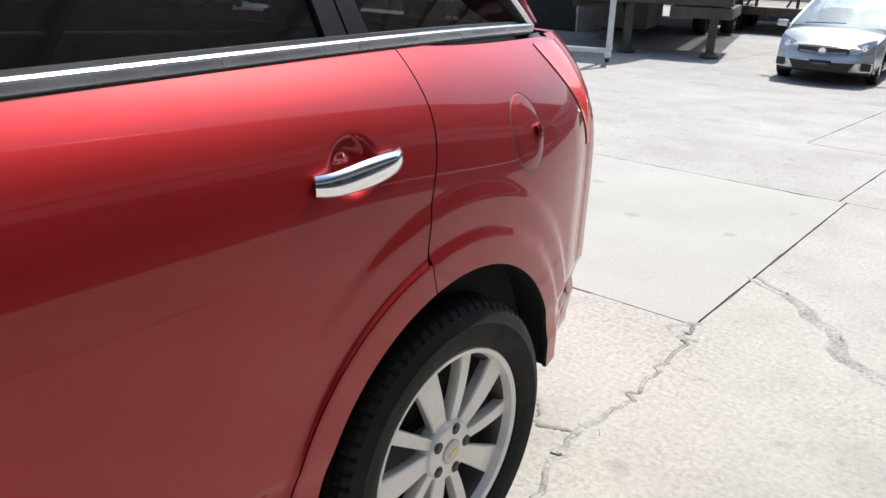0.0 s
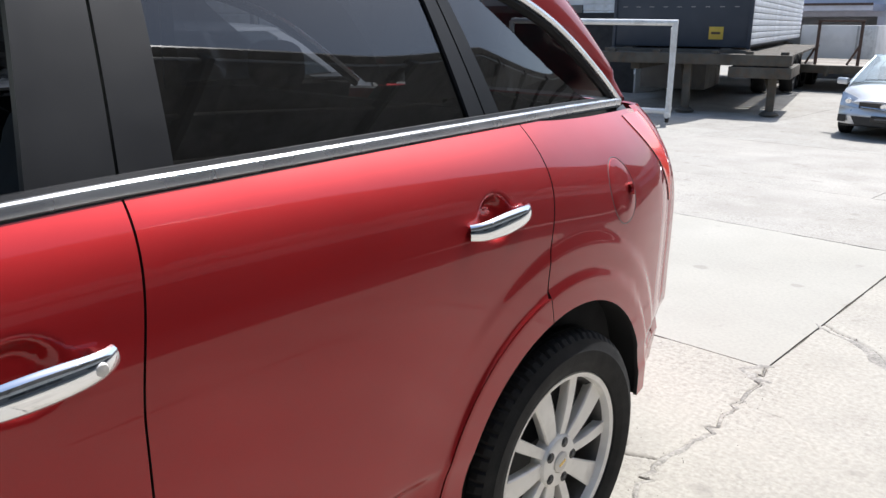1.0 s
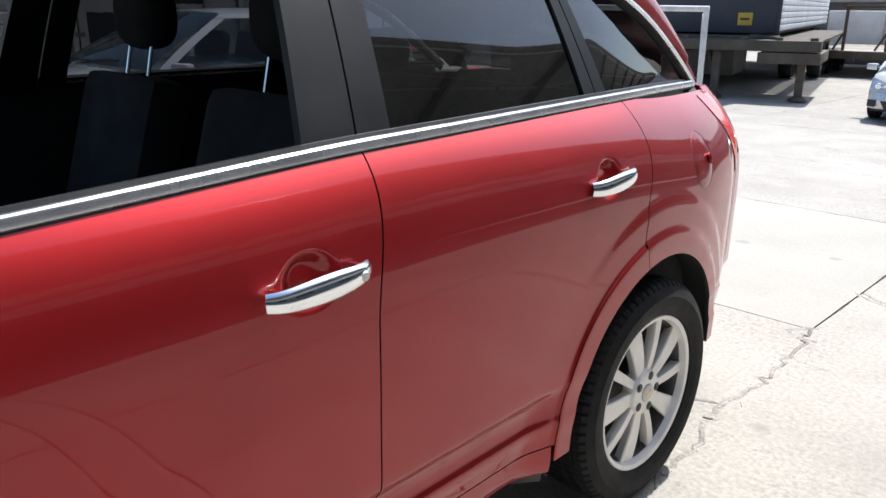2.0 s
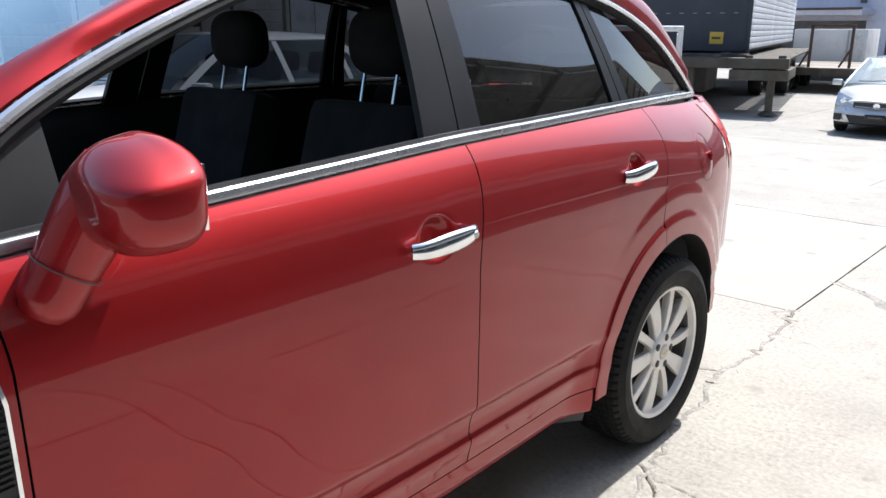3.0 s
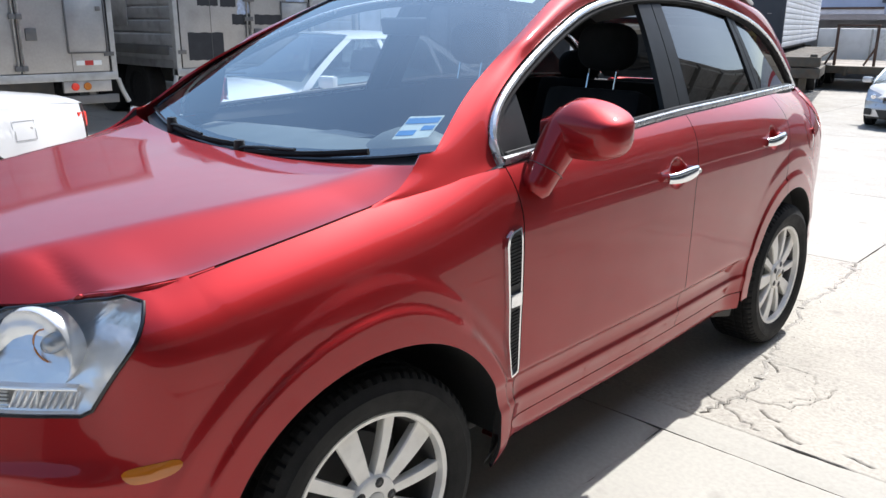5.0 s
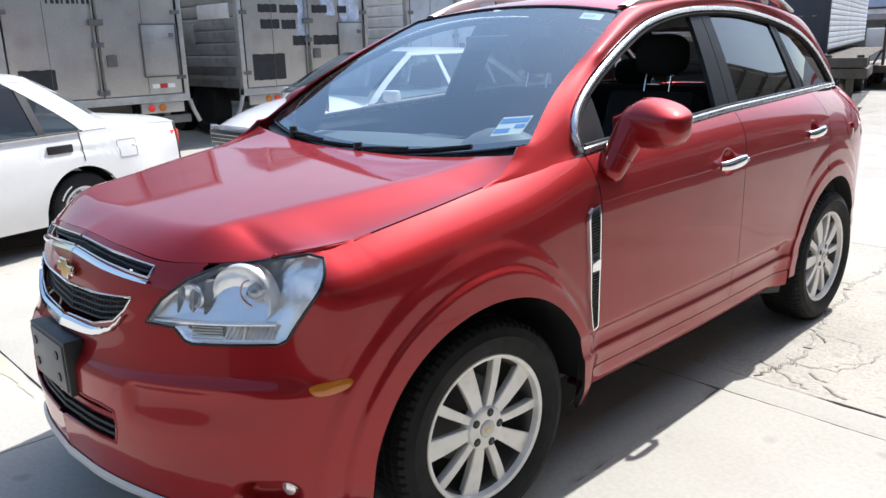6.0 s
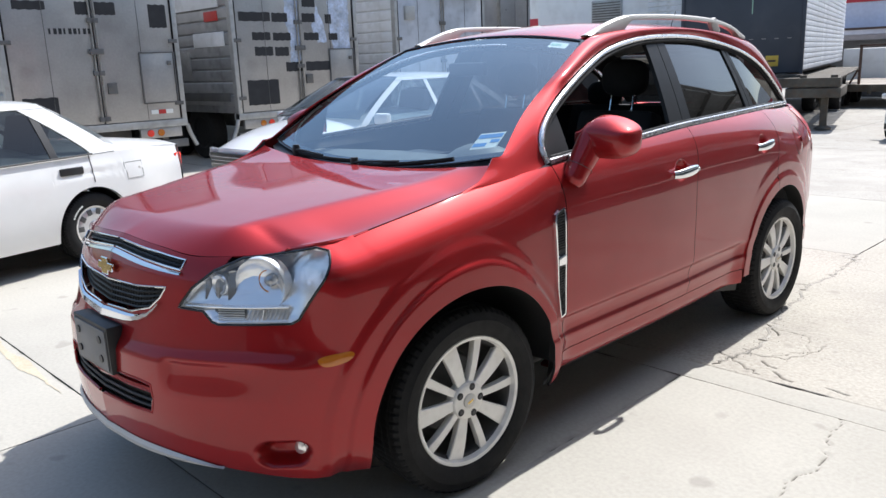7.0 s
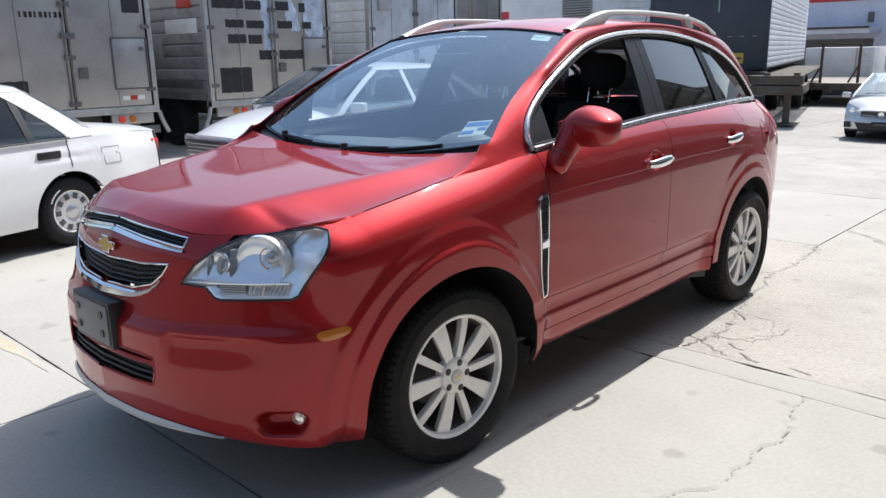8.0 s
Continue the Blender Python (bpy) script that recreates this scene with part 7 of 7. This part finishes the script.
box_part("sign_bar", (-0.66, 0.0135, 1.31), (-0.50, 0.018, 1.35), BROWN, dt, "worn bar on the sign", 0.0005)
box_part("paint_streak", (-1.02, 0.018, 2.30), (-1.0, 0.029, 2.75), GREEN_INK, dt, "", 0.001)
for x in (-2.1, -0.35):
    box_part("chassis_beam", (x - 0.09, -0.2, 0.78), (x + 0.09, 11.0, 1.07), RUST, dt, "rusty chassis beam")
for k in range(6):
    box_part("cross_member", (-2.4, 0.1 + k * 1.9, 0.86), (-0.02, 0.2 + k * 1.9, 1.0), RUST, dt)
box_part("front_bolster", (-2.5, -0.35, 0.86), (0.05, 0.05, 1.05), RUST, dt)
for s in (-2.2, -0.2):
    for yy in (8.6, 9.8):
        road_wheel(dt, s, yy, axis_x=False)

box_part("tool_locker", (-2.2, 1.3, 0.22), (-0.9, 2.6, 0.80), ALU_DARK, dt, "dark locker under the floor", 0.02)
for s in (-2.2, -0.2):
    road_wheel(dt, s, 4.2, axis_x=False)

# steel skeleton chassis on legs, in front
ch = thing("skeleton_chassis", "rusty olive steel container chassis standing on legs", "trailer", farther(1.15, Matrix.Translation((-3.15, 14.55, 0)) @ pose(0, 0, 0, 0, 0, 15.5)))
box_part("end_beam", (-3.1, -0.15, 0.82), (0.22, 0.20, 1.0), RUST, ch, "thick end beam", 0.012)
box_part("deck_plate", (-0.75, -0.18, 0.62), (0.24, 1.6, 0.80), RUST, ch, "", 0.012)
for x in (-0.05, -1.45):
    leg = part("landing_leg", beam((x, 0.05, 0.05), (x, 0.05, 0.86), 0.13, 0.13, 0.01), RUST, ch, "square landing leg")
    part("leg_foot", solid(moved(lathe([(0.0, 0.0), (0.16, 0.0), (0.16, 0.02), (0.09, 0.07), (0.0, 0.07)], 20, "z"), pose(x, 0.05, 0.001))), RUST, leg)
    part("leg_brace", beam((x, 0.10, 0.30), (x - 0.30, 0.9, 0.84), 0.06, 0.06, 0.006), RUST, ch)
for k in range(20):
    box_part("deck_board", (-3.05, 0.30 + k * 0.42, 0.955), (0.18, 0.61 + k * 0.42, 0.990), RUST, ch, "", 0.005)
for x in (-0.45, 0.1, -1.0, -2.0, -2.8):
    box_part("twist_lock", (x - 0.06, -0.10, 1.0), (x + 0.06, 0.06, 1.05), RUST, ch)
for x in (-2.4, -0.3):
    box_part("long_beam", (x - 0.08, 0.1, 0.70), (x + 0.08, 9.0, 0.95), RUST, ch)
for yy in (5.5, 6.7):
    for x in (-2.5, -0.25):
        road_wheel(ch, x, yy, 0.46, axis_x=False)

# flatbed behind, with a plank deck, headboard frame and a white box
fb = thing("flatbed_trailer", "low flatbed trailer with worn planks and brown headboard frame", "trailer", farther(1.12, Matrix.Translation((-4.0, 21.6, -0.06)) @ pose(0, 0, 0, 0, 0, 5)))
for k in range(14):
    box_part("plank", (-1.9, 0.05 + k * 0.33, 0.56), (1.6, 0.36 + k * 0.33, 0.60), PLANK, fb, "", 0.006)
box_part("side_rail", (-1.95, -0.05, 0.42), (1.65, 0.05, 0.61), RUST, fb, "dented steel edge", 0.012)
for x in (-1.6, 1.3):
    box_part("chassis_beam", (x - 0.08, 0.0, 0.30), (x + 0.08, 4.6, 0.54), RUST, fb)
for x in (-1.6, -0.6, 0.4, 1.4):
    box_part("stake_pocket", (x - 0.05, -0.10, 0.36), (x + 0.05, -0.05, 0.60), RUST, fb)
for x in (-1.5, 1.2):
    for yy in (1.0, 2.2):
        road_wheel(fb, x, yy, 0.30, axis_x=False)
for x in (-0.98, -0.02):
    part("headboard_post", beam((x, 0.4, 0.60), (x, 0.4, 1.64), 0.07, 0.05, 0.006), BROWN, fb, "brown steel post")
    part("headboard_stay", beam((x - 0.02, 0.42, 1.05), (x - 0.28, 0.6, 0.61), 0.04, 0.04, 0.005), BROWN, fb)
part("headboard_bar", beam((-1.02, 0.4, 1.64), (0.02, 0.4, 1.64), 0.07, 0.05, 0.006), BROWN, fb, "brown top bar")
wbx = thing("white_storage_box", "white storage container with a panelled door", "container", Matrix.Translation((-5.6, 30.0, -0.3)) @ pose(0, 0, 0, 0, 0, 5))
box_part("box_shell", (-2.6, 0.0, 0.4), (-0.25, 2.2, 1.78), WHITE_WALL, wbx, "", 0.02)
box_part("door", (-0.75, -0.03, 0.5), (-0.32, 0.0, 1.72), WHITE_STEEL, wbx, "panelled white door")
box_part("skid", (-2.6, 0.0, -0.014), (-0.25, 0.3, 0.4), ALU_DARK, wbx)
box_part("edge_post", (-0.86, -0.045, 0.42), (-0.80, 0.0, 1.77), ALU_LIGHT, wbx)

# white tube frame on the ground
gf = thing("white_tube_frame", "white painted tube frame with a slanting brace", "frame", farther(1.10, Matrix.Translation((-3.95, 12.45, 0)) @ pose(0, 0, 0, 0, 0, 20)))
part("upright", tube([(0, 0, 0.08), (0, 0, 1.50)], 0.045, 12), WHITE_STEEL, gf)
part("brace", tube([(-0.10, 0.85, 0.10), (-0.02, 0.02, 1.42)], 0.040, 12), WHITE_STEEL, gf)
part("top_bar", tube([(0.04, 0, 1.50), (-2.6, 0, 1.52)], 0.045, 12), WHITE_STEEL, gf)
part("base_bar", tube([(0.0, -0.12, 0.12), (-0.12, 1.05, 0.12)], 0.045, 12), WHITE_STEEL, gf)
part("base_rail", tube([(-0.05, 0.5, 0.12), (-2.6, 0.5, 0.12)], 0.045, 12), WHITE_STEEL, gf)
part("upright", tube([(-2.6, 0, 0.08), (-2.6, 0, 1.52)], 0.045, 12), WHITE_STEEL, gf)
part("brace", tube([(-2.7, 0.85, 0.10), (-2.62, 0.02, 1.42)], 0.040, 12), WHITE_STEEL, gf)
for x, y in ((0.0, -0.05), (-0.1, 0.95), (-2.6, 0.0), (-2.7, 0.95)):
    part("castor", solid(moved(lathe([(0.0, -0.025), (0.06, -0.025), (0.065, -0.015), (0.065, 0.015), (0.06, 0.025), (0.0, 0.025)], 20), pose(x, y, 0.066))), RUBBER, gf)

# buildings that close the yard
wb_ = thing("white_clad_building", "white building with horizontal cladding and a vent grille", "building", Matrix.Translation((-14.5, 19.6, 0)))
box_part("wall", (0.0, 0.0, -0.3), (5.9, 5.0, 5.2), WHITE_WALL, wb_, "", 0.02)
slats(wb_, (4.2, 0.0), (1, 0), 0.2, 5.0, 1.7, 0.16, CLAD_WHITE, -0.03)
box_part("dark_base", (0.0, -0.06, 1.75), (4.2, 0.0, 1.95), ALU_DARK, wb_, "grey ledge")
# flat dark panel added: shade seen under the trailers, put into colour
box_part("open_bay", (0.0, -0.04, -0.3), (5.85, 0.0, 1.75), BAY_SHADE, wb_, "dark panel standing in for shade below the ledge", 0.01)
vg = box_part("vent_frame", (2.2, -0.05, 2.55), (3.3, 0.0, 3.25), ALU_LIGHT, wb_, "grey vent grille")
for k in range(8):
    box_part("vent_slat", (2.25, -0.075, 2.60 + k * 0.078), (3.25, -0.05, 2.635 + k * 0.078), ALU_DARK, vg, "", 0.003)

fw = thing("lilac_grey_building", "lilac-grey plastered building with a red band and open bay", "building", Matrix.Translation((0, 40.0, -0.45)))
box_part("upper_wall", (-44, 0.0, 2.30), (34, 6, 4.06), PLASTER, fw, "", 0.02)
box_part("red_band", (-44, -0.04, 4.06), (34, 6, 4.52), RED_BAND, fw, "dark red wall band", 0.02)
box_part("parapet", (-44, 0.0, 4.52), (34, 6, 6.4), WHITE_WALL, fw, "white wall above the band", 0.02)
box_part("ledge", (-13.5, -1.8, 2.52), (-8.4, 0.0, 2.80), PLASTER, fw, "concrete ledge over the bay", 0.02)
box_part("ledge_edge", (-13.5, -1.86, 2.74), (-8.4, -1.8, 2.84), BROWN, fw, "rusty ledge edge", 0.01)
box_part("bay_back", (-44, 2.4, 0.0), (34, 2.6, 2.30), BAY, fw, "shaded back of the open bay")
for x in (-19.0, -14.0, -8.2, -2.0, 4.0, 10.0, 16.0):
    box_part("column", (x - 0.45, -0.05, 0.0), (x + 0.45, 0.6, 2.30), PLASTER, fw, "plastered column", 0.02)
box_part("tan_wall", (-7.4, -0.25, 0.0), (20.0, -0.05, 2.02), PLASTER_TAN, fw, "tan wall in the bay", 0.02)
box_part("dark_lintel", (-7.4, -0.10, 2.10), (20.0, 0.0, 2.32), ALU_DARK, fw, "dark lintel")
box_part("low_wall", (-44, 0.4, 0.0), (-19.5, 0.7, 2.30), PLASTER, fw, "", 0.02)
box_part("pipe_stub", (-9.0, -0.10, 3.05), (-8.75, 0.0, 3.5), ALU_DARK, fw, "dark pipe stub")

# the side behind the camera: a workshop with a row of high windows under a light roof
ws_ = thing("workshop_building", "long grey workshop with high windows and open doors", "building", Matrix.Translation((8.2, 4.0, 0)))
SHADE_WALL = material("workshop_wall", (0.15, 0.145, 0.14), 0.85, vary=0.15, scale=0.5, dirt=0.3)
box_part("wall", (0.0, -26, -0.014), (0.35, 34, 2.9), SHADE_WALL, ws_, "", 0.02)
box_part("cladding", (-0.04, -26, 2.9), (0.35, 34, 4.80), WHITE_WALL, ws_, "pale sheet cladding", 0.02)
for z in (2.88, 3.9):
    box_part("wall_rail", (-0.16, -26, z), (-0.04, 34, z + 0.12), ALU_DARK, ws_, "dark steel rail")
for k in range(9):
    y = -22 + k * 5.0
    box_part("window", (-0.05, y, 1.2), (0.0, y + 2.6, 2.5), GLOSS_BLACK, ws_, "dark high window")
    for j in range(4):
        box_part("glazing_bar", (-0.09, y + j * 0.85, 1.2), (-0.05, y + j * 0.85 + 0.06, 2.5), ALU_DARK, ws_)
# open shed roof in front of it, rising towards the yard, on steel beams
roof_sheet = sheet([[(-4.0 + 4.0 * u, y, 5.75 - 0.9 * u) for y in (-26, -6, 14, 34)] for u in (0.0, 0.5, 1.0)])
part("shed_roof", roof_sheet, CLAD, ws_, "pale sheet roof", thick=0.05)
for k in range(16):
    part("roof_beam", beam((-3.95, -25.5 + 3.9 * k, 5.63), (0.0, -25.5 + 3.9 * k, 4.73), 0.12, 0.20), ALU_DARK, ws_, "dark steel beam")
for u in (0.04, 0.3, 0.56, 0.82):
    part("purlin", beam((-4.0 + 4.0 * u, -26, 5.67 - 0.9 * u), (-4.0 + 4.0 * u, 34, 5.67 - 0.9 * u), 0.07, 0.07), ALU, ws_, "steel purlin")
# out of view: added wall that keeps bright light off the car's nose
be = thing("unseen_end_wall", "unseen dark grey wall added to darken the red car's nose", "wall", Matrix.Translation((0, -14.0, 0)))
box_part("wall", (-40, -0.3, -0.014), (8.2, 0.0, 5.2), SHADE_WALL, be, "", 0.02)
box_part("coping", (-40, -0.38, 5.2), (8.2, 0.08, 5.32), ALU_DARK, be)
